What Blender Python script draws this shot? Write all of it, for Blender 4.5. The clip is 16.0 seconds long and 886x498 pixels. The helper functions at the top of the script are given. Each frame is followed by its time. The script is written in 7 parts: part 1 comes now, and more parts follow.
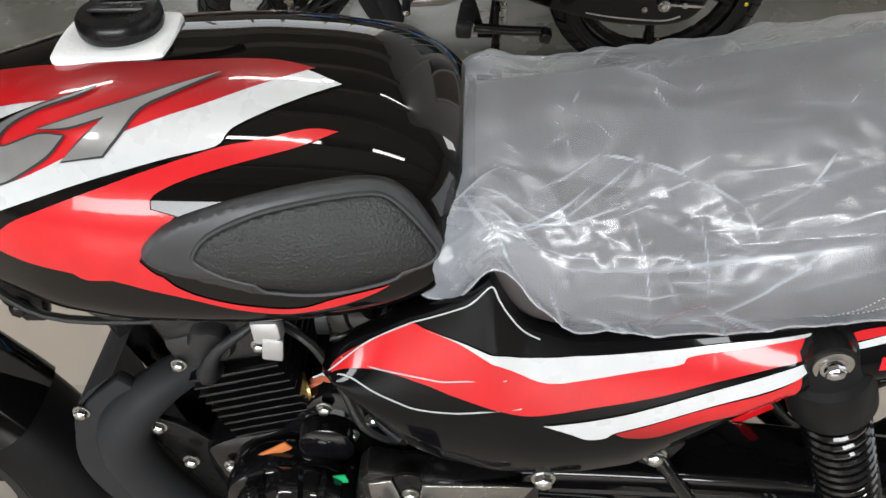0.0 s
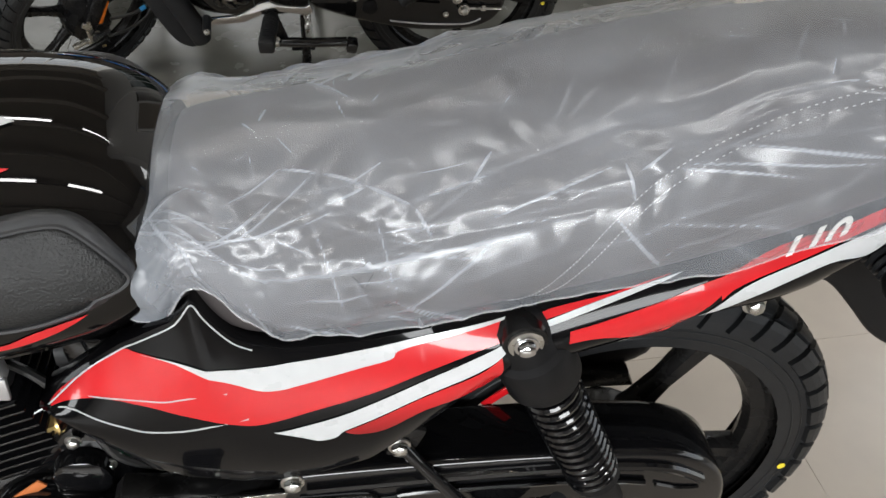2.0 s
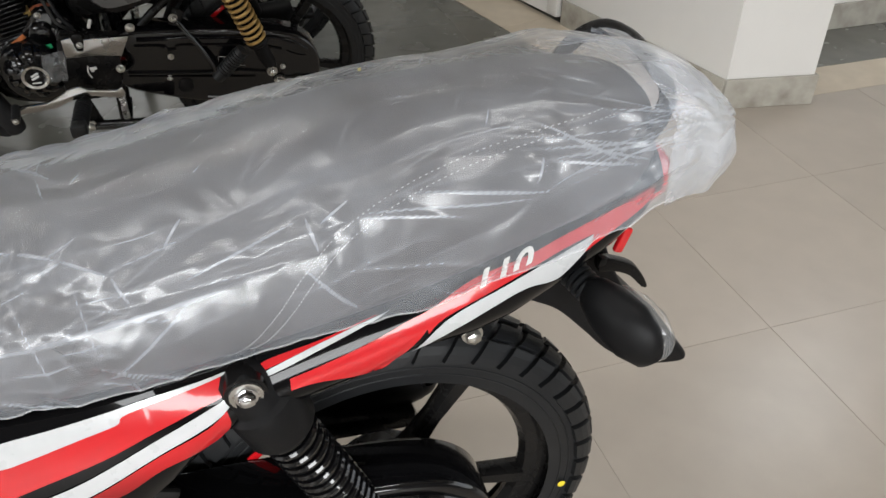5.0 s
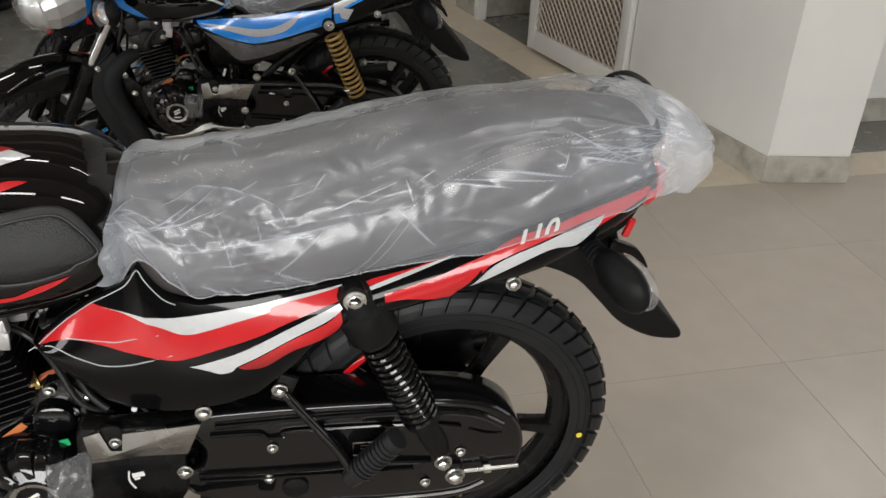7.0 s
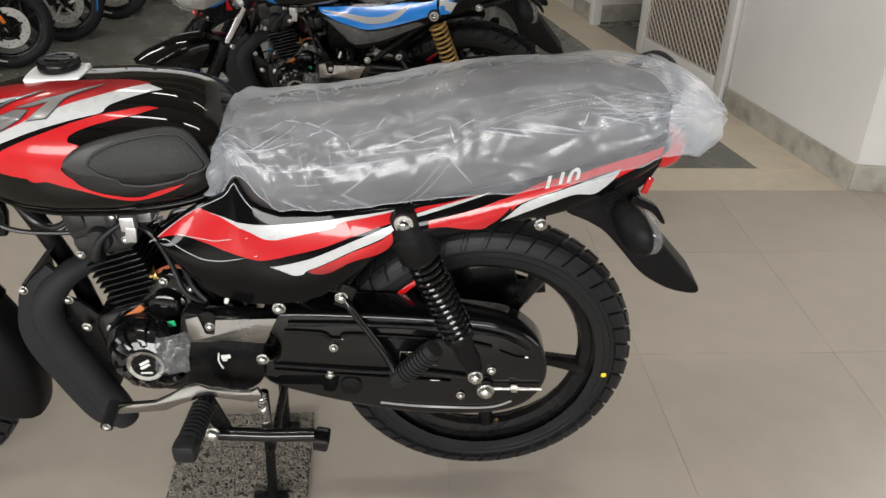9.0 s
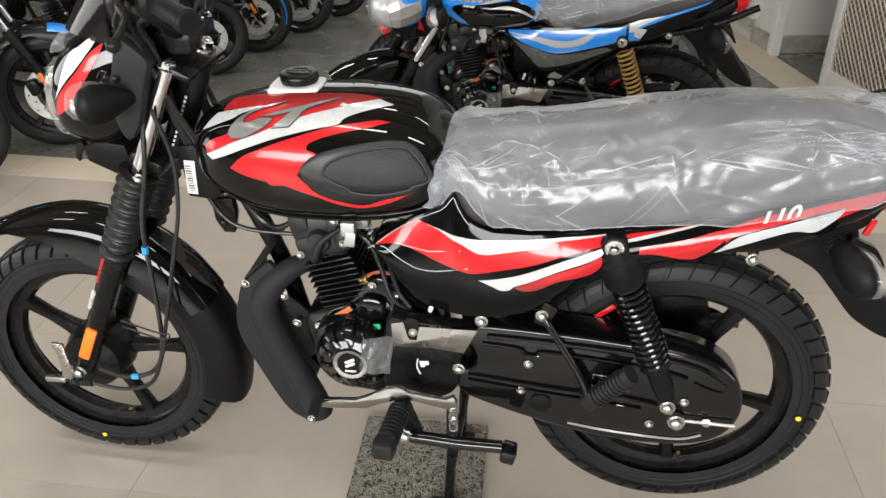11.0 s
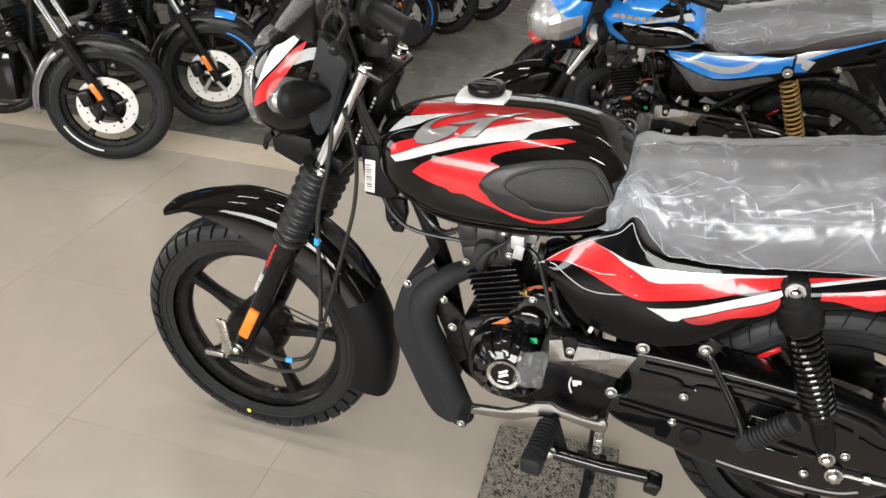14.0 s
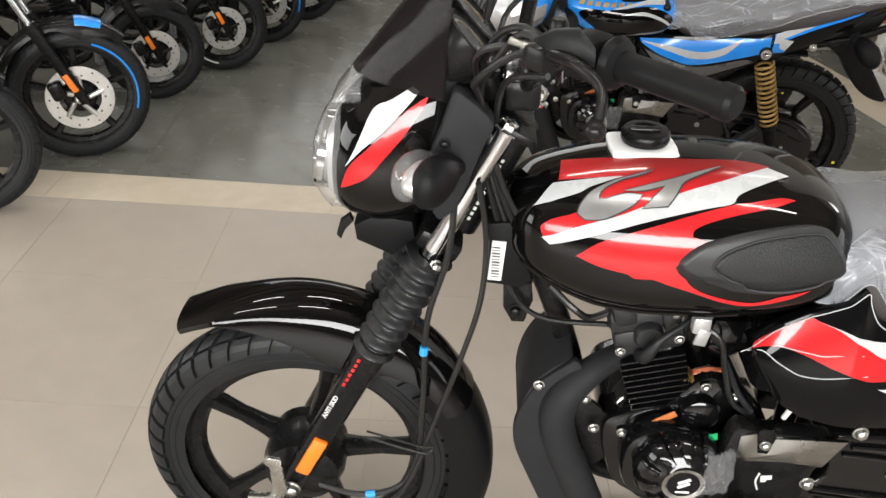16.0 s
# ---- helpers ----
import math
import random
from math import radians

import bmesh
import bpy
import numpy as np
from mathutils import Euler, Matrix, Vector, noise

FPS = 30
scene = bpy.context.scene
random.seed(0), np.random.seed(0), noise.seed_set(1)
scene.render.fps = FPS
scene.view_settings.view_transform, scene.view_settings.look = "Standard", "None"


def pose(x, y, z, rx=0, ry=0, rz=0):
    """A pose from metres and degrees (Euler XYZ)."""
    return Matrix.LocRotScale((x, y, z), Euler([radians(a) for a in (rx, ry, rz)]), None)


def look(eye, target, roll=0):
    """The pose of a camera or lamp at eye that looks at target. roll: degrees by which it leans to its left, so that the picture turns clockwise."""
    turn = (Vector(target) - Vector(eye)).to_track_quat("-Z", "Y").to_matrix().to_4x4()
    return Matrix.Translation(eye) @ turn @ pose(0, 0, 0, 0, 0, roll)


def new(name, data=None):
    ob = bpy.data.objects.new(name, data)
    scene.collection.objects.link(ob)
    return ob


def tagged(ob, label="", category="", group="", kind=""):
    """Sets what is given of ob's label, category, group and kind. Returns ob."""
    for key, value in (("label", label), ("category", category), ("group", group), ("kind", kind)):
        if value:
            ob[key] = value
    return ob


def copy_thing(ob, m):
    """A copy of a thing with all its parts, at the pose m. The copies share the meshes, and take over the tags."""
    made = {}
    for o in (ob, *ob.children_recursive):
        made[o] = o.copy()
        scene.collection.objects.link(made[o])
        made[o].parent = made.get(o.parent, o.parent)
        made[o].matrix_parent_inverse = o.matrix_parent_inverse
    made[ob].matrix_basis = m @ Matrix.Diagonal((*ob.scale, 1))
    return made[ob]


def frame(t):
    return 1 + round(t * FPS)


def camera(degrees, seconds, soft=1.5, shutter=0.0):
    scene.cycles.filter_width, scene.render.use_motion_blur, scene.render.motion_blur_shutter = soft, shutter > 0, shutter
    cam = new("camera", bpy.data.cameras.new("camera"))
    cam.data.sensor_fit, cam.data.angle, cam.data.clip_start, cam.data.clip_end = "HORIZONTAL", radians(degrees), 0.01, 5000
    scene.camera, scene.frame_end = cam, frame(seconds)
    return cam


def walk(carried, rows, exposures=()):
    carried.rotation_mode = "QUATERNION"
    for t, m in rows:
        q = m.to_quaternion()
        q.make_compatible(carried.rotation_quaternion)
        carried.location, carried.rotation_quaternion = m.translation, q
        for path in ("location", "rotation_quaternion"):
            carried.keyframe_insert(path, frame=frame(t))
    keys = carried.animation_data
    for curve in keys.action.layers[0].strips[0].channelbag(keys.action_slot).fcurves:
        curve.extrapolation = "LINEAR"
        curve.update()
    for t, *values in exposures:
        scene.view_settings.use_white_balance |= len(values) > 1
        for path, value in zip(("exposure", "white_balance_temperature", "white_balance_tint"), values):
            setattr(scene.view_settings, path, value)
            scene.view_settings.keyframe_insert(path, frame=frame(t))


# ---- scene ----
cam = camera(55.3, 16.0)
PATH = [
    (0, (-0.448, -0.65, 1.278), (-0.508, 0.869, -0.021), 0.1),
    (0.5, (-0.408, -0.654, 1.285), (-0.417, 0.864, -0.018), 0.7),
    (1, (-0.369, -0.661, 1.291), (-0.3, 0.851, -0.017), 1.1),
    (1.5, (-0.331, -0.669, 1.297), (-0.204, 0.845, -0.004), 0.9),
    (2, (-0.293, -0.679, 1.303), (-0.079, 0.837, 0.016), 1.2),
    (2.5, (-0.255, -0.691, 1.31), (0.041, 0.819, 0.032), 1.5),
    (3, (-0.218, -0.705, 1.316), (0.139, 0.804, 0.052), 1.5),
    (3.5, (-0.181, -0.721, 1.322), (0.241, 0.785, 0.075), 1.4),
    (4, (-0.144, -0.739, 1.328), (0.326, 0.77, 0.103), 1.3),
    (4.2, (-0.13, -0.747, 1.33), (0.354, 0.767, 0.116), 0.5),
    (6.3, (-0.15, -0.887, 1.38), (0.272, 0.741, 0.298), 2.0),
    (6.5, (-0.181, -0.955, 1.393), (0.228, 0.692, 0.334), 1.7),
    (7, (-0.219, -1.149, 1.416), (0.121, 0.54, 0.4), 2.1),
    (7.5, (-0.169, -1.265, 1.434), (0.083, 0.447, 0.431), 2.6),
    (8, (-0.12, -1.371, 1.445), (0.066, 0.361, 0.463), 2.7),
    (8.5, (-0.114, -1.424, 1.443), (0.019, 0.311, 0.456), 2.6),
    (9, (-0.118, -1.436, 1.44), (-0.06, 0.292, 0.435), 1.8),
    (9.5, (-0.156, -1.436, 1.444), (-0.173, 0.301, 0.453), 1.7),
    (9.7, (-0.166, -1.446, 1.441), (-0.23, 0.297, 0.463), 1.3),
    (11.8, (-0.294, -1.476, 1.461), (-0.639, 0.239, 0.492), 1.7),
    (12, (-0.302, -1.474, 1.457), (-0.675, 0.239, 0.494), 1.8),
    (12.5, (-0.329, -1.48, 1.458), (-0.762, 0.22, 0.498), 2.1),
    (13, (-0.337, -1.489, 1.46), (-0.806, 0.205, 0.507), 2.1),
    (13.5, (-0.334, -1.499, 1.471), (-0.812, 0.199, 0.529), 2.4),
    (14, (-0.379, -1.507, 1.475), (-0.861, 0.172, 0.5), 3.4),
    (14.5, (-0.547, -1.475, 1.48), (-0.934, 0.222, 0.494), 3.6),
    (15, (-0.747, -1.434, 1.481), (-0.943, 0.302, 0.507), 2.5),
    (15.5, (-0.89, -1.342, 1.448), (-0.988, 0.38, 0.436), 5.1),
    (16, (-1.02, -1.169, 1.435), (-1.037, 0.552, 0.417), 4.2),
]
walk(cam, [(t, look(eye, target, roll)) for t, eye, target, roll in PATH], [(0, 0.17, 6250, 8.5), (2.5, 0.05, 6250, 8.5), (4.0, 0.1, 6250, 8.5), (6.3, -0.22, 6450, 9), (7.0, -0.3, 6500, 9), (8.0, -0.2, 6500, 9), (9.0, -0.1, 6500, 9), (9.5, 0.05, 6500, 9), (12.0, 0.27, 6500, 8.5), (16.0, 0.35, 6500, 8.5)])

# ---------------------------------------------------------------- light
world = bpy.data.worlds.new("world")
scene.world = world
world.use_nodes = True
wn = world.node_tree
sky = wn.nodes.new("ShaderNodeTexSky")
sky.sky_type, sky.sun_disc = "NISHITA", False
sky.sun_elevation, sky.sun_rotation = radians(48), radians(200)
wn.links.new(sky.outputs[0], wn.nodes["Background"].inputs[0])
wn.nodes["Background"].inputs[1].default_value = 0.1


def area_lamp(name, place, target, sx, sy, watts, colour, spread=180):
    data = bpy.data.lights.new(name, "AREA")
    data.shape, data.size, data.size_y, data.energy, data.color = "RECTANGLE", sx, sy, watts, colour
    data.spread = radians(spread)
    ob = new(name, data)
    ob.matrix_world = look(place, target)
    return ob


# daylight in the shop windows: behind the camera, beside the row of motorcycles, high in the far wall
DAY = (1.0, 0.985, 0.96)
area_lamp("window_light", (-1.8, -4.75, 1.7), (-1.8, 0, 1.2), 6.4, 1.15, 205, DAY, 125)
area_lamp("window_light", (-8.8, -1.0, 1.8), (0, -1.0, 1.0), 6.0, 2.4, 220, DAY)
area_lamp("window_light", (5.35, -1.2, 1.75), (0, -1.2, 1.0), 4.4, 2.4, 60, DAY)
area_lamp("window_light", (-0.8, 8.75, 3.1), (-0.8, 0, 1.6), 9.0, 1.7, 85, (1.0, 0.95, 0.86))
area_lamp("window_light", (2.85, 2.0, 2.3), (2.8, 0, 1.2), 0.86, 0.6, 14, DAY)
LAMPS = [(-3.4, -0.9), (-1.2, -0.9), (1.0, -0.9), (-3.4, 2.2), (-1.2, 2.2), (1.0, 2.2)]
for lx, ly in LAMPS:
    area_lamp("ceiling_tube_light", (lx, ly, 4.02), (lx, ly, 0), 1.25, 0.16, 22, (1.0, 0.97, 0.92))
scene.view_settings.exposure = 0.0

# ---------------------------------------------------------------- materials
def material(name, colour, rough=0.5, metal=0.0, coat=0.0, vary=0.0, scale=30.0, bump=0.0, bump_scale=200.0, dirt=0.0,
             dirt_colour=(0.2, 0.18, 0.15), dirt_scale=6.0, rough_vary=0.1, by_object=0.0, spec=0.5):
    """A principled surface with grain in its colour, gloss and relief at two sizes."""
    m = bpy.data.materials.new(name)
    m.use_nodes = True
    nt = m.node_tree
    b = nt.nodes["Principled BSDF"]
    b.inputs["Base Color"].default_value = (*colour, 1)
    b.inputs["Roughness"].default_value = rough
    b.inputs["Metallic"].default_value = metal
    b.inputs["Specular IOR Level"].default_value = spec
    if coat:
        b.inputs["Coat Weight"].default_value = coat
        b.inputs["Coat Roughness"].default_value = 0.03
        b.inputs["Coat IOR"].default_value = 1.47
    tc = nt.nodes.new("ShaderNodeTexCoord")

    def grain(size, detail=6.0):
        n = nt.nodes.new("ShaderNodeTexNoise")
        n.inputs["Scale"].default_value, n.inputs["Detail"].default_value = size, detail
        nt.links.new(tc.outputs["Object"], n.inputs["Vector"])
        return n.outputs["Fac"]

    def scaled(value, low, high):
        r = nt.nodes.new("ShaderNodeMapRange")
        r.inputs["From Min"].default_value, r.inputs["From Max"].default_value = 0.25, 0.75
        r.inputs["To Min"].default_value, r.inputs["To Max"].default_value = low, high
        nt.links.new(value, r.inputs["Value"])
        return r.outputs["Result"]

    out = None
    if vary or by_object:
        h = nt.nodes.new("ShaderNodeHueSaturation")
        h.inputs["Color"].default_value = (*colour, 1)
        v = scaled(grain(scale), 1 - vary, 1 + vary)
        if by_object:
            oi = nt.nodes.new("ShaderNodeObjectInfo")
            k = nt.nodes.new("ShaderNodeMapRange")
            k.inputs["To Min"].default_value, k.inputs["To Max"].default_value = 1 - by_object, 1 + by_object
            nt.links.new(oi.outputs["Random"], k.inputs["Value"])
            mul = nt.nodes.new("ShaderNodeMath")
            mul.operation = "MULTIPLY"
            nt.links.new(v, mul.inputs[0])
            nt.links.new(k.outputs["Result"], mul.inputs[1])
            v = mul.outputs[0]
        nt.links.new(v, h.inputs["Value"])
        out = h.outputs["Color"]
    if dirt:
        mix = nt.nodes.new("ShaderNodeMix")
        mix.data_type = "RGBA"
        nt.links.new(scaled(grain(dirt_scale, 9.0), -0.4 * dirt, dirt), mix.inputs["Factor"])
        mix.inputs["A"].default_value = (*colour, 1)
        if out:
            nt.links.new(out, mix.inputs["A"])
        mix.inputs["B"].default_value = (*dirt_colour, 1)
        out = mix.outputs["Result"]
    if out:
        nt.links.new(out, b.inputs["Base Color"])
    if rough_vary:
        nt.links.new(scaled(grain(scale * 0.6), max(rough - rough_vary * rough, 0.01), min(rough + rough_vary * rough, 1)), b.inputs["Roughness"])
    if bump:
        bn = nt.nodes.new("ShaderNodeBump")
        bn.inputs["Strength"].default_value, bn.inputs["Distance"].default_value = bump, 0.002
        nt.links.new(grain(bump_scale, 4.0), bn.inputs["Height"])
        nt.links.new(bn.outputs["Normal"], b.inputs["Normal"])
    return m


BLACK_PAINT = material("black_paint", (0.0028, 0.0026, 0.0026), 0.1, coat=0.85, rough_vary=0.2, scale=14, spec=0.0)
RED_PAINT = material("red_paint", (0.48, 0.013, 0.017), 0.25, coat=0.7, spec=0.2, vary=0.06, scale=40)


def faded(name, colour, z_full, z_gone):
    """Sprayed paint that fades into black between two heights."""
    m = material(name, colour, 0.25, coat=0.7, spec=0.2)
    nt = m.node_tree
    b = nt.nodes["Principled BSDF"]
    tc, xyz, ramp, mix = (nt.nodes.new("ShaderNode" + k) for k in ("TexCoord", "SeparateXYZ", "MapRange", "Mix"))
    mix.data_type = "RGBA"
    nt.links.new(tc.outputs["Object"], xyz.inputs[0])
    nt.links.new(xyz.outputs["Z"], ramp.inputs["Value"])
    ramp.inputs["From Min"].default_value, ramp.inputs["From Max"].default_value = z_full, z_gone
    nt.links.new(ramp.outputs["Result"], mix.inputs["Factor"])
    mix.inputs["A"].default_value, mix.inputs["B"].default_value = (*colour, 1), (0.02, 0.003, 0.003, 1)
    nt.links.new(mix.outputs["Result"], b.inputs["Base Color"])
    return m


RED_FADE_UP = faded("red_paint_fading_up", (0.48, 0.013, 0.017), 0.895, 0.922)
RED_FADE_DOWN = faded("red_paint_fading_down", (0.48, 0.013, 0.017), 0.635, 0.57)
WHITE_PAINT = material("white_paint", (0.47, 0.48, 0.49), 0.28, coat=0.8, vary=0.04, scale=60)
SILVER_PAINT = material("silver_paint", (0.30, 0.30, 0.30), 0.32, metal=0.6, coat=0.6, vary=0.06, scale=60)
GREY_PAINT = material("grey_paint", (0.10, 0.10, 0.105), 0.28, metal=0.3, coat=0.7, vary=0.05)
BLUE_PAINT = material("blue_paint", (0.012, 0.24, 0.78), 0.25, coat=0.8, vary=0.06, scale=40)
SATIN_BLACK = material("satin_black", (0.005, 0.005, 0.0055), 0.27, vary=0.15, scale=50, dirt=0.04, spec=0.18)
GLOSS_BLACK = material("gloss_black_metal", (0.0035, 0.0035, 0.004), 0.3, coat=1.0, spec=0.06, vary=0.1, scale=30, bump=0.05, bump_scale=400)
PLASTIC = material("matt_black_plastic", (0.006, 0.006, 0.0065), 0.45, spec=0.14, vary=0.12, scale=60, bump=0.12, bump_scale=900)
HEAD_GREY = material("head_satin_black", (0.014, 0.014, 0.015), 0.42, vary=0.1, scale=50, bump=0.08, bump_scale=500)
PANEL_BLACK = material("black_panel_plastic", (0.003, 0.003, 0.0035), 0.12, coat=0.38, spec=0.05, rough_vary=0.2, scale=14)
PAD_FRAME = material("pad_frame_rubber", (0.028, 0.0285, 0.03), 0.4, spec=0.35, vary=0.08, scale=60, bump=0.08, bump_scale=800)
PAD = material("grained_rubber_pad", (0.009, 0.0095, 0.01), 0.45, spec=0.4, vary=0.1, scale=80, bump=0.7, bump_scale=420)
GUARD = material("charcoal_plastic", (0.017, 0.0175, 0.019), 0.62, spec=0.18, vary=0.1, scale=40, bump=0.1, bump_scale=700)
RUBBER = material("tyre_rubber", (0.0095, 0.0102, 0.0115), 0.45, spec=0.28, vary=0.2, scale=30, bump=0.15, bump_scale=500, dirt=0.10, dirt_colour=(0.04, 0.037, 0.033))
GAITER = material("gaiter_rubber", (0.014, 0.0145, 0.0155), 0.4, spec=0.35, vary=0.12, scale=50, bump=0.06, bump_scale=600)
CHROME = material("chrome", (0.6, 0.605, 0.62), 0.1, metal=1.0, vary=0.06, scale=40)
STEEL = material("zinc_steel", (0.55, 0.55, 0.53), 0.28, metal=1.0, vary=0.12, scale=90, dirt=0.15)
POLISHED = material("polished_alloy", (0.36, 0.355, 0.345), 0.16, metal=1.0, vary=0.06, scale=60)
SMOKED_ALLOY = material("smoked_alloy", (0.34, 0.335, 0.325), 0.26, metal=1.0, vary=0.08, scale=50)
ALLOY = material("silver_alloy", (0.55, 0.55, 0.56), 0.35, metal=0.7, vary=0.06, scale=60)
BRASS = material("brass", (0.62, 0.44, 0.18), 0.3, metal=1.0, vary=0.1)
GOLD = material("gold_spring", (0.42, 0.27, 0.09), 0.38, metal=0.4, vary=0.08)
SEAT = material("seat_vinyl", (0.042, 0.036, 0.036), 0.6, vary=0.12, scale=30, bump=0.35, bump_scale=600)
ORANGE = material("orange_reflector", (0.8, 0.19, 0.012), 0.2, coat=0.6, vary=0.08, scale=300)
YELLOW = material("yellow_mark", (0.75, 0.6, 0.03), 0.6, vary=0.1)
GREEN = material("green_mark", (0.02, 0.42, 0.16), 0.4, vary=0.1)
COPPER = material("copper_wire", (0.5, 0.14, 0.07), 0.4, vary=0.15)
BLUE_TAPE = material("blue_tape", (0.03, 0.3, 0.65), 0.5, vary=0.1)
LABEL_WHITE = material("label_paper", (0.72, 0.72, 0.70), 0.6, vary=0.05)
LABEL_ORANGE = material("orange_label", (0.5, 0.15, 0.04), 0.5, vary=0.1)
INK = material("ink", (0.02, 0.02, 0.022), 0.6)
RED_LENS = material("red_lens", (0.5, 0.008, 0.012), 0.12, coat=1.0, vary=0.05)
DISC = material("brushed_disc", (0.6, 0.59, 0.57), 0.35, metal=0.8, vary=0.08, scale=80)
CABLE = material("black_cable", (0.01, 0.01, 0.01), 0.35, vary=0.1)
FOAM = material("protective_foam", (0.74, 0.75, 0.76), 0.7, vary=0.05, scale=50, bump=0.3, bump_scale=300)


def clear_material(name, colour, rough, haze, haze_high=None, crease=0.0, gloss_ior=1.5, lines=0.0):
    """Thin clear plastic or glass: see-through, a little cloudy, with a glossy surface."""
    m = bpy.data.materials.new(name)
    m.use_nodes = True
    nt = m.node_tree
    nt.nodes.remove(nt.nodes["Principled BSDF"])
    out = nt.nodes["Material Output"]
    tc = nt.nodes.new("ShaderNodeTexCoord")

    def grain(size, detail, distort):
        n = nt.nodes.new("ShaderNodeTexNoise")
        n.inputs["Scale"].default_value, n.inputs["Detail"].default_value, n.inputs["Distortion"].default_value = size, detail, distort
        nt.links.new(tc.outputs["Object"], n.inputs["Vector"])
        return n.outputs["Fac"]

    clear = nt.nodes.new("ShaderNodeBsdfTransparent")
    cloud = nt.nodes.new("ShaderNodeBsdfDiffuse")
    cloud.inputs["Color"].default_value = (*colour, 1)
    gloss = nt.nodes.new("ShaderNodeBsdfGlossy")
    gloss.inputs["Roughness"].default_value = rough
    fres = nt.nodes.new("ShaderNodeLayerWeight")       # gloss grows towards a grazing view
    fres.inputs["Blend"].default_value = 0.5
    straight = ((gloss_ior - 1) / (gloss_ior + 1)) ** 2
    power, share = nt.nodes.new("ShaderNodeMath"), nt.nodes.new("ShaderNodeMath")
    power.operation, share.operation = "POWER", "MULTIPLY_ADD"
    power.inputs[1].default_value = 5.0
    share.inputs[1].default_value, share.inputs[2].default_value = 1 - straight, straight
    nt.links.new(fres.outputs["Facing"], power.inputs[0])
    nt.links.new(power.outputs[0], share.inputs[0])
    body, skin = nt.nodes.new("ShaderNodeMixShader"), nt.nodes.new("ShaderNodeMixShader")
    body.inputs[0].default_value = haze
    nt.links.new(clear.outputs[0], body.inputs[1])
    nt.links.new(cloud.outputs[0], body.inputs[2])
    nt.links.new(share.outputs[0], skin.inputs[0])
    nt.links.new(body.outputs[0], skin.inputs[1])
    nt.links.new(gloss.outputs[0], skin.inputs[2])
    nt.links.new(skin.outputs[0], out.inputs["Surface"])
    if haze_high:
        r = nt.nodes.new("ShaderNodeMapRange")
        r.inputs["From Min"].default_value, r.inputs["From Max"].default_value = 0.3, 0.7
        r.inputs["To Min"].default_value, r.inputs["To Max"].default_value = haze, haze_high
        nt.links.new(grain(8, 4, 0.6), r.inputs["Value"])
        nt.links.new(r.outputs["Result"], body.inputs[0])
    if lines:                # film whitened where it is folded
        at = nt.nodes.new("ShaderNodeAttribute")
        at.attribute_name = "stress"
        add = nt.nodes.new("ShaderNodeMath")
        add.operation = "MULTIPLY_ADD"
        add.inputs[1].default_value = lines
        nt.links.new(at.outputs["Fac"], add.inputs[0])
        nt.links.new(body.inputs[0].links[0].from_socket, add.inputs[2])
        nt.links.new(add.outputs[0], body.inputs[0])
    if crease:
        b2 = nt.nodes.new("ShaderNodeBump")
        b2.inputs["Strength"].default_value, b2.inputs["Distance"].default_value = crease, 0.004
        nt.links.new(grain(85, 3, 1.5), b2.inputs["Height"])
        for node in (gloss, fres, cloud):
            nt.links.new(b2.outputs["Normal"], node.inputs["Normal"])
    return m


LENS = clear_material("clear_lens", (0.8, 0.81, 0.82), 0.05, 0.10)
SMOKE = clear_material("smoked_visor", (0.012, 0.010, 0.010), 0.06, 0.80, gloss_ior=1.22)

# ---------------------------------------------------------------- mesh helpers
def link(name, bm, mat, parent=None, label="", smooth=True):
    me = bpy.data.meshes.new(name)
    bmesh.ops.recalc_face_normals(bm, faces=bm.faces[:])
    bm.to_mesh(me)
    bm.free()
    for m in (mat if isinstance(mat, (list, tuple)) else (mat,)):
        me.materials.append(m)
    if smooth:
        me.shade_smooth()
        me.set_sharp_from_angle(angle=radians(38))
    ob = new(name, me)
    if parent:
        ob.parent = parent
    return tagged(ob, label)


def part(name, bm, mat, parent, label="", smooth=True):
    return link(name, bm, mat, parent, label, smooth)


def thing(name, label, category, group="", kind="", place=(0, 0, 0)):
    ob = new(name)
    ob.empty_display_size = 0.1
    ob.location = place
    return tagged(ob, label, category, group, kind)


def spline(points, steps=6, closed=False):
    """Catmull-Rom curve through the points."""
    pts = [Vector(p) for p in points]
    n, out = len(pts), []
    for i in range(n if closed else n - 1):
        if closed:
            a, b, c, d = pts[i - 1], pts[i], pts[(i + 1) % n], pts[(i + 2) % n]
        else:
            a, b, c, d = pts[max(i - 1, 0)], pts[i], pts[i + 1], pts[min(i + 2, n - 1)]
        for k in range(steps):
            t = k / steps
            out.append(0.5 * ((2 * b) + (c - a) * t + (2 * a - 5 * b + 4 * c - d) * t * t + (3 * b - a - 3 * c + d) * t ** 3))
    if not closed:
        out.append(pts[-1])
    return out


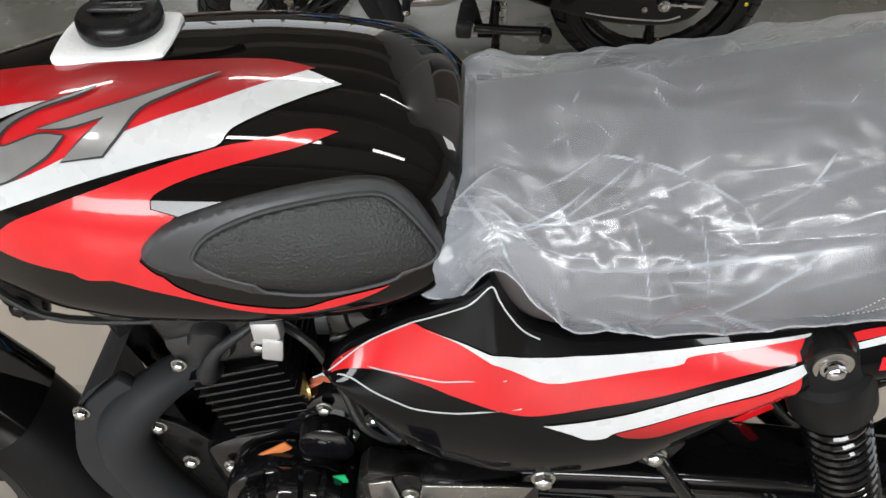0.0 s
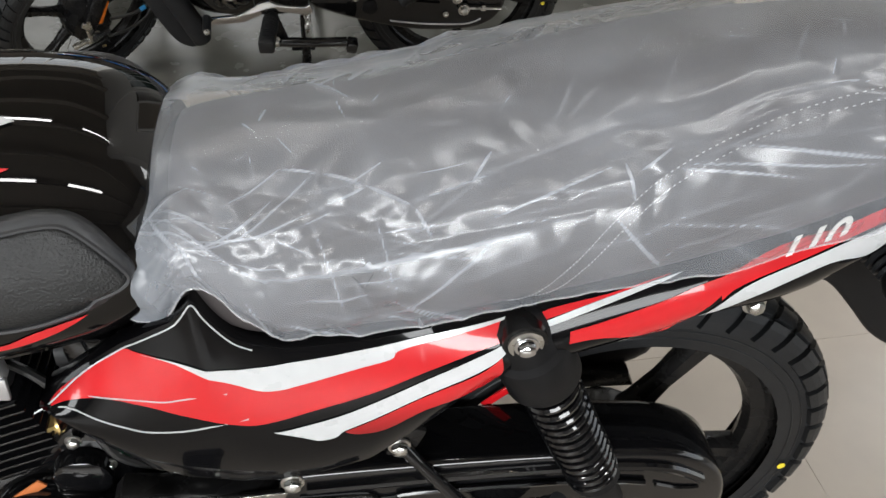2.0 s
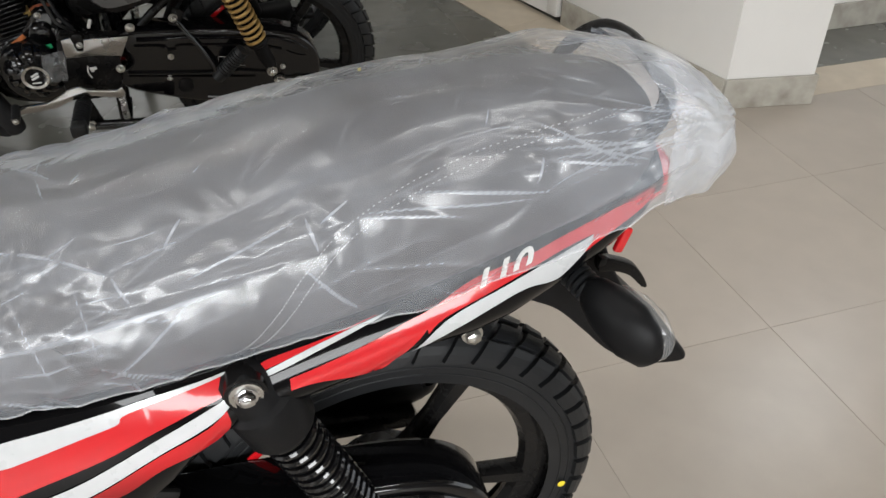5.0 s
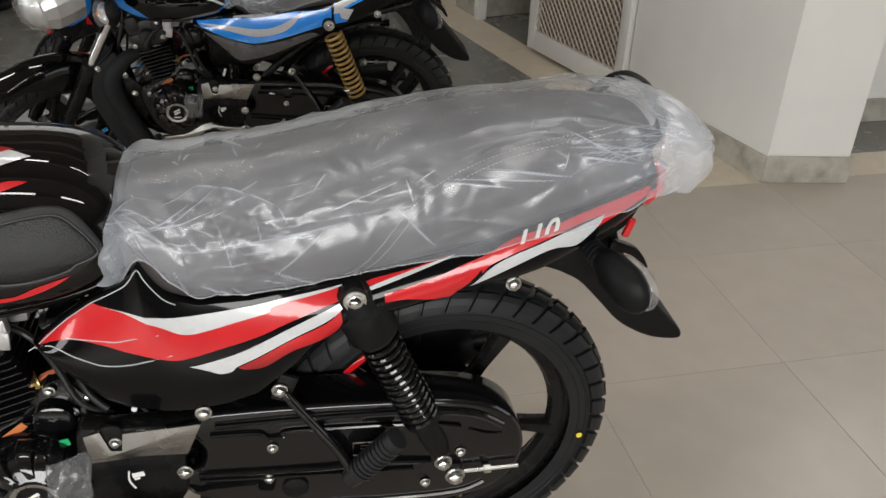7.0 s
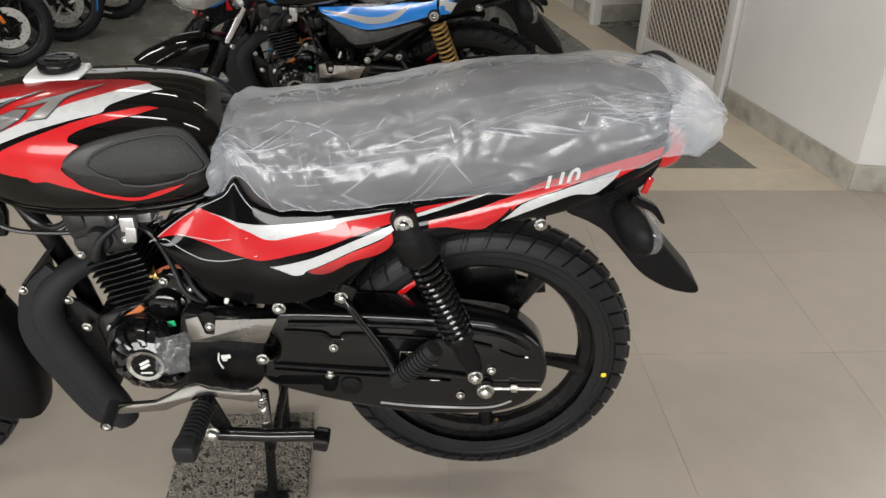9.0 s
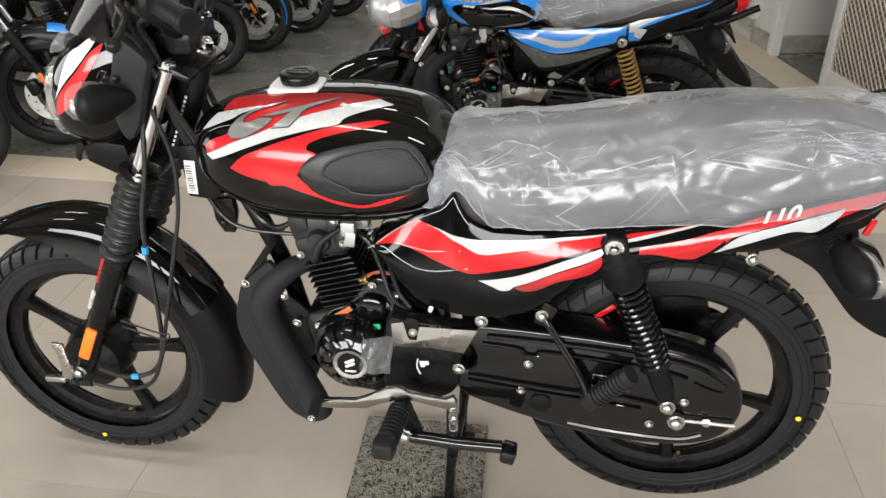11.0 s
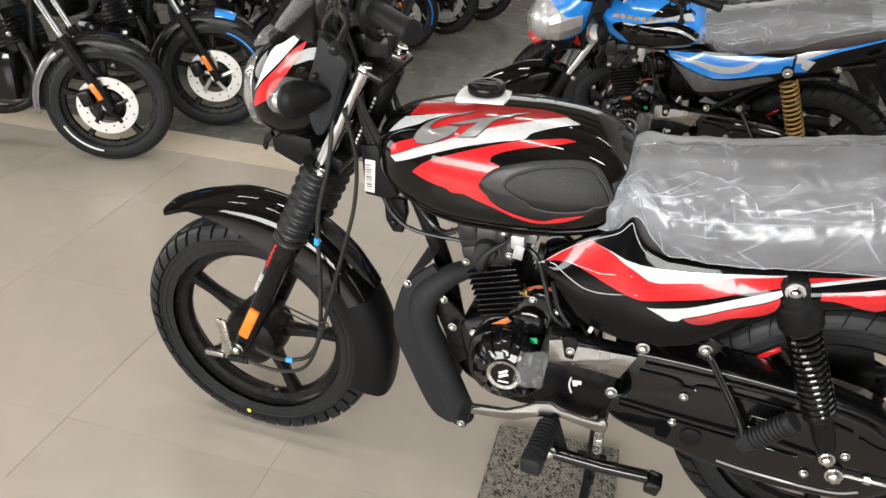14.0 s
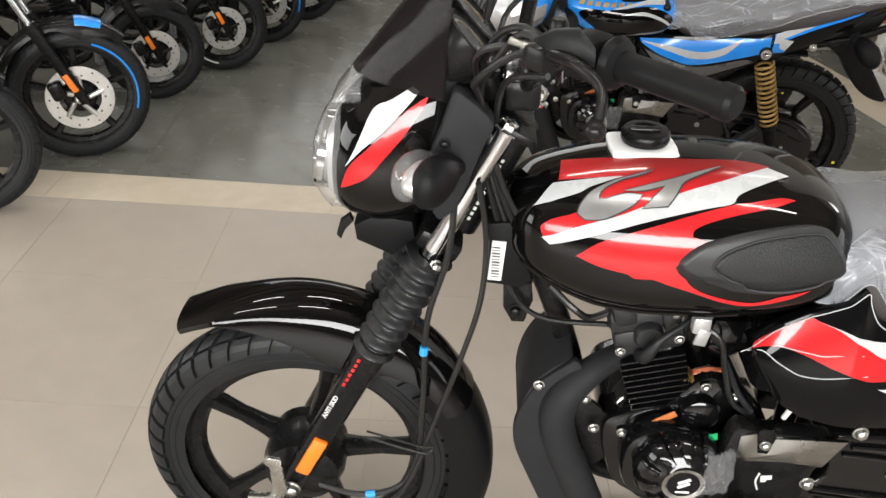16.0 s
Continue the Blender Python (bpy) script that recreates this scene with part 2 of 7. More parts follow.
def lerp_table(table, x):
    """Value at x in rows of (x, value...), on a smooth curve that never overshoots."""
    if x <= table[0][0]:
        return table[0][1:]
    for i, (p, q) in enumerate(zip(table, table[1:])):
        if x <= q[0]:
            h = q[0] - p[0]
            t = (x - p[0]) / h
            out = []
            for k in range(1, len(p)):
                slope = [(table[j + 1][k] - table[j][k]) / (table[j + 1][0] - table[j][0]) if 0 <= j < len(table) - 1 else None for j in (i - 1, i, i + 1)]
                before, here, after = [here_or if here_or is not None else slope[1] for here_or in slope]
                m0 = 2 * before * here / (before + here) if before * here > 0 else 0.0
                m1 = 2 * here * after / (here + after) if here * after > 0 else 0.0
                out.append((2 * t ** 3 - 3 * t * t + 1) * p[k] + (t ** 3 - 2 * t * t + t) * h * m0 + (3 * t * t - 2 * t ** 3) * q[k] + (t ** 3 - t * t) * h * m1)
            return tuple(out)
    return table[-1][1:]


def loft(rings, bm=None, caps=True, closed=True):
    bm = bm or bmesh.new()
    rows = [[bm.verts.new(p) for p in ring] for ring in rings]
    n = len(rings[0])
    for a, b in zip(rows, rows[1:]):
        for i in range(n if closed else n - 1):
            bm.faces.new((a[i], a[(i + 1) % n], b[(i + 1) % n], b[i]))
    if caps and closed:
        bm.faces.new(rows[0])
        bm.faces.new(rows[-1])
    return bm


def frame_along(d):
    d = d.normalized()
    side = d.cross(Vector((0, 1, 0)) if abs(d.y) < 0.9 else Vector((1, 0, 0))).normalized()
    return side, d.cross(side).normalized()


def tube(points, radius, n=10, bm=None, smooth=True, steps=5, squash=1.0):
    """A round bar along the points; radius a number or one for each point."""
    pts = spline(points, steps) if smooth and len(points) > 2 else [Vector(p) for p in points]
    rings = []
    side = None
    for i, p in enumerate(pts):
        d = pts[min(i + 1, len(pts) - 1)] - pts[max(i - 1, 0)]
        if side is None:
            side, up = frame_along(d)
        else:
            d.normalize()
            side = (side - d * side.dot(d)).normalized()
            up = d.cross(side)
        if isinstance(radius, (list, tuple)):
            k = i / max(len(pts) - 1, 1) * (len(radius) - 1)
            j = min(int(k), len(radius) - 2)
            r = radius[j] + (radius[j + 1] - radius[j]) * (k - j)
        else:
            r = radius
        rings.append([p + (side * math.cos(2 * math.pi * a / n) + up * math.sin(2 * math.pi * a / n) * squash) * r for a in range(n)])
    return loft(rings, bm)


def lathe(profile, centre, axis=(0, 1, 0), n=32, bm=None, closed_profile=False):
    """A turned shape: profile rows (radius, height along the axis)."""
    bm = bm or bmesh.new()
    ax = Vector(axis).normalized()
    side, up = frame_along(ax)
    c = Vector(centre)
    rows = []
    for r, h in profile:
        if r < 1e-6:
            rows.append([bm.verts.new(c + ax * h)])
        else:
            rows.append([bm.verts.new(c + ax * h + (side * math.cos(2 * math.pi * k / n) + up * math.sin(2 * math.pi * k / n)) * r) for k in range(n)])
    pairs = list(zip(rows, rows[1:])) + ([(rows[-1], rows[0])] if closed_profile else [])
    for a, b in pairs:
        for k in range(n):
            j = (k + 1) % n
            if len(a) == 1 and len(b) > 1:
                bm.faces.new((a[0], b[j], b[k]))
            elif len(b) == 1 and len(a) > 1:
                bm.faces.new((a[k], a[j], b[0]))
            elif len(a) > 1:
                bm.faces.new((a[k], a[j], b[j], b[k]))
    return bm


def plate(outline, y0, y1, bevel=0.0, bm=None, bow=0.0, segments=2):
    """A slab with a side-view outline of (x, z), from y0 to y1, with rounded edges."""
    own = bmesh.new()
    near = [own.verts.new((x, y0, z)) for x, z in outline]
    face = own.faces.new(near)
    made = bmesh.ops.extrude_face_region(own, geom=[face])["geom"]
    bmesh.ops.translate(own, vec=(0, y1 - y0, 0), verts=[v for v in made if isinstance(v, bmesh.types.BMVert)])
    bmesh.ops.recalc_face_normals(own, faces=own.faces[:])
    if bevel:
        rim = [e for e in own.edges if abs(e.verts[0].co.y - e.verts[1].co.y) < 1e-6]
        bmesh.ops.bevel(own, geom=rim, offset=bevel, segments=segments, profile=0.5, affect="EDGES", clamp_overlap=True)
    if bm is None:
        return own
    return merge(bm, own)


def merge(bm, other):
    me = bpy.data.meshes.new("merge")
    other.to_mesh(me)
    other.free()
    bm.from_mesh(me)
    bpy.data.meshes.remove(me)
    return bm


def rounded(outline, steps=5):
    return [(p[0], p[1]) for p in spline([(x, z, 0) for x, z in outline], steps, closed=True)]


def box(centre, size, bevel=0.0, turn=(0, 0, 0), bm=None, segments=2):
    own = bmesh.new()
    bmesh.ops.create_cube(own, size=1.0)
    bmesh.ops.scale(own, vec=size, verts=own.verts[:])
    if bevel:
        bmesh.ops.bevel(own, geom=own.edges[:], offset=bevel, segments=segments, profile=0.5, affect="EDGES", clamp_overlap=True)
    own.transform(pose(*centre, *turn))
    return merge(bm, own) if bm else own


def bolt(centre, r=0.008, axis=(0, -1, 0), bm=None, dome=True):
    """A flanged hex bolt head."""
    bm = lathe([(0, 0), (r * 1.35, 0), (r * 1.35, r * 0.25), (r, r * 0.3)], centre, axis, 18, bm)
    c = Vector(centre) + Vector(axis).normalized() * r * 0.25
    return lathe([(r * 0.98, 0), (r * 0.98, r * 0.75), (r * 0.75, r * 0.95), (0, r * (1.1 if dome else 0.95))], c, axis, 6, bm)

# ---------------------------------------------------------------- the showroom
FLOOR_TILE = material("beige_tile", (0.39, 0.345, 0.295), 0.30, vary=0.05, scale=9, dirt=0.03, dirt_colour=(0.30, 0.26, 0.22), dirt_scale=2, by_object=0.03, bump=0.03, bump_scale=60, rough_vary=0.08)
PALE_STONE = material("pale_stone", (0.55, 0.48, 0.38), 0.4, vary=0.08, scale=14, dirt=0.2, dirt_colour=(0.36, 0.30, 0.22), dirt_scale=5)
DARK_STONE = material("green_grey_stone", (0.13, 0.13, 0.115), 0.25, vary=0.14, scale=12, dirt=0.2, dirt_colour=(0.2, 0.19, 0.16), dirt_scale=4, rough_vary=0.3)
GROUT = material("grout", (0.366, 0.323, 0.276), 0.7, vary=0.3, scale=4)
WALL = material("wall_paint", (0.66, 0.645, 0.62), 0.6, vary=0.03, scale=5, bump=0.08, bump_scale=150, dirt=0.05, dirt_colour=(0.5, 0.47, 0.43), dirt_scale=2)
SKIRTING = material("skirting_stone", (0.42, 0.40, 0.35), 0.45, vary=0.12, scale=14, dirt=0.7, dirt_colour=(0.12, 0.10, 0.075), dirt_scale=14)
# dark brown for unseen walls, chosen to dim their reflection in gloss black
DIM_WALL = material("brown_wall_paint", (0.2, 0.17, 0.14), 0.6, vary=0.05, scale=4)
CEILING = material("ceiling_paint", (0.36, 0.32, 0.27), 0.7, vary=0.03, scale=3)
DOOR_WHITE = material("white_door_enamel", (0.66, 0.65, 0.63), 0.4, vary=0.05, scale=8)
LATTICE = material("lattice_steel", (0.42, 0.365, 0.31), 0.45, vary=0.08)
TINTED = material("tinted_glass", (0.02, 0.05, 0.045), 0.06, spec=0.8)

ROOM = pose(0, 0, 0, 0, 0, 2.07)          # the building's axes against the motorcycle's


def slab(name, x0, x1, y0, y1, z0, z1, mat, parent=None, kind="structure", label="", category="", bevel=0.0):
    ob = link(name, box(((x0 + x1) / 2, (y0 + y1) / 2, (z0 + z1) / 2), (x1 - x0, y1 - y0, z1 - z0), bevel), mat, parent, smooth=False)
    if parent is None:
        ob.matrix_world = ROOM
        tagged(ob, label, category, "", kind)
    return ob


ground = slab("floor", -9, 6.2, -5, 9.2, -0.2, -0.0014, GROUT, label="beige glazed floor tiles with thin dark joints", category="floor")
EDGE = 1.491                                # where the tiles meet the pale border
TILE = 0.565
tile_mesh = {}


def floor_piece(name, x0, x1, y0, y1, mat, joint=0.0016):
    key = (round(x1 - x0, 4), round(y1 - y0, 4), mat.name)
    if key not in tile_mesh:
        bm = box((0, 0, -0.004), (x1 - x0 - 2 * joint, y1 - y0 - 2 * joint, 0.008), 0.0004, segments=1)
        me = bpy.data.meshes.new(name)
        bm.to_mesh(me)
        bm.free()
        me.materials.append(mat)
        tile_mesh[key] = me
    ob = new(name, tile_mesh[key])
    ob.parent = ground
    ob.location = ((x0 + x1) / 2, (y0 + y1) / 2, 0)
    return ob


row = 0
y, depth = EDGE, 0.48
while y > -4.9:
    x = -1.735 - 12 * TILE
    while x < 6.1:
        floor_piece("tile", x, x + TILE, y - depth, y, FLOOR_TILE, 0.0005)
        x += TILE
    y -= depth
    depth = TILE
for i in range(13):
    floor_piece("border_stone", -7.4 + i * 1.0, -6.4 + i * 1.0, EDGE, EDGE + 0.205, PALE_STONE, 0.0008)
for i in range(11):
    for j in range(9):
        x0 = -7.4 + i * 1.05
        if x0 < 3.1:
            floor_piece("dark_slab", x0, min(x0 + 1.05, 3.4), EDGE + 0.205 + j * 0.85, EDGE + 0.205 + (j + 1) * 0.85, DARK_STONE, 0.0006)

# the bay beside the pillar stands at a slight angle to the tiles
PILLAR = pose(1.585, 1.561, 0, 0, 0, -7.5)
EAST = pose(1.585, 1.561, 0, 0, 0, 14.5)
HEIGHT = 4.2


def east(name, x0, x1, y0, y1, z0, z1, mat, label, category, bevel=0.0):
    ob = slab(name, x0, x1, y0, y1, z0, z1, mat, None, "structure", label, category, bevel)
    ob.matrix_world = EAST
    return ob


for j in range(8):
    ob = floor_piece("border_stone", 0, 0.245, 0, 0.8, PALE_STONE, 0.0008)
    ob.matrix_world = EAST @ pose(-0.1235, 0.60 + j * 0.8, 0.004)
east("wall_east", 0, 0.2, -0.004, 0.915, 0, HEIGHT, WALL, "off-white painted plaster wall", "wall")
east("wall_east_far", 0, 0.2, 2.47, 9.0, 0, HEIGHT, WALL, "off-white painted plaster wall", "wall")
east("lintel_east", 0.03, 0.2, 0.915, 2.47, 2.25, HEIGHT, WALL, "off-white plaster above the grille door", "wall")
east("wall_recess", 0.2, 1.6, 2.47, 2.67, 0, HEIGHT, WALL, "off-white plaster wall inside the doorway", "wall")
east("skirting_recess", 0.03, 1.6, 2.456, 2.4695, 0, 0.11, SKIRTING, "stained grey stone skirting board", "skirting", 0.003)
east("wall_recess_side", 1.6, 1.8, 0.5, 2.67, 0, HEIGHT, WALL, "off-white plaster wall inside the doorway", "wall")
east("wall_recess_near", 0.2, 1.6, 0.5, 0.7, 0, HEIGHT, WALL, "off-white plaster wall inside the doorway", "wall")
east("door_post", -0.03, 0.03, 2.40, 2.455, 0, 2.25, DOOR_WHITE, "white steel door post", "door post", 0.004)
east("skirting_east", -0.014, -0.0005, -0.004, 0.91, 0, 0.11, SKIRTING, "stained grey stone skirting board", "skirting", 0.003)
east("skirting_east_far", -0.014, -0.0005, 2.475, 2.74, 0, 0.11, SKIRTING, "stained grey stone skirting board", "skirting", 0.003)
pil = slab("pillar", 0.0, 0.33, 0.0, 0.40, 0, HEIGHT, WALL, label="white painted square pillar", category="pillar")
pil.matrix_world = PILLAR
pil = slab("pillar_skirting", -0.002, 0.342, -0.013, -0.0005, 0, 0.11, SKIRTING, label="grey stone skirting round the pillar", category="skirting", bevel=0.003)
pil.matrix_world = PILLAR
pil = slab("pillar_skirting_side", 0.3305, 0.343, 0.0, 0.40, 0, 0.11, SKIRTING, label="grey stone skirting round the pillar", category="skirting", bevel=0.003)
pil.matrix_world = PILLAR
BACK = 2.02                                # the wall behind the pillar
for x0, x1, z0, z1 in ((1.80, 2.5, 0, HEIGHT), (3.4, 6.2, 0, HEIGHT), (2.5, 3.4, 0, 2.1), (2.5, 3.4, 2.75, HEIGHT)):
    slab("wall_back_east", x0, x1, BACK, BACK + 0.18, z0, z1, WALL, label="off-white painted plaster wall", category="wall")
slab("skirting_back_east", 1.80, 6.2, BACK - 0.014, BACK - 0.0005, 0, 0.11, SKIRTING, label="grey stone skirting board", category="skirting", bevel=0.003)
# unseen closing walls; three darkened so the gloss black mirrors less light
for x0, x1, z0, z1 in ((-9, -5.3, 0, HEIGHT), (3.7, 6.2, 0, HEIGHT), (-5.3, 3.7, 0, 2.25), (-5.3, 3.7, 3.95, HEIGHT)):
    slab("wall_north", x0, x1, 9.0, 9.2, z0, z1, DIM_WALL, label="unseen far wall, darkened to dim reflections, under high windows", category="wall")
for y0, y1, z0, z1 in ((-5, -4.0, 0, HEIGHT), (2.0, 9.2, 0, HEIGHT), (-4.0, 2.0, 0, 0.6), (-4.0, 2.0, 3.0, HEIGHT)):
    slab("wall_west", -9.2, -9, y0, y1, z0, z1, DIM_WALL, label="unseen side wall, darkened to dim reflections, with a wide window", category="wall")
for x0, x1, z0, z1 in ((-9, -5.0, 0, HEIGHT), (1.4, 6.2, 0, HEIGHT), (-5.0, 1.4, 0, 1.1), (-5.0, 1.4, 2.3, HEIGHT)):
    slab("wall_south", x0, x1, -5.2, -5, z0, z1, DIM_WALL, label="plain unseen window wall", category="wall")
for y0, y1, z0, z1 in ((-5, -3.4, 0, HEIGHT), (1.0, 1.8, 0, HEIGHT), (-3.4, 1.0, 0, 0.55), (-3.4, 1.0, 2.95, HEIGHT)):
    slab("wall_south_east", 6.0, 6.2, y0, y1, z0, z1, WALL, label="plain unseen window wall", category="wall")
slab("ceiling", -9.2, 6.2, -5.2, 9.2, HEIGHT, HEIGHT + 0.1, CEILING, label="dull painted ceiling", category="ceiling")


def mullions(name, place, turn, width, height, across, up):
    """A shop window's frame: bars that cross the opening."""
    win = thing(name, "white steel shop window frame with many panes", "window", kind="structure")
    win.matrix_world = ROOM @ pose(*place, *turn)
    for i in range(across + 1):
        part("mullion", box((-width / 2 + width * i / across, 0, 0), (0.06, 0.06, height), 0.004), DOOR_WHITE, win, smooth=False)
    for j in range(up + 1):
        part("transom", box((0, 0.004, -height / 2 + height * j / up), (width, 0.05, 0.05), 0.004), DOOR_WHITE, win, smooth=False)
    return win


mullions("window_1", (-1.8, -4.9, 1.7), (0, 0, 0), 6.4, 1.2, 8, 2)
mullions("window_4", (-8.95, -1.0, 1.8), (0, 0, 90), 6.0, 2.4, 6, 3)
mullions("window_5", (-0.8, 8.9, 3.1), (0, 0, 0), 9.0, 1.7, 14, 3)
mullions("window_6", (2.95, 2.17, 2.425), (0, 0, 0), 0.9, 0.65, 4, 2)
for k in range(9):
    slab("ceiling_beam", -9, 6, -4.4 + 1.6 * k, -4.24 + 1.6 * k, HEIGHT - 0.22, HEIGHT - 0.0005, CEILING, label="painted ceiling beam", category="beam")
mullions("window_2", (5.9, -1.2, 1.75), (0, 0, 90), 4.4, 2.4, 4, 3)

# grille door, standing in its frame beside the wall
door = thing("door_1", "white steel door with a diamond lattice grille over glass", "door", kind="structure")
door.matrix_world = EAST @ pose(-0.005, 0.905, 0, 0, 0, 91.5)
DW, DH = 0.86, 2.2
for x0, x1, z0, z1 in ((0.02, 0.085, 0.03, DH), (DW - 0.065, DW, 0.03, DH), (0.085, DW - 0.065, 0.03, 0.13), (0.085, DW - 0.065, DH - 0.07, DH), (0.085, DW - 0.065, 1.0, 1.07)):
    part("door_frame", box(((x0 + x1) / 2, 0, (z0 + z1) / 2), (x1 - x0, 0.045, z1 - z0), 0.004), DOOR_WHITE, door)
part("glass", box((DW / 2, -0.012, DH / 2), (DW - 0.14, 0.006, DH - 0.1)), material("frosted_glass", (0.22, 0.185, 0.155), 0.35, vary=0.05), door, smooth=False)
bm = bmesh.new()
lo, hi, z0, z1 = 0.085, DW - 0.065, 0.13, DH - 0.07
for k in range(-70, 30):
    for s in (1, -1):        # bars that lean to either side, cut off at the frame
        foot = lo + k * 0.042 if s > 0 else hi - k * 0.042
        lean = s * 0.95
        ends = sorted(((lo - foot) / lean, (hi - foot) / lean))
        za, zb = max(z0 + ends[0], z0), min(z0 + ends[1], z1)
        if zb - za > 0.01:
            tube([(foot + lean * (za - z0), 0.008 + 0.003 * s, za), (foot + lean * (zb - z0), 0.008 + 0.003 * s, zb)], 0.0042, 5, bm, smooth=False)
part("lattice", bm, LATTICE, door)
# glazed shop front farther along
front = thing("window_3", "dark tinted glass shopfront with pale frames", "window", kind="structure")
front.matrix_world = EAST @ pose(-0.02, 2.75, 0, 0, 0, 90)
for i in range(5):
    part("pane", box((0.5 + i * 1.0, 0, 1.3), (0.9, 0.01, 2.1)), TINTED, front, smooth=False)
    part("jamb", box((i * 1.0, 0, 1.3), (0.1, 0.05, 2.3), 0.004), DOOR_WHITE, front)
part("sill", box((2.5, 0, 0.16), (5.0, 0.06, 0.14), 0.004), SKIRTING, front)

# ceiling tubes
for lx, ly in LAMPS:
    lamp = thing("ceiling_light", "white ceiling batten light with two tubes", "light", "ceiling lights", place=(lx, ly, HEIGHT - 0.001))
    part("rod", box((0, 0, -0.04), (0.03, 0.03, 0.08)), DOOR_WHITE, lamp, smooth=False)
    part("body", box((0, 0, -0.105), (1.3, 0.2, 0.05), 0.006), DOOR_WHITE, lamp)

# woven mat under the stand
MAT = material("woven_mat", (0.07, 0.065, 0.056), 0.9, vary=0.4, scale=120, bump=1.0, bump_scale=130)
MAT_LOOP = material("mat_loop_vinyl", (0.23, 0.21, 0.175), 0.6, vary=0.35, scale=60)
mat_ob = link("floor_mat", box((-0.515, -0.04, 0.006), (0.31, 0.46, 0.012), 0.003, (0, 0, 3)), MAT)
tagged(mat_ob, "small grey-brown looped vinyl doormat under the centre stand", "mat")
rng = random.Random(5)
loops = bmesh.new()
for k in range(5200):        # curled vinyl threads that stand up from the backing
    x, y, a, r = rng.uniform(-0.15, 0.15), rng.uniform(-0.225, 0.225), rng.uniform(0, 6.28), rng.uniform(0.004, 0.0075)
    bend, lift = rng.uniform(1.6, 4.2), rng.uniform(0.002, 0.006)
    ring = []
    for q in range(5):
        t = q / 4
        cx, cy, cz = x + r * math.cos(a + bend * t), y + r * math.sin(a + bend * t), 0.012 + lift * math.sin(math.pi * t)
        d = (math.cos(a + bend * t), math.sin(a + bend * t))
        ring.append([loops.verts.new((cx + 0.0011 * u * d[0], cy + 0.0011 * u * d[1], cz + 0.0011 * w)) for u, w in ((-1, 0), (0, 1), (1, 0))])
    for p, q in zip(ring, ring[1:]):
        for c in range(2):
            loops.faces.new((p[c], p[c + 1], q[c + 1], q[c]))
loops.transform(Matrix.Translation((-0.515, -0.04, 0)) @ Matrix.Rotation(radians(3), 4, "Z"))
tagged(part("mat_loop", loops, MAT_LOOP, mat_ob, "curled beige vinyl threads"), "curled beige vinyl threads", "", "", "stuff")

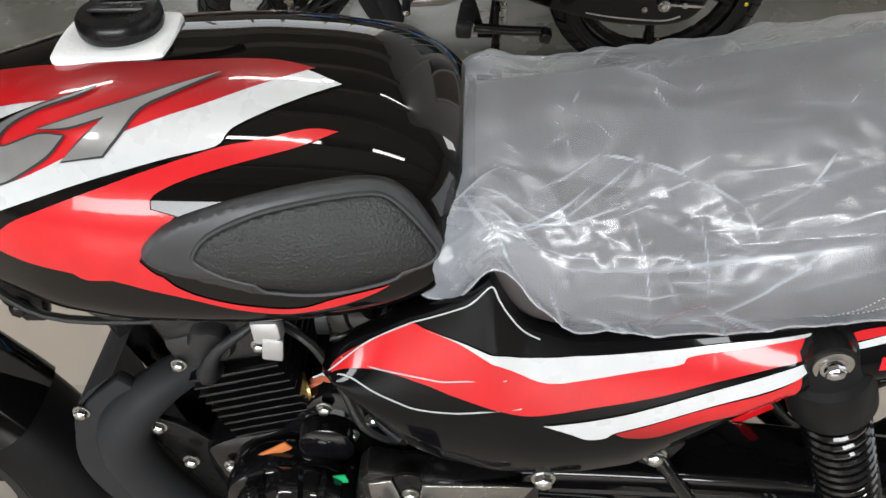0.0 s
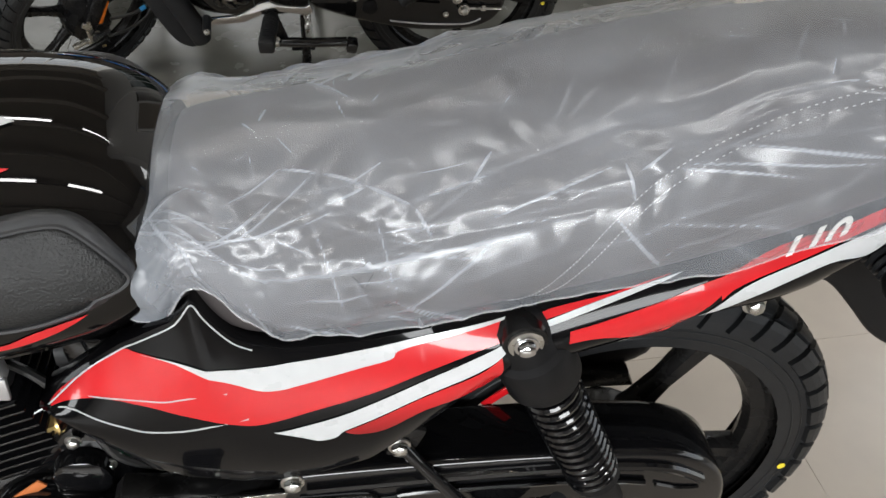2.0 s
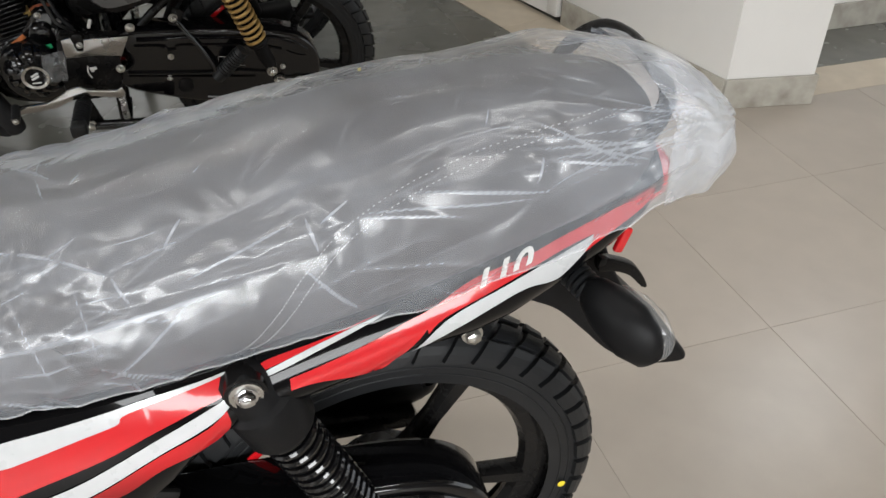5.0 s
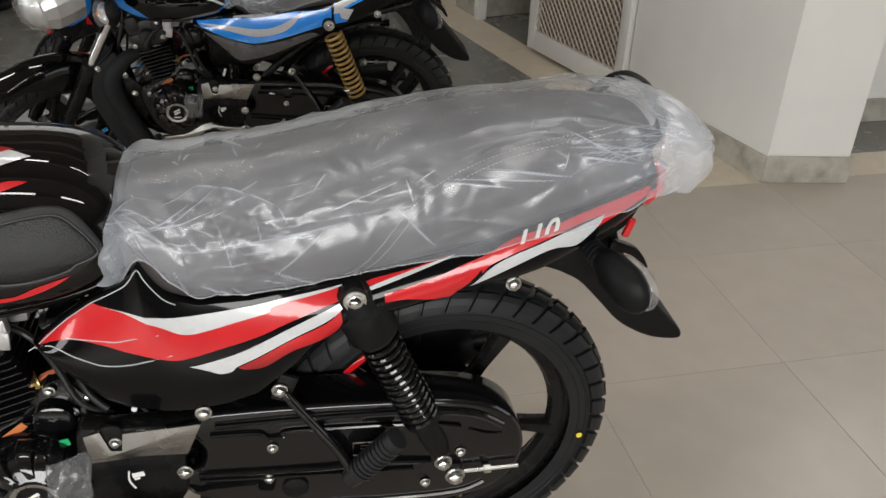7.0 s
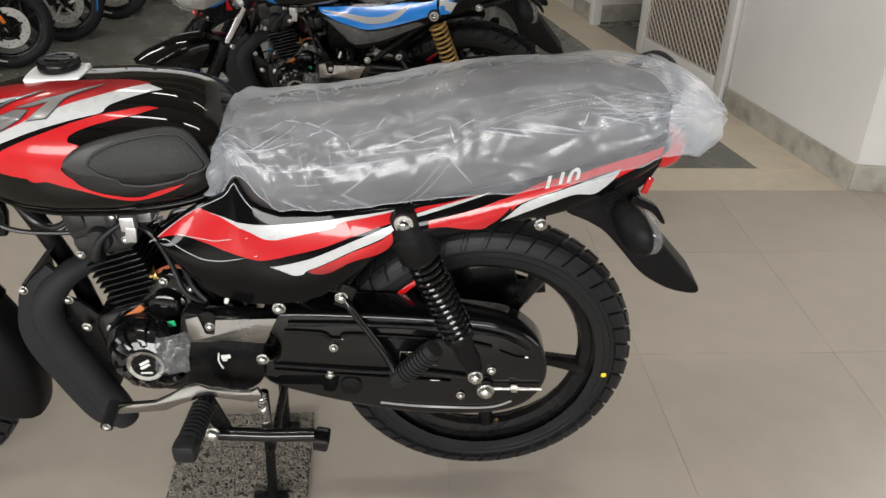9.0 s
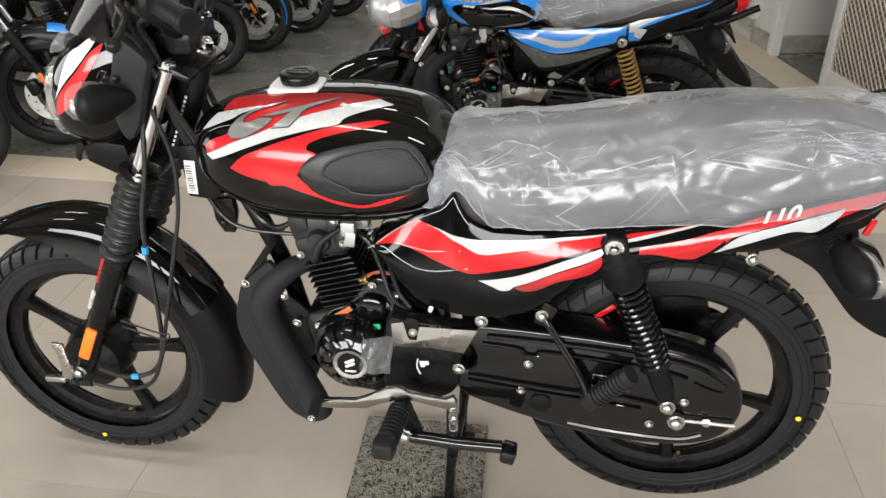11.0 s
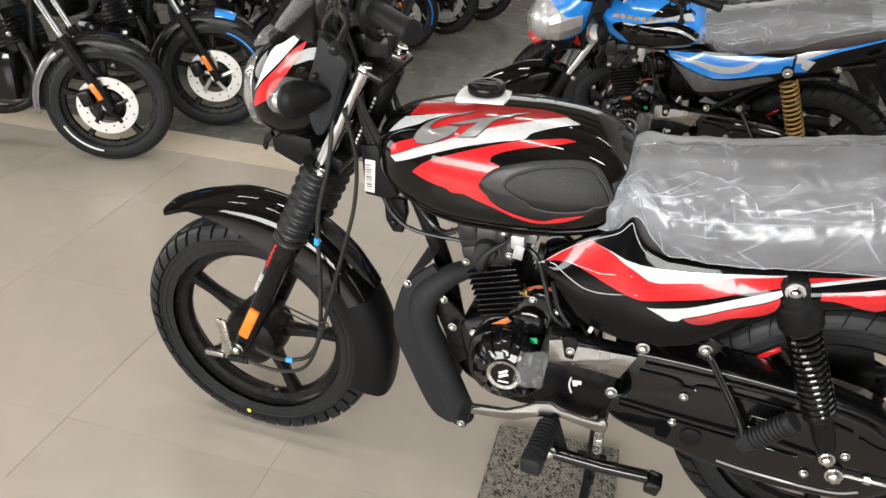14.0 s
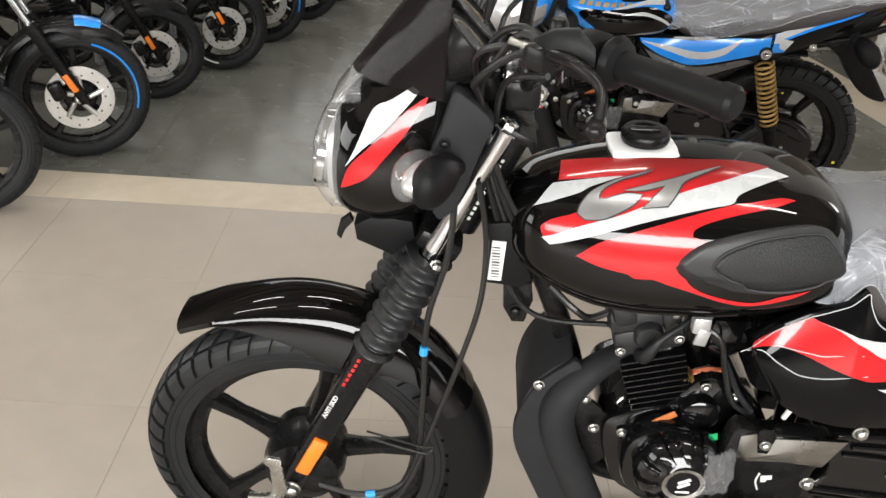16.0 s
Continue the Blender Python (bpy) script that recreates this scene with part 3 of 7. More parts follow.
# ---------------------------------------------------------------- a motorcycle
def wheel(root, name, cx, cz, r_out, half, rim_r, spoke0, tread, rim_mat, disc=False, width=0.05):
    """A tubeless wheel: tyre with tread blocks, cast rim with five spokes, hub."""
    w = new(name)
    w.parent = root
    w.location = (cx, 0, cz)
    bead = rim_r - 0.006
    deep = 0.0062 if tread == "block" else 0.0026
    h = r_out - bead - deep

    def skin(q, lift=0.0):
        """A place on the tyre's section, q degrees from the crown, as (radius, y)."""
        def bare(v):
            c, y = math.cos(radians(v)), math.sin(radians(v))
            return Vector((bead + h * max(c, 0) ** 0.62, half * abs(y) ** 0.8 * (1 if y > 0 else -1) * (0.86 + 0.14 * max(c, 0) ** 0.5)))
        d = bare(min(q + 1, 90)) - bare(max(q - 1, -90))
        return bare(q) + Vector((d.y, -d.x)).normalized() * lift

    tyre = part("tyre", lathe([tuple(skin(-90 + 180 * k / 28)) for k in range(29)], (0, 0, 0), (0, 1, 0), 72), RUBBER, w, "new black tyre with block tread")
    for q in (-84, -76, 76, 84):
        r, y = skin(q, 0.0002)
        part("sidewall_ring", lathe([(r + 0.0013, y), (r, y + math.copysign(0.0012, q)), (r - 0.0013, y)], (0, 0, 0), (0, 1, 0), 72), RUBBER, tyre)
    verts, faces = [], []
    if tread == "block":
        n, rows = 44, ((34, 69, 0.80, 0.0, 0.35), (3, 30, 0.78, 0.5, -0.45), (-30, -3, 0.78, 0.0, -0.45), (-69, -34, 0.80, 0.5, -0.35))
    else:
        n, rows = 52, ((30, 62, 0.78, 0.0, 0.5), (-62, -30, 0.78, 0.5, -0.5), (4, 26, 0.85, 0.3, 0.6), (-26, -4, 0.85, 0.8, -0.6))
    for k in range(n):
        for q0, q1, fill, phase, skew in rows:
            at = len(verts)
            for lift, grow_by in ((-0.001, 1.0), (deep + 0.0008, 0.93)):
                for i in range(4):
                    t = i / 3
                    r, y = skin(q0 + (q1 - q0) * (0.5 + (t - 0.5) * grow_by), lift)
                    for u in (-0.5, 0.5):
                        ang = 2 * math.pi / n * (k + phase + skew * t + u * fill * grow_by)
                        verts.append((r * math.cos(ang), y, r * math.sin(ang)))
            for i in range(3):
                faces.append((at + 8 + 2 * i, at + 9 + 2 * i, at + 11 + 2 * i, at + 10 + 2 * i))
                faces.append((at + 2 * i, at + 2 * i + 2, at + 10 + 2 * i, at + 8 + 2 * i))
                faces.append((at + 1 + 2 * i, at + 9 + 2 * i, at + 11 + 2 * i, at + 3 + 2 * i))
            faces.append((at, at + 8, at + 9, at + 1))
            faces.append((at + 6, at + 7, at + 15, at + 14))
    flat = bpy.data.meshes.new("tread")
    flat.from_pydata(verts, [], faces)
    bm = bmesh.new()
    bm.from_mesh(flat)
    bpy.data.meshes.remove(flat)
    bmesh.ops.recalc_face_normals(bm, faces=bm.faces)
    tagged(part("tread", bm, RUBBER, tyre, "moulded tread blocks", False), "moulded tread blocks", "", "", "stuff")
    rw = width / 2
    part("rim", lathe([(rim_r - 0.004, -rw - 0.006), (rim_r + 0.006, -rw - 0.004), (rim_r + 0.006, -rw), (rim_r - 0.008, -rw + 0.003), (rim_r - 0.012, -rw + 0.008), (rim_r - 0.03, -rw + 0.012), (rim_r - 0.036, 0),
                       (rim_r - 0.03, rw - 0.012), (rim_r - 0.012, rw - 0.008), (rim_r - 0.008, rw - 0.003), (rim_r + 0.006, rw), (rim_r + 0.006, rw + 0.004), (rim_r - 0.004, rw + 0.006)], (0, 0, 0), (0, 1, 0), 72), rim_mat, w)
    for k in range(5):
        a = radians(spoke0 + 72 * k)
        d, s = Vector((math.cos(a), 0, math.sin(a))), Vector((-math.sin(a), 0, math.cos(a)))
        rings = []
        for q, wd, dp in ((0.045, 0.022, 0.024), (0.09, 0.015, 0.017), (0.14, 0.012, 0.014), (rim_r - 0.028, 0.017, 0.016)):
            c = d * q
            rings.append([c + s * (wd * u) + Vector((0, dp * v, 0)) for u, v in ((-1, -0.5), (-0.6, -1), (0.6, -1), (1, -0.5), (1, 0.5), (0.6, 1), (-0.6, 1), (-1, 0.5))])
        part("spoke", loft(rings), rim_mat, w)
    part("hub", lathe([(0.0, -0.06), (0.03, -0.06), (0.036, -0.045), (0.062, -0.04), (0.07, -0.03), (0.07, 0.03), (0.062, 0.04), (0.036, 0.05), (0, 0.05)], (0, 0, 0), (0, 1, 0), 36), rim_mat, w)
    part("valve", tube([(0.03, -0.012, -rim_r + 0.036), (0.033, -0.03, -rim_r + 0.058)], 0.004, 8), BRASS, w)
    return w


def super_ring(x, top, bot, w, zmid, n_up=2.5, n_dn=3.0, count=48, n_y=2.4, cy=0.0):
    out = []
    for k in range(count):
        a = 2 * math.pi * k / count
        c, s = math.cos(a), math.sin(a)
        n = n_up if s >= 0 else n_dn
        y = w * math.copysign(abs(c) ** (2 / n_y), c)
        z = zmid + (top - zmid if s >= 0 else zmid - bot) * math.copysign(abs(s) ** (2 / n), s)
        out.append((x, cy + y, z))
    return out


TANK = [(-0.918, 0.835, 0.79, 0.03), (-0.905, 0.858, 0.762, 0.07), (-0.875, 0.878, 0.738, 0.1), (-0.82, 0.894, 0.712, 0.122), (-0.77, 0.904, 0.699, 0.136),
        (-0.70, 0.911, 0.694, 0.146), (-0.62, 0.911, 0.694, 0.149), (-0.55, 0.906, 0.700, 0.147), (-0.50, 0.897, 0.709, 0.142), (-0.46, 0.881, 0.721, 0.132), (-0.43, 0.856, 0.736, 0.113), (-0.414, 0.825, 0.755, 0.086), (-0.406, 0.795, 0.772, 0.045)]
SEATS = [(-0.448, 0.815, 0.765, 0.058), (-0.436, 0.830, 0.745, 0.098), (-0.4, 0.842, 0.7, 0.124), (-0.34, 0.848, 0.68, 0.135), (-0.22, 0.859, 0.681, 0.138), (-0.12, 0.873, 0.692, 0.138), (0.0, 0.891, 0.708, 0.136), (0.1, 0.899, 0.725, 0.129), (0.2, 0.899, 0.75, 0.118), (0.28, 0.89, 0.768, 0.103), (0.325, 0.877, 0.793, 0.078), (0.342, 0.86, 0.813, 0.043)]
PANEL_TOP = [(-0.566, 0.665), (-0.55, 0.675), (-0.516, 0.698), (-0.477, 0.723), (-0.461, 0.73), (-0.43, 0.745), (-0.419, 0.755), (-0.406, 0.771), (-0.4, 0.756), (-0.392, 0.739), (-0.38, 0.721), (-0.366, 0.711), (-0.337, 0.7), (-0.267, 0.698), (-0.218, 0.702), (-0.168, 0.707), (-0.121, 0.71), (0.02, 0.736), (0.12, 0.76), (0.2, 0.782), (0.27, 0.802), (0.33, 0.818), (0.345, 0.822)]
PANEL_LOW = [(-0.556, 0.682), (-0.548, 0.655), (-0.53, 0.621), (-0.509, 0.591), (-0.486, 0.563), (-0.456, 0.544), (-0.406, 0.532), (-0.367, 0.53), (-0.322, 0.534), (-0.277, 0.545), (-0.255, 0.561), (-0.234, 0.577), (-0.213, 0.593), (-0.183, 0.619), (-0.154, 0.64), (-0.003, 0.664), (0.042, 0.679), (0.116, 0.681), (0.156, 0.688), (0.226, 0.712), (0.276, 0.732), (0.317, 0.754), (0.327, 0.774)]
PANEL_Y = [(-0.58, 0.158), (-0.45, 0.166), (-0.36, 0.172), (-0.2, 0.168), (-0.05, 0.156), (0.1, 0.146), (0.2, 0.13), (0.28, 0.112), (0.36, 0.085)]


def body_panel(x0, x1, side, n=120):
    """A painted side panel between its upper and lower edges, with a returned rim."""
    bm = bmesh.new()
    rows = []
    for i in range(n + 1):
        x = x0 + (x1 - x0) * i / n
        zt, zl = np.interp(x, [p[0] for p in PANEL_TOP], [p[1] for p in PANEL_TOP]), np.interp(x, [p[0] for p in PANEL_LOW], [p[1] for p in PANEL_LOW])
        (yb,) = lerp_table(PANEL_Y, x)
        col = []
        for j in range(15):
            v = j / 14
            bulge = 0.03 * (1 - v) ** 2.2 + 0.012 * v ** 4
            col.append((x, side * (yb - bulge), zt + (zl - zt) * v))
        top, low = col[0], col[-1]
        ring = [(top[0], top[1] - side * 0.02, top[2] - 0.002)] + [(top[0], top[1] - side * 0.004, top[2] + 0.0015)] + col + [(low[0], low[1] - side * 0.008, low[2] - 0.003), (low[0], low[1] - side * 0.03, low[2] + 0.002)]
        rows.append(ring)
    return loft(rows, bm, caps=False, closed=False)


def shell_arc(cx, cz, a0, a1, n, radius, half, drop, m=11):
    """A mudguard: an arched strip round a wheel; half and drop are functions of 0..1."""
    rings = []
    for i in range(n + 1):
        t = i / n
        a = radians(a0 + (a1 - a0) * t)
        d = Vector((math.cos(a), 0, math.sin(a)))
        r, w, dr = radius(t), half(t), drop(t)
        outer, inner = [], []
        for k in range(m):
            u = -1 + 2 * k / (m - 1)
            f = abs(u) ** 3.2
            outer.append(Vector((cx, 0, cz)) + d * (r - dr * f - 0.006 * u * u) + Vector((0, w * math.sin(u * math.pi / 2) ** 1, 0)))
            inner.append(Vector((cx, 0, cz)) + d * (r - dr * f - 0.006 * u * u - 0.004 * (1 - f)) + Vector((0, (w - 0.003) * math.sin(u * math.pi / 2), 0)))
        rings.append(outer + inner[::-1])
    return loft(rings)


def coil(a, b, radius, wire, turns, n=7, per=16):
    a, b = Vector(a), Vector(b)
    side, up = frame_along(b - a)
    pts = []
    for i in range(turns * per + 1):
        t = i / (turns * per)
        q = 2 * math.pi * t * turns
        pts.append(a + (b - a) * t + (side * math.cos(q) + up * math.sin(q)) * radius)
    return tube(pts, wire, n, smooth=False)


def along(a, b, t):
    return Vector(a) + (Vector(b) - Vector(a)) * t


def build_motorcycle(name, label, S):
    root = thing(name, label, "motorcycle", S.get("group", ""))
    P = lambda n, bm, mat, parent=root, lab="", smooth=True: part(n, bm, mat, parent, lab, smooth)
    body, accent, light = S["body"], S["accent"], S["light"]
    RW, FW = (0.018, 0.293), (-1.258, 0.279)
    # wheels
    rear = wheel(root, "rear_wheel", RW[0], RW[1], 0.312, 0.050, 0.240, 57, "block", S["rim"])
    fwh = wheel(root, "front_wheel", FW[0], FW[1], 0.298, 0.045, 0.228, 147, "block", S["rim"])
    P("paint_dot", lathe([(0, 0), (0.006, 0), (0.006, 0.0008), (0, 0.001)], (0.2535, -0.0505, -0.045), (0, -1, 0), 12), YELLOW, rear, "yellow paint dot")
    P("paint_dot", lathe([(0, 0), (0.006, 0), (0.006, 0.0008), (0, 0.001)], (-0.045, -0.0445, -0.2475), (0, -1, 0), 12), YELLOW, fwh, "yellow paint dot")
    P("rim_sticker", box((-0.012, -0.0322, 0.236), (0.02, 0.0016, 0.008)), LABEL_WHITE, rear, "small white rim sticker")
    P("brake_drum", lathe([(0, -0.075), (0.05, -0.075), (0.066, -0.07), (0.07, -0.05), (0.075, -0.04), (0.075, 0.0)], (0, 0, 0), (0, 1, 0), 40), SATIN_BLACK, fwh, "black front brake plate")
    # tank
    rings = []
    for i in range(S.get("fine", 50) + 1):
        x = TANK[0][0] + (TANK[-1][0] - TANK[0][0]) * (0.5 - 0.5 * math.cos(math.pi * i / S.get("fine", 50)))
        top, bot, w = lerp_table(TANK, x)
        rings.append(super_ring(x, top, bot, w, bot + 0.42 * (top - bot), 2.3, 4.6, S.get("around", 80), 2.5))
    tank = P("fuel_tank", loft(rings), S["tank"], lab=S["tank_label"])
    seam = []
    for x in np.linspace(-0.90, -0.44, 24):
        top, bot, w = lerp_table(TANK, x)
        seam.append((x, -w * 0.72, bot + 0.012 * (1 - min(w / 0.14, 1)) + 0.004))
    for s in (1, -1):
        P("tank_seam", tube([(x, y * s, z) for x, y, z in seam], 0.006, 8, smooth=False), BLACK_PAINT, tank)
    # knee pads
    girth = lambda shape: [(x, deg * GIRTH) for x, deg in shape]
    outer = rounded(girth([(-0.681, 171), (-0.670, 164), (-0.650, 157.5), (-0.612, 151.5), (-0.57, 146.5), (-0.53, 142.5), (-0.503, 140.5), (-0.479, 142), (-0.462, 150), (-0.449, 163), (-0.444, 172), (-0.446, 177), (-0.452, 179.3), (-0.460, 180.3), (-0.472, 181.2), (-0.488, 182.2), (-0.51, 183), (-0.54, 183.2), (-0.57, 182.5), (-0.59, 181.8), (-0.609, 181), (-0.625, 180.4), (-0.64, 180.1), (-0.655, 179), (-0.672, 176)]), 3)
    inner = rounded(girth([(-0.635, 169.5), (-0.620, 162), (-0.583, 155), (-0.54, 150.5), (-0.502, 148), (-0.484, 149.5), (-0.466, 159), (-0.455, 169), (-0.452, 175), (-0.458, 178.3), (-0.469, 179.6), (-0.483, 180.1), (-0.50, 180.4), (-0.52, 180.7), (-0.54, 180.8), (-0.56, 180.6), (-0.575, 180.3), (-0.588, 180.05), (-0.6, 179), (-0.612, 177.5), (-0.624, 175), (-0.632, 172.5)]), 3)
    on_tank = lambda s: (lambda x, v, h: tank_point(x, v / GIRTH, s, h))
    for s in (1, -1) if S.get("pads", True) else ():
        pad = P("knee_pad", wrap(outer, on_tank(s), -0.001, 0.009, 0.008), PAD_FRAME, tank, "matt black rubber knee pad")
        P("pad_groove", tube([on_tank(s)(x, v, 0.0088) for x, v in inner + inner[:1]], 0.0021, 6, smooth=False), INK, pad)
        P("pad_insert", wrap(inner, on_tank(s), 0.007, 0.0122, 0.004), PAD, pad, "leather-grained pad insert")
    cap = P("fuel_cap", lathe([(0, 0.0), (0.034, 0.0), (0.036, 0.004), (0.036, 0.014), (0.033, 0.018), (0.022, 0.019), (0.02, 0.016), (0, 0.016)], (-0.716, 0.022, 0.9165), (0, 0, 1), 36), SATIN_BLACK, tank, "round black fuel cap")
    P("grip_bar", box((-0.716, 0.022, 0.934), (0.05, 0.014, 0.008), 0.003), SATIN_BLACK, cap)
    if S.get("foam"):
        bm = plate(rounded([(-0.768, 0.008), (-0.77, -0.04), (-0.758, -0.058), (-0.684, -0.058), (-0.672, -0.04), (-0.67, 0.008), (-0.682, 0.022), (-0.756, 0.022)], 4), 0, 0.009, 0.003)
        bm.transform(Matrix.Translation((0, 0, 0.9045)) @ Matrix.Rotation(radians(90), 4, "X"))
        P("foam_sheet", bm, FOAM, tank, "white foam sheet under the cap")
    # seat
    rings = []
    for i in range(50):
        x = SEATS[0][0] + (SEATS[-1][0] - SEATS[0][0]) * (0.5 - 0.5 * math.cos(math.pi * i / 49))
        top, bot, w = lerp_table(SEATS, x)
        rings.append(super_ring(x, top, bot, w, bot + 0.34 * (top - bot), 2.1, 3.2, 56, 2.3))
    seat = P("seat", loft(rings), SEAT, lab="dark grey-brown vinyl seat with white stitching")
    # side panels and tail
    for s in (1, -1):
        P("side_panel", body_panel(PANEL_LOW[0][0] + 0.001, -0.113, -s), S.get("panel", body), lab=S["panel_label"])
        P("tail_panel", body_panel(-0.110, S.get("tail_end", 0.336), -s), S.get("panel", body))
        P("panel_bolt", bolt((-0.358, -s * 0.158, 0.520), 0.009, (0, -s, 0)), STEEL, lab="zinc-plated bolt")
    # frame tubes
    P("main_frame", tube([(-0.9, 0, 0.80), (-0.84, 0, 0.66), (-0.79, 0, 0.52), (-0.765, 0, 0.4), (-0.73, 0, 0.27), (-0.6, 0, 0.24), (-0.45, 0, 0.25), (-0.40, 0, 0.38), (-0.42, 0, 0.62)], 0.019, 12), SATIN_BLACK)
    P("backbone", tube([(-0.91, 0, 0.84), (-0.75, 0, 0.735), (-0.5, 0, 0.71), (-0.42, 0, 0.66)], 0.022, 12), SATIN_BLACK)
    for s in (1, -1):
        P("seat_rail", tube([(-0.45, s * 0.09, 0.66), (-0.3, s * 0.095, 0.66), (-0.1, s * 0.095, 0.68), (0.15, s * 0.085, 0.73), (0.32, s * 0.06, 0.80)], 0.012, 10), SATIN_BLACK)
        P("rail_brace", tube([(-0.40, s * 0.09, 0.42), (-0.28, s * 0.095, 0.54), (-0.12, s * 0.1, 0.665)], 0.012, 10), SATIN_BLACK)
    P("air_box", box((-0.42, 0, 0.6), (0.18, 0.17, 0.17), 0.03), SATIN_BLACK)
    P("battery_cover", box((-0.26, 0, 0.63), (0.2, 0.15, 0.1), 0.02), SATIN_BLACK)
    build_fork(root, P, S, FW)
    build_cowl(root, P, S)
    build_engine(root, P, S)
    build_rear(root, P, S, RW)
    return root, tank


def tank_y(x, z):
    """Half width of the tank at a side-view place."""
    top, bot, w = lerp_table(TANK, min(max(x, TANK[0][0]), TANK[-1][0]))
    zmid = bot + 0.42 * (top - bot)
    n = 2.3 if z >= zmid else 4.6
    q = min(abs((z - zmid) / ((top - zmid) if z >= zmid else (zmid - bot))), 1.0)
    s = q ** (n / 2)
    c = math.sqrt(max(1 - s * s, 0))
    return w * c ** (2 / 2.5)


def panel_y(x, z):
    zt, zl = np.interp(x, [p[0] for p in PANEL_TOP], [p[1] for p in PANEL_TOP]), np.interp(x, [p[0] for p in PANEL_LOW], [p[1] for p in PANEL_LOW])
    (yb,) = lerp_table(PANEL_Y, x)
    v = min(max((zt - z) / max(zt - zl, 1e-4), 0), 1)
    return yb - (0.03 * (1 - v) ** 2.2 + 0.012 * v ** 4)


def fill_grid(outline, step):
    """The side-view outline as a fine mesh of (x, z), cut at even steps."""
    bm = bmesh.new()
    vs = [bm.verts.new((x, 0, z)) for x, z in outline]
    es = [bm.edges.new((vs[i], vs[(i + 1) % len(vs)])) for i in range(len(vs))]
    bmesh.ops.triangle_fill(bm, edges=es, use_beauty=True)
    xs, zs = [p[0] for p in outline], [p[1] for p in outline]
    for axis, low, high in (((1, 0, 0), min(xs), max(xs)), ((0, 0, 1), min(zs), max(zs))):
        q = low + step
        while q < high:
            co = Vector(axis) * q
            bmesh.ops.bisect_plane(bm, geom=bm.verts[:] + bm.edges[:] + bm.faces[:], plane_co=co, plane_no=axis)
            q += step
    return bm


def flow(outline, steps=4, corner=48):
    """Rounds an outline's gentle bends and keeps its sharp corners."""
    pts = [Vector((x, z, 0)) for x, z in outline]
    n = len(pts)
    sharp = []
    for i in range(n):
        a, b = pts[i] - pts[i - 1], pts[(i + 1) % n] - pts[i]
        sharp.append(a.length < 1e-6 or b.length < 1e-6 or a.angle(b) > radians(corner))
    out = []
    for i in range(n):
        j = (i + 1) % n
        b, c = pts[i], pts[j]
        a = b if sharp[i] else pts[i - 1]
        d = c if sharp[j] else pts[(j + 1) % n]
        for k in range(steps):
            t = k / steps
            p = 0.5 * ((2 * b) + (c - a) * t + (2 * a - 5 * b + 4 * c - d) * t * t + (3 * b - a - 3 * c + d) * t ** 3)
            out.append((p.x, p.y))
    return out


def lifted(x, z, depth, side, height):
    """The place at a height above a side surface, along its normal."""
    e = 0.0015
    dx = (depth(x + e, z) - depth(x - e, z)) / (2 * e)
    dz = (depth(x, z + e) - depth(x, z - e)) / (2 * e)
    dx, dz = max(min(dx, 4), -4), max(min(dz, 4), -4)
    n = Vector((-dx, -side, -dz)).normalized()
    return Vector((x, -side * depth(x, z), z)) + n * height


def wrap(outline, place, low, high, slope):
    """A raised patch on a curved surface: place(u, v, height) gives the point, low to high its height, slope its rounded rim."""
    bm = fill_grid(outline, 0.0035)
    loop = [Vector((x, z, 0)) for x, z in outline]

    def inset(x, z):
        p = Vector((x, z, 0))
        best = 1.0
        for a, b in zip(loop, loop[1:] + loop[:1]):
            d = b - a
            t = min(max((p - a).dot(d) / max(d.length_squared, 1e-12), 0), 1)
            best = min(best, (a + d * t - p).length)
        return best
    for v in bm.verts:
        x, z = v.co.x, v.co.z
        k = math.sin(min(inset(x, z) / slope, 1) * math.pi / 2)
        v.co = place(x, z, low + (high - low) * k)
    return bm


def decal(name, outline, depth, mat, parent, side=1, lift=0.0009, label="", step=0.007):
    bm = fill_grid(flow(outline), step)
    for v in bm.verts:
        v.co = lifted(v.co.x, v.co.z, depth, side, lift)
    return part(name, bm, mat, parent, label)


GIRTH = 0.0025                             # length for a degree round the tank


def tank_point(x, deg, side, height):
    """A place on the tank's ring at x, deg degrees round it, raised along the normal."""
    def at(x, deg):
        top, bot, w = lerp_table(TANK, min(max(x, TANK[0][0]), TANK[-1][0]))
        zmid = bot + 0.42 * (top - bot)
        c, s = math.cos(radians(deg)), math.sin(radians(deg))
        y = w * math.copysign(abs(c) ** 0.8, c)
        z = zmid + (top - zmid if s >= 0 else zmid - bot) * math.copysign(abs(s) ** (2 / (2.3 if s >= 0 else 4.6)), s)
        return Vector((x, y * side, z))
    p = at(x, deg)
    n = (at(x + 0.003, deg) - at(x - 0.003, deg)).cross(at(x, deg + 1.5) - at(x, deg - 1.5)).normalized()
    out = Vector((0, p.y, p.z - 0.8))
    return p + n * (height if n.dot(out) > 0 else -height)


def tank_decal(name, outline, mat, parent, side, lift, label=""):
    bm = fill_grid(flow([(x, deg * GIRTH) for x, deg in outline]), 0.006)
    for v in bm.verts:
        v.co = tank_point(v.co.x, v.co.z / GIRTH, side, lift)
    return part(name, bm, mat, parent, label)


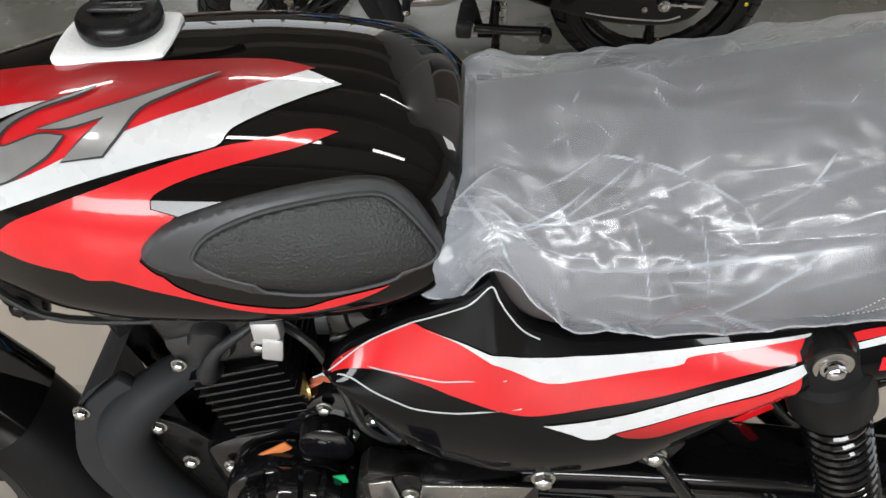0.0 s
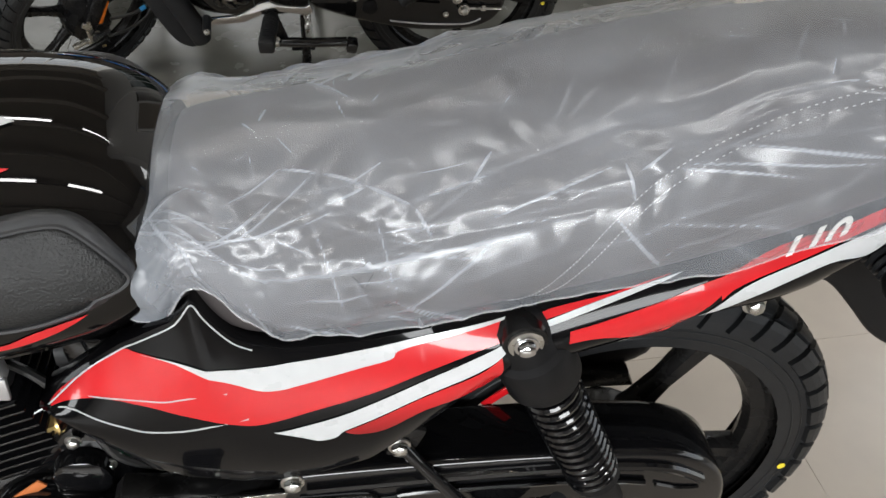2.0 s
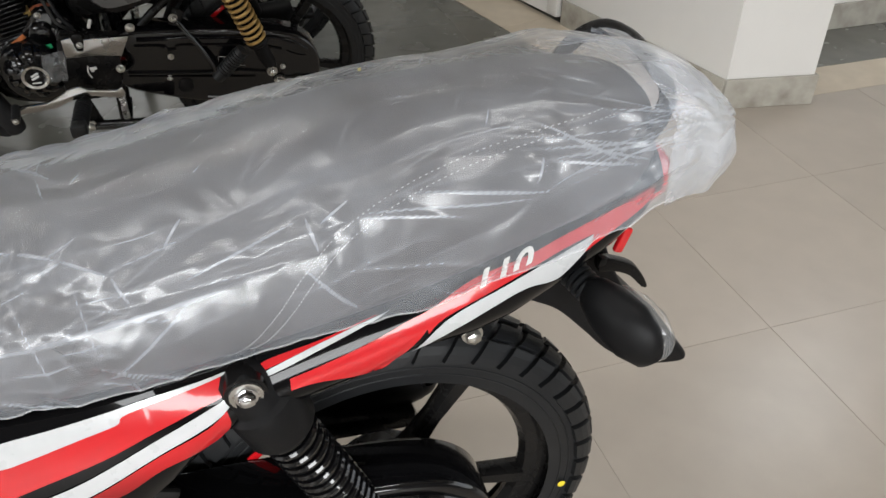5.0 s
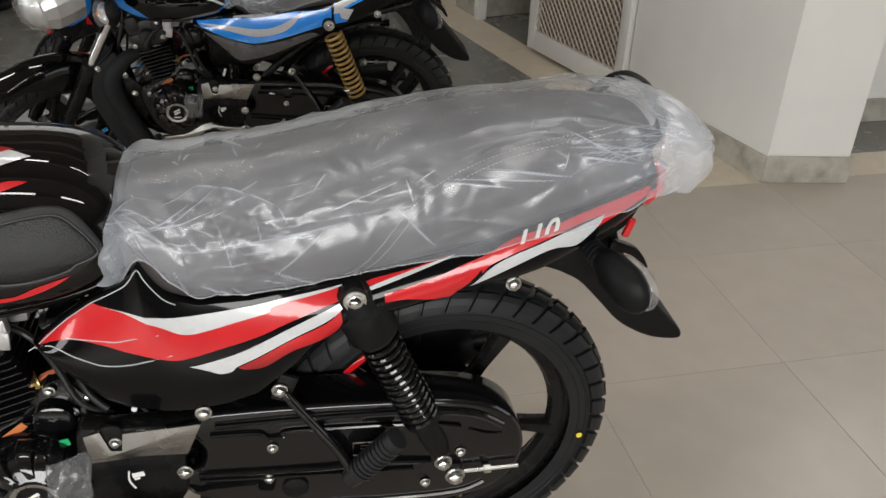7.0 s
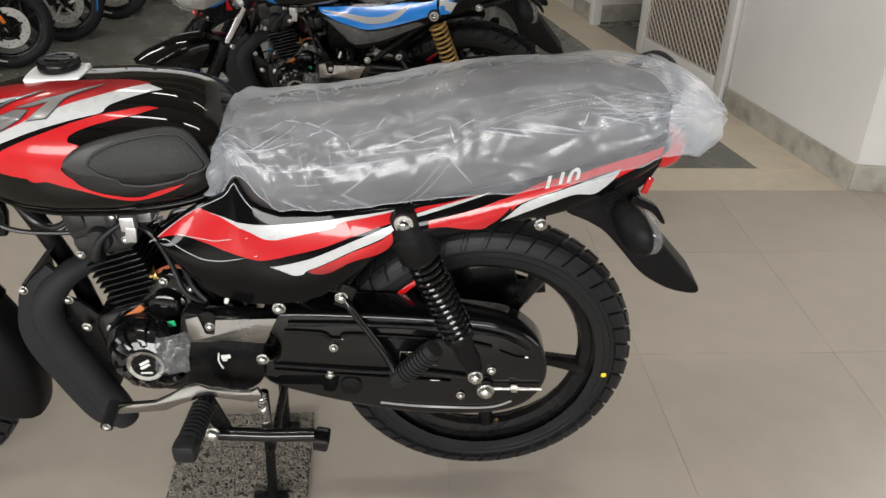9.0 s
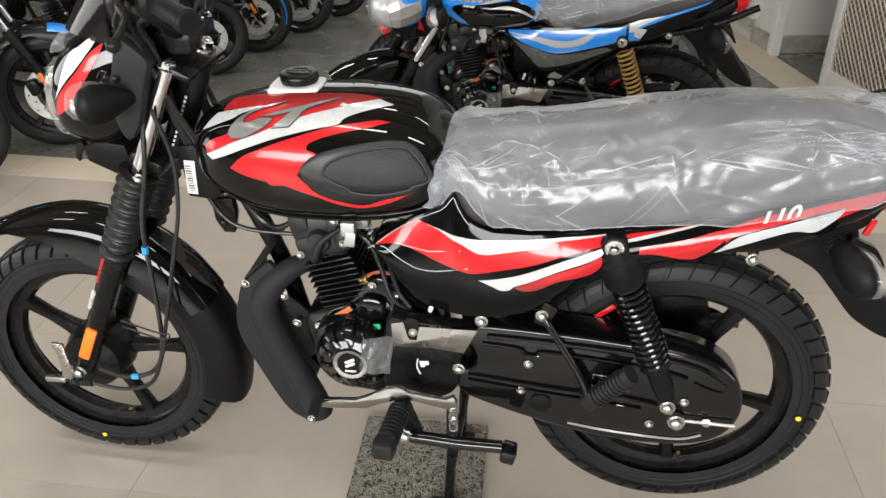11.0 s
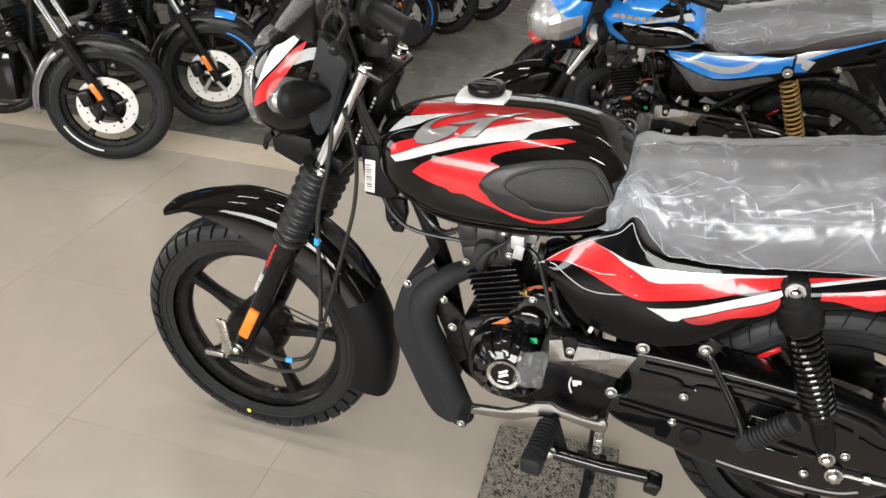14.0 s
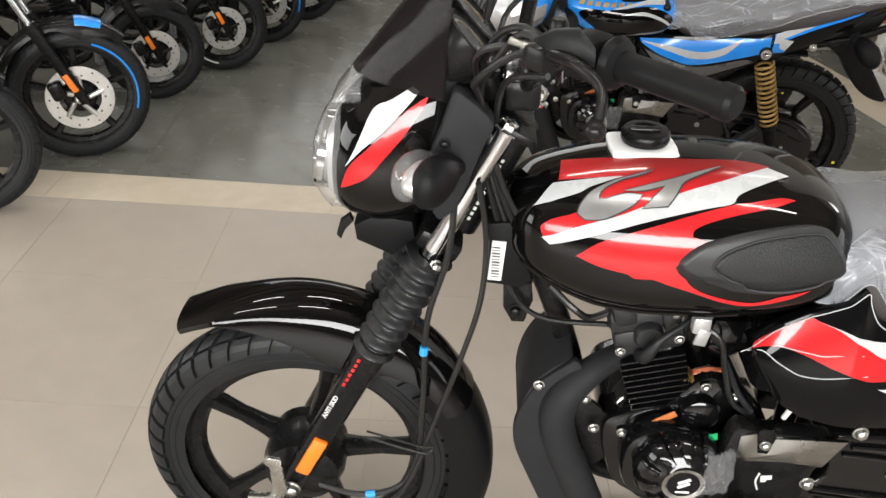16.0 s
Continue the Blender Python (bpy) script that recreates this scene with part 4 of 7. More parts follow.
def build_fork(root, P, S, FW):
    low, top = Vector((-1.275, 0, 0.262)), Vector((-0.921, 0, 0.98))
    for s in (1, -1):
        o = Vector((0, -s * 0.075, 0))
        at = lambda z: o + low + (top - low) * ((z - low.z) / (top.z - low.z))
        leg = P("fork_leg", tube([at(0.262), at(0.30), at(0.42), at(0.54), at(0.56), at(0.592)], [0.02, 0.023, 0.024, 0.025, 0.0275, 0.029], 20, smooth=False), SATIN_BLACK)
        bm = bmesh.new()
        prof = []
        n = 8
        length = (at(0.762) - at(0.582)).length
        for k in range(n * 8 + 1):
            t = k / (n * 8)
            prof.append((0.0305 + 0.0052 * math.cos(2 * math.pi * k / 8) + 0.003 * t, t * length))
        if S.get("gaiter", True):
            P("fork_gaiter", lathe([(0.02, 0)] + prof + [(0.018, length)], at(0.582), top - low, 28), GAITER, lab="ribbed black rubber fork gaiter")
        P("stanchion", tube([at(0.74 if S.get("gaiter", True) else 0.5), at(0.968)], 0.0155, 20, smooth=False), CHROME, lab="chrome fork tube")
        P("fork_cap", bolt(at(0.968), 0.014, top - low), CHROME)
        P("clamp_bolt", bolt(at(0.757) + Vector((0.012, -s * 0.022, 0)), 0.0085, (0.3, -s, 0)), STEEL)
        P("axle_bolt", bolt((FW[0] - 0.012, -s * 0.102, FW[1] - 0.004), 0.012, (0, -s, 0)), STEEL)
    P("lower_yoke", box((-1.015, 0, 0.775), (0.07, 0.15, 0.035), 0.01, (0, 27, 0)), SATIN_BLACK)
    P("top_yoke", box((-0.91, 0, 0.962), (0.06, 0.17, 0.016), 0.007, (0, 27, 0)), SATIN_BLACK)
    P("steering_head", tube([(-0.985, 0, 0.775), (-0.90, 0, 0.955)], 0.027, 18, smooth=False), SATIN_BLACK)
    for k in range(12):
        P("stamped_bar", box((-0.972 + 0.0042 * k, -0.0268, 0.80 + 0.0089 * k), (0.0045, 0.001, 0.0055), 0, (0, 27, 0)), LABEL_WHITE)
    P("steering_nut", bolt((-0.888, 0, 0.985), 0.018, (0.45, 0, 0.9)), CHROME)
    # mudguard
    half = lambda t: 0.052 + 0.012 * min(t * 3, 1)
    P("front_fender", shell_arc(FW[0], FW[1], 122, 28, 40, lambda t: 0.345 + 0.017 * math.sin(math.pi * min(t * 1.1, 1)) + 0.02 * max(0, 1 - t * 4) ** 2, half, lambda t: 0.012 + 0.085 * max(0, min(1, (t - 0.12) / 0.35)) * (1 if t < 0.55 else max(0.35, 1 - (t - 0.55) * 2.2))), S.get("fender", BLACK_PAINT), lab="glossy front mudguard")
    P("mud_flap", shell_arc(FW[0], FW[1], 40, -19, 26, lambda t: 0.341 + 0.008 * t, lambda t: 0.062, lambda t: 0.06 + 0.02 * t), PLASTIC, lab="matt black mudguard extension")
    # brake cable and arm
    P("brake_arm", plate([(-1.307, 0.265), (-1.283, 0.262), (-1.275, 0.285), (-1.281, 0.36), (-1.305, 0.364), (-1.311, 0.35), (-1.301, 0.34), (-1.300, 0.29)], -0.118, -0.112, 0.001), STEEL, lab="zinc brake arm")
    P("cable_stop", box((-1.322, -0.115, 0.262), (0.05, 0.014, 0.014), 0.003), STEEL)
    P("cable_boot", coil((-1.288, -0.115, 0.256), (-1.235, -0.115, 0.256), 0.006, 0.0028, 8), RUBBER)
    P("brake_cable", tube([(-1.235, -0.115, 0.256), (-1.16, -0.12, 0.25), (-1.09, -0.12, 0.275), (-1.05, -0.12, 0.35), (-1.02, -0.115, 0.45), (-0.975, -0.11, 0.60), (-0.95, -0.10, 0.70), (-0.945, -0.09, 0.8), (-0.96, -0.10, 0.9)], 0.0045, 8), CABLE)
    P("speedometer_cable", tube([(-1.22, -0.10, 0.286), (-1.15, -0.115, 0.282), (-1.08, -0.115, 0.305), (-1.045, -0.115, 0.38), (-1.035, -0.11, 0.52), (-1.03, -0.105, 0.66), (-1.0, -0.1, 0.78), (-0.99, -0.08, 0.9)], 0.005, 8), CABLE)
    P("cable_tape", tube([(-1.035, -0.11, 0.60), (-1.0337, -0.109, 0.615)], 0.0068, 8, smooth=False), BLUE_TAPE)
    P("cable_tape", tube([(-1.135, -0.115, 0.283), (-1.118, -0.1155, 0.286)], 0.0068, 8, smooth=False), BLUE_TAPE)
    P("cable_guide", tube([(-1.13, -0.11, 0.415), (-1.04, -0.125, 0.40), (-1.02, -0.125, 0.405), (-1.02, -0.125, 0.415), (-1.04, -0.125, 0.415), (-1.13, -0.11, 0.43)], 0.002, 6), CABLE)
    P("reflector", box((-1.230, -0.1005, 0.354), (0.026, 0.01, 0.09), 0.004, (0, 27, 0)), ORANGE, lab="amber fork reflector")


COWL = [(-1.172, 0.945, 0.835, 0.06), (-1.16, 0.975, 0.825, 0.086), (-1.14, 0.998, 0.815, 0.1), (-1.10, 1.03, 0.805, 0.108), (-1.06, 1.06, 0.81, 0.106), (-1.02, 1.075, 0.825, 0.096), (-0.985, 1.06, 0.84, 0.078)]


def cowl_y(x, z):
    top, bot, w = lerp_table(COWL, x)
    zmid = bot + 0.45 * (top - bot)
    n = 2.2 if z >= zmid else 2.8
    q = min(abs((z - zmid) / ((top - zmid) if z >= zmid else (zmid - bot))), 1.0)
    return w * math.sqrt(max(1 - q ** n, 0)) ** (2 / 2.6)


def build_cowl(root, P, S):
    rings = []
    for i in range(26):
        x = COWL[0][0] + (COWL[-1][0] - COWL[0][0]) * i / 25
        top, bot, w = lerp_table(COWL, x)
        rings.append(super_ring(x, top, bot, w, bot + 0.45 * (top - bot), 2.2, 2.8, 48, 2.6))
    cowl = P("headlight_cowl", loft(rings), S["cowl"], lab=S["cowl_label"])
    if S.get("stripes"):
        white = [(-1.031, 1.040), (-1.058, 1.025), (-1.083, 1.009), (-1.098, 1.002), (-1.110, 0.988), (-1.130, 0.944), (-1.145, 0.916), (-1.120, 0.944), (-1.090, 0.972), (-1.062, 1.001), (-1.044, 1.022)]
        red = [(-1.153, 0.881), (-1.140, 0.916), (-1.115, 0.944), (-1.087, 0.970), (-1.059, 1.000), (-1.029, 1.020), (-1.037, 1.004), (-1.049, 0.986), (-1.068, 0.960), (-1.090, 0.934), (-1.114, 0.905), (-1.139, 0.889)]
        for s in (1, -1):
            decal("white_stripe", white, cowl_y, S["light"], cowl, s)
            decal("red_stripe", red, cowl_y, S["accent"], cowl, s)
    infill = rounded([(-1.004, 1.012), (-0.995, 1.036), (-0.975, 1.025), (-0.943, 0.993), (-0.952, 0.965), (-0.965, 0.93), (-0.98, 0.885), (-1.0, 0.85), (-1.018, 0.845), (-1.03, 0.885), (-1.028, 0.94), (-1.014, 0.98)], 3)
    for s in (1, -1):
        P("cowl_side", plate(infill, -s * 0.11, -s * 0.07, 0.006), GUARD, cowl, "matt black cowl infill with a screw")
    P("cowl_screw", bolt((-1.007, -0.111, 0.963), 0.006), SATIN_BLACK, cowl)
    rows = [(-1.118, 0.985, 0.826, 0.09), (-1.15, 0.981, 0.82, 0.089), (-1.175, 0.972, 0.818, 0.08), (-1.19, 0.955, 0.83, 0.062), (-1.2, 0.93, 0.842, 0.044), (-1.206, 0.895, 0.855, 0.02)]
    P("headlight", loft([super_ring(x, t, b, w, b + 0.5 * (t - b), 3.0, 3.0, 36, 2.6) for x, t, b, w in rows]), LENS, cowl, "clear headlight lens")
    P("headlight_bowl", lathe([(0.0, -0.03), (0.02, -0.02), (0.045, 0.0), (0.058, 0.022), (0.06, 0.01), (0.03, -0.035), (0, -0.04)], (-1.172, 0, 0.895), (-0.97, 0, 0.2), 36), CHROME, cowl)
    if S.get("round_light"):
        P("headlight_shell", egg((-1.15, 0, 0.885), (-1, 0, 0.12), 0.088, 0.17), ALLOY, cowl, "bright round headlight")
        P("headlight_reflector", loft([super_ring(x, t, b, w, b + 0.5 * (t - b), 3, 3, 14, 2.6) for x, t, b, w in ((-1.055, 1.0, 0.84, 0.112), (-1.10, 0.995, 0.825, 0.113), (-1.15, 0.985, 0.815, 0.108), (-1.19, 0.955, 0.825, 0.085), (-1.207, 0.91, 0.85, 0.03))]), ALLOY, cowl, "faceted bright headlight", False)
        P("headlight_glass", lathe([(0, 0.1), (0.04, 0.095), (0.075, 0.07), (0.09, 0.03), (0.088, 0.0)], (-1.15, 0, 0.885), (-1, 0, 0.12), 32), LENS, cowl)
    P("reflector_shell", loft([super_ring(x + 0.012, t - 0.008, b + 0.008, w * 0.92, b + 0.5 * (t - b), 3.0, 3.0, 36, 2.6) for x, t, b, w in rows[:4]]), ALLOY, cowl, "silvered headlight reflector")
    P("pilot_lamp", loft([super_ring(x, t, b, w, (t + b) / 2, 3, 3, 24, 2.6) for x, t, b, w in ((-1.125, 1.024, 0.985, 0.06), (-1.145, 1.022, 0.985, 0.058), (-1.163, 1.0, 0.982, 0.05), (-1.17, 0.99, 0.982, 0.035))]), LENS, cowl, "clear pilot lamp")
    rings = []
    for i in range(12):
        t = i / 11
        xc, z, w = -1.142 + 0.1 * t, 1.03 + 0.125 * t, 0.1 - 0.022 * t * t
        xs = lambda u: xc + (-1.012 + 0.008 * t - xc) * abs(u) ** 2.2
        rings.append([(xs(u), w * u, z - 0.012 * (1 - t) * u * u) for u in np.linspace(-1, 1, 33)] + [(xs(u) + 0.003, w * u * 0.97, z - 0.012 * (1 - t) * u * u) for u in np.linspace(1, -1, 33)])
    P("visor", loft(rings), SMOKE, cowl, "smoked plastic visor")
    for y in (-0.052, 0.052):
        d = P("dial", lathe([(0, -0.05), (0.03, -0.045), (0.046, -0.01), (0.05, 0.006), (0.05, 0.018), (0.046, 0.02), (0.043, 0.012), (0, 0.011)], (-0.985, y, 1.075), (0.72, 0, 0.69), 36), SATIN_BLACK, cowl, "black round dial")
        P("dial_face", lathe([(0, 0), (0.041, 0), (0, 0.0008)], (-0.9765, y, 1.0833), (0.72, 0, 0.69), 32), INK, d)
        P("dial_arc", tube([Vector((-0.9755, y, 1.0845)) + (Vector((-0.69, 0, 0.72)) * math.cos(a) + Vector((0, 1, 0)) * math.sin(a)) * 0.034 for a in np.linspace(-2.2, 2.2, 20)], 0.0015, 5, smooth=False), BRASS, d)
        P("dial_glass", lathe([(0, 0.003), (0.03, 0.002), (0.044, 0)], (-0.974, y, 1.086), (0.72, 0, 0.69), 36), LENS, d)
    P("dial_housing", box((-1.02, 0, 1.03), (0.07, 0.17, 0.06), 0.02, (0, 38, 0)), PLASTIC, cowl)
    P("number_plate_bracket", plate([(-1.143, 0.80), (-1.112, 0.818), (-1.055, 0.81), (-1.05, 0.78), (-1.085, 0.748), (-1.14, 0.774)], -0.06, 0.06, 0.005), PLASTIC, cowl)
    P("bracket_hook", plate([(-1.145, 0.80), (-1.15, 0.812), (-1.165, 0.80), (-1.172, 0.776), (-1.165, 0.768), (-1.158, 0.785)], -0.05, -0.035, 0.003), SATIN_BLACK, cowl)
    for s in (1, -1):
        pod = Matrix.Translation((-1.016, -s * 0.15, 0.934)) @ Matrix.Rotation(radians(-s * 27), 4, "Z") @ Matrix.Rotation(radians(-s * 8), 4, "X")
        for name, shift, fat, mat, lab in (("turn_signal", 0.008, 1.0, PLASTIC, "black turn signal with a clear lens"), ("signal_lens", -0.024, 0.95, LENS, "clear signal lens")):
            rings = []
            for t, r in ((0.0, 0.012), (0.1, 0.015), (0.2, 0.02), (0.35, 0.03), (0.55, 0.039), (0.75, 0.041), (0.9, 0.034), (0.97, 0.022), (1.0, 0.006)):
                c = Vector((shift, -s * (t - 0.5) * 0.118, 0))
                rings.append([c + Vector((math.cos(a) * r * (0.55 if fat == 1.0 else 0.5), 0, math.sin(a) * r * 0.88 * fat)) for a in np.linspace(0, 2 * math.pi, 24, endpoint=False)])
            bm = loft(rings)
            bm.transform(pod)
            if name == "turn_signal":
                sig = P(name, bm, mat, lab=lab)
            else:
                P(name, bm, mat, sig, lab)
        P("signal_reflector", egg((-1.034, -s * 0.162, 0.936), (-0.45, -s, 0), 0.022, 0.08), ALLOY, sig, "silvered reflector")
        P("signal_bulb", egg((-1.05, -s * 0.16, 0.936), (1, 0, 0), 0.011, 0.02), ORANGE, sig)
        P("signal_stem", tube([(-0.98, -s * 0.075, 0.945), (-0.996, -s * 0.10, 0.943)], 0.014, 10, smooth=False), RUBBER, sig)
    # handlebar
    pts = [(-0.895, 0, 1.03), (-0.90, -0.06, 1.03), (-0.895, -0.13, 1.07), (-0.87, -0.2, 1.125), (-0.82, -0.27, 1.135), (-0.735, -0.36, 1.136)]
    bar = P("handlebar", tube([(x, -y, z) for x, y, z in pts[:0:-1]] + pts, 0.011, 12), SATIN_BLACK)
    for y in (-0.042, 0.042):
        for x in (-0.925, -0.885):
            P("clamp_bolt", bolt((x, y, 1.032), 0.0065, (0, 0, 1)), CHROME)
    P("key_switch", lathe([(0, 0), (0.02, 0), (0.022, 0.01), (0.02, 0.03), (0.012, 0.032), (0, 0.03)], (-0.945, 0.0, 0.99), (-0.3, 0, 0.95), 24), SATIN_BLACK)
    P("bar_clamp", box((-0.905, 0, 1.01), (0.05, 0.12, 0.045), 0.01), SATIN_BLACK)
    for s in (1, -1):
        a, b = Vector((-0.825, -s * 0.262, 1.135)), Vector((-0.728, -s * 0.366, 1.136))
        bm = tube([a, along(a, b, 0.9), b], [0.0165, 0.0165, 0.0165], 18, smooth=False)
        P("grip", bm, PLASTIC, bar, "black rubber handlebar grip")
        P("bar_end", lathe([(0, 0.012), (0.014, 0.011), (0.0185, 0.006), (0.0185, -0.008), (0.0, -0.008)], b, b - a, 20), PLASTIC, bar)
        P("switch_box", box(tuple(a + Vector((-0.022, s * 0.022, 0.0))), (0.05, 0.045, 0.05), 0.013, (0, 0, s * 47)), PLASTIC, bar)
        P("grip_flange", lathe([(0, 0), (0.028, 0), (0.03, 0.004), (0.026, 0.012), (0.017, 0.016)], a, b - a, 20), PLASTIC, bar)
        P("lever", tube([(-0.89, -s * 0.21, 1.125), (-0.88, -s * 0.26, 1.138), (-0.862, -s * 0.30, 1.142), (-0.842, -s * 0.325, 1.128), (-0.846, -s * 0.352, 1.104)], [0.009, 0.008, 0.0065, 0.006, 0.006], 10), SATIN_BLACK, bar)
        P("lever_ball", egg((-0.849, -s * 0.358, 1.099), (0, -s, -0.5), 0.0115, 0.023), SATIN_BLACK, bar)
        P("lever_boot", loft([super_ring(x, zc + h, zc - h, wd, zc, 2, 2, 16, 2, -s * yy) for x, zc, h, wd, yy in ((-0.905, 1.13, 0.008, 0.008, 0.20), (-0.885, 1.14, 0.02, 0.018, 0.23), (-0.862, 1.15, 0.022, 0.02, 0.265), (-0.848, 1.15, 0.01, 0.01, 0.29))]), RUBBER, bar, "black rubber lever boot")
        for k in range(4):
            q, w = 0.012 * k, 0.018 * (k % 2)
            P("control_cable", tube([(-0.872, -s * (0.185 + q), 1.115), (-0.915, -s * (0.15 + q), 1.135 - w), (-0.95 - w, -s * (0.105 + q), 1.10 - q), (-0.962, -s * (0.075 + 0.5 * q), 1.02), (-0.95 + 0.5 * q, -s * (0.06 + 0.4 * q), 0.90), (-0.925 + q, -s * 0.055, 0.80)], 0.0048, 8), CABLE, bar)
        P("lever_perch", box((-0.893, -s * 0.212, 1.122), (0.04, 0.036, 0.03), 0.008, (0, 0, s * 40)), SATIN_BLACK, bar)
        P("cable_adjuster", lathe([(0, 0), (0.007, 0), (0.007, 0.012), (0.005, 0.014), (0.005, 0.03), (0, 0.03)], (-0.905, -s * 0.185, 1.122), (-0.8, s * 0.5, 0.1), 10), STEEL, bar)
        P("mirror_boss", lathe([(0, 0), (0.011, 0), (0.011, 0.02), (0.008, 0.024), (0, 0.024)], (-0.878, -s * 0.20, 1.138), (0, 0, 1), 14), SATIN_BLACK, bar)
        P("control_cable", tube([(-0.885, -s * 0.19, 1.09), (-0.93, -s * 0.13, 1.06), (-0.94, -s * 0.07, 0.98), (-0.935, -s * 0.055, 0.86), (-0.915, -s * 0.05, 0.72), (-0.86, -s * 0.05, 0.64), (-0.74, -s * 0.04, 0.62)], 0.0045, 8), CABLE, bar)


def egg(centre, axis, r, length):
    prof = [(max(r * math.sin(math.pi * k / 12), 0) ** 1.0 if 0 < k < 12 else 0.0, -length / 2 * math.cos(math.pi * k / 12)) for k in range(13)]
    return lathe(prof, centre, axis, 24)


def crumple(p):
    """Bowls with sharp ridges between them, as in crumpled film."""
    return noise.voronoi(p)[0][0] ** 2


CASE_FILM = clear_material("case_film", (0.75, 0.76, 0.78), 0.07, 0.04, 0.14, crease=0.5, gloss_ior=1.55)


def build_engine(root, P, S):
    eng = new("engine")
    eng.parent = root
    Q = lambda n, bm, mat, lab="", smooth=True: part(n, bm, mat, eng, lab, smooth)
    # cylinder leaning slightly forward
    ax = Vector((-0.27, 0, 1)).normalized()
    foot = Vector((-0.643, 0, 0.478))
    tilt = Matrix.Translation(foot) @ Matrix.Rotation(math.atan2(ax.x, ax.z), 4, "Y")
    for k in range(9):
        bm = box((0, 0, 0.008 + k * 0.0125), (0.106 - 0.0015 * abs(k - 6), 0.16, 0.0042), 0.0016)
        bm.transform(tilt)
        Q("cooling_fin", bm, GLOSS_BLACK)
    bm = box((0, 0, 0.06), (0.082, 0.125, 0.13), 0.01)
    bm.transform(tilt)
    Q("cylinder", bm, GLOSS_BLACK, "black finned cylinder")
    bm = box((0, 0, 0.143), (0.112, 0.15, 0.05), 0.012)
    box((0.0, 0, 0.178), (0.118, 0.14, 0.058), 0.018, bm=bm)
    box((-0.03, -0.06, 0.2), (0.04, 0.03, 0.05), 0.012, bm=bm)
    box((0.035, -0.062, 0.165), (0.022, 0.03, 0.08), 0.008, bm=bm)
    lathe([(0, 0.01), (0.02, 0.01), (0.024, 0.004), (0.024, -0.02)], (-0.0, -0.075, 0.155), (0, -1, 0), 20, bm)
    bm.transform(tilt)
    Q("cylinder_head", bm, HEAD_GREY, "satin black cylinder head cover")
    for dx, dz in ((-0.048, 0.135), (0.046, 0.19), (0.045, 0.14)):
        p = tilt @ Vector((dx, -0.078, dz))
        Q("head_bolt", bolt(p, 0.006), STEEL)
    Q("spark_plug_cap", tube([(-0.691, -0.078, 0.591), (-0.688, -0.098, 0.605), (-0.67, -0.10, 0.64), (-0.635, -0.09, 0.665), (-0.60, -0.06, 0.68)], [0.013, 0.011, 0.006, 0.0045, 0.0045], 10), RUBBER)
    # crankcase
    Q("crankcase", plate(rounded([(-0.735, 0.44), (-0.70, 0.47), (-0.64, 0.49), (-0.585, 0.55), (-0.53, 0.535), (-0.48, 0.48), (-0.45, 0.42), (-0.45, 0.33), (-0.5, 0.28), (-0.6, 0.26), (-0.69, 0.29), (-0.725, 0.36)], 4), -0.082, 0.125, 0.014), GLOSS_BLACK, "gloss black crankcase")
    Q("case_rim", plate(rounded([(-0.70, 0.44), (-0.66, 0.475), (-0.6, 0.478), (-0.555, 0.45), (-0.54, 0.4), (-0.55, 0.345), (-0.6, 0.31), (-0.66, 0.315), (-0.70, 0.36)], 4), -0.13, -0.075, 0.01), GLOSS_BLACK)
    for x, z in ((-0.703, 0.432), (-0.694, 0.423), (-0.627, 0.473), (-0.582, 0.538), (-0.533, 0.519), (-0.559, 0.492), (-0.627, 0.443)):
        Q("case_bolt", bolt((x, -0.088, z), 0.0065), STEEL)
    cover = Q("stator_cover", lathe([(0, 0.052), (0.03, 0.052), (0.034, 0.054), (0.038, 0.05), (0.05, 0.046), (0.062, 0.035), (0.068, 0.02), (0.07, 0.0)], (-0.615, -0.128, 0.413), (0, -1, 0), 40), GLOSS_BLACK, "round black stator cover with curved vanes")
    part("emblem_ring", lathe([(0.026, 0.0525), (0.031, 0.0545), (0.034, 0.0545), (0.034, 0.052)], (-0.615, -0.128, 0.413), (0, -1, 0), 36), STEEL, cover)
    part("emblem_disc", lathe([(0, 0.0535), (0.026, 0.0535), (0.026, 0.05)], (-0.615, -0.128, 0.413), (0, -1, 0), 36), SATIN_BLACK, cover)
    for k in range(2):
        part("emblem_mark", box((-0.615, -0.1828, 0.422 - 0.009 * k), (0.021, 0.0012, 0.0055), 0, (0, -28, 0)), LABEL_WHITE, cover)
    part("emblem_bar", box((-0.615, -0.1828, 0.398), (0.022, 0.0012, 0.0035)), LABEL_WHITE, cover)
    for k in range(10):
        a = 2 * math.pi * k / 10 + 0.2
        d, e = Vector((math.cos(a), 0, math.sin(a))), Vector((-math.sin(a), 0, math.cos(a)))
        c = Vector((-0.615, -0.128, 0.413))
        rings = []
        for r, h, wd in ((0.044, 0.049, 0.007), (0.056, 0.045, 0.011), (0.068, 0.034, 0.014), (0.0745, 0.016, 0.014), (0.075, 0.002, 0.013)):
            q = c + d * r + e * (0.012 * (r - 0.044) / 0.03)
            rings.append([q + e * wd * u + Vector((0, -h - v, 0)) - d * 0.004 * (v < 0) for u, v in ((-1, -0.004), (-0.7, 0.003), (0, 0.0055), (0.7, 0.003), (1, -0.004))])
        part("vane", loft(rings), GLOSS_BLACK, cover)
    scrap = bmesh.new()
    rings = []
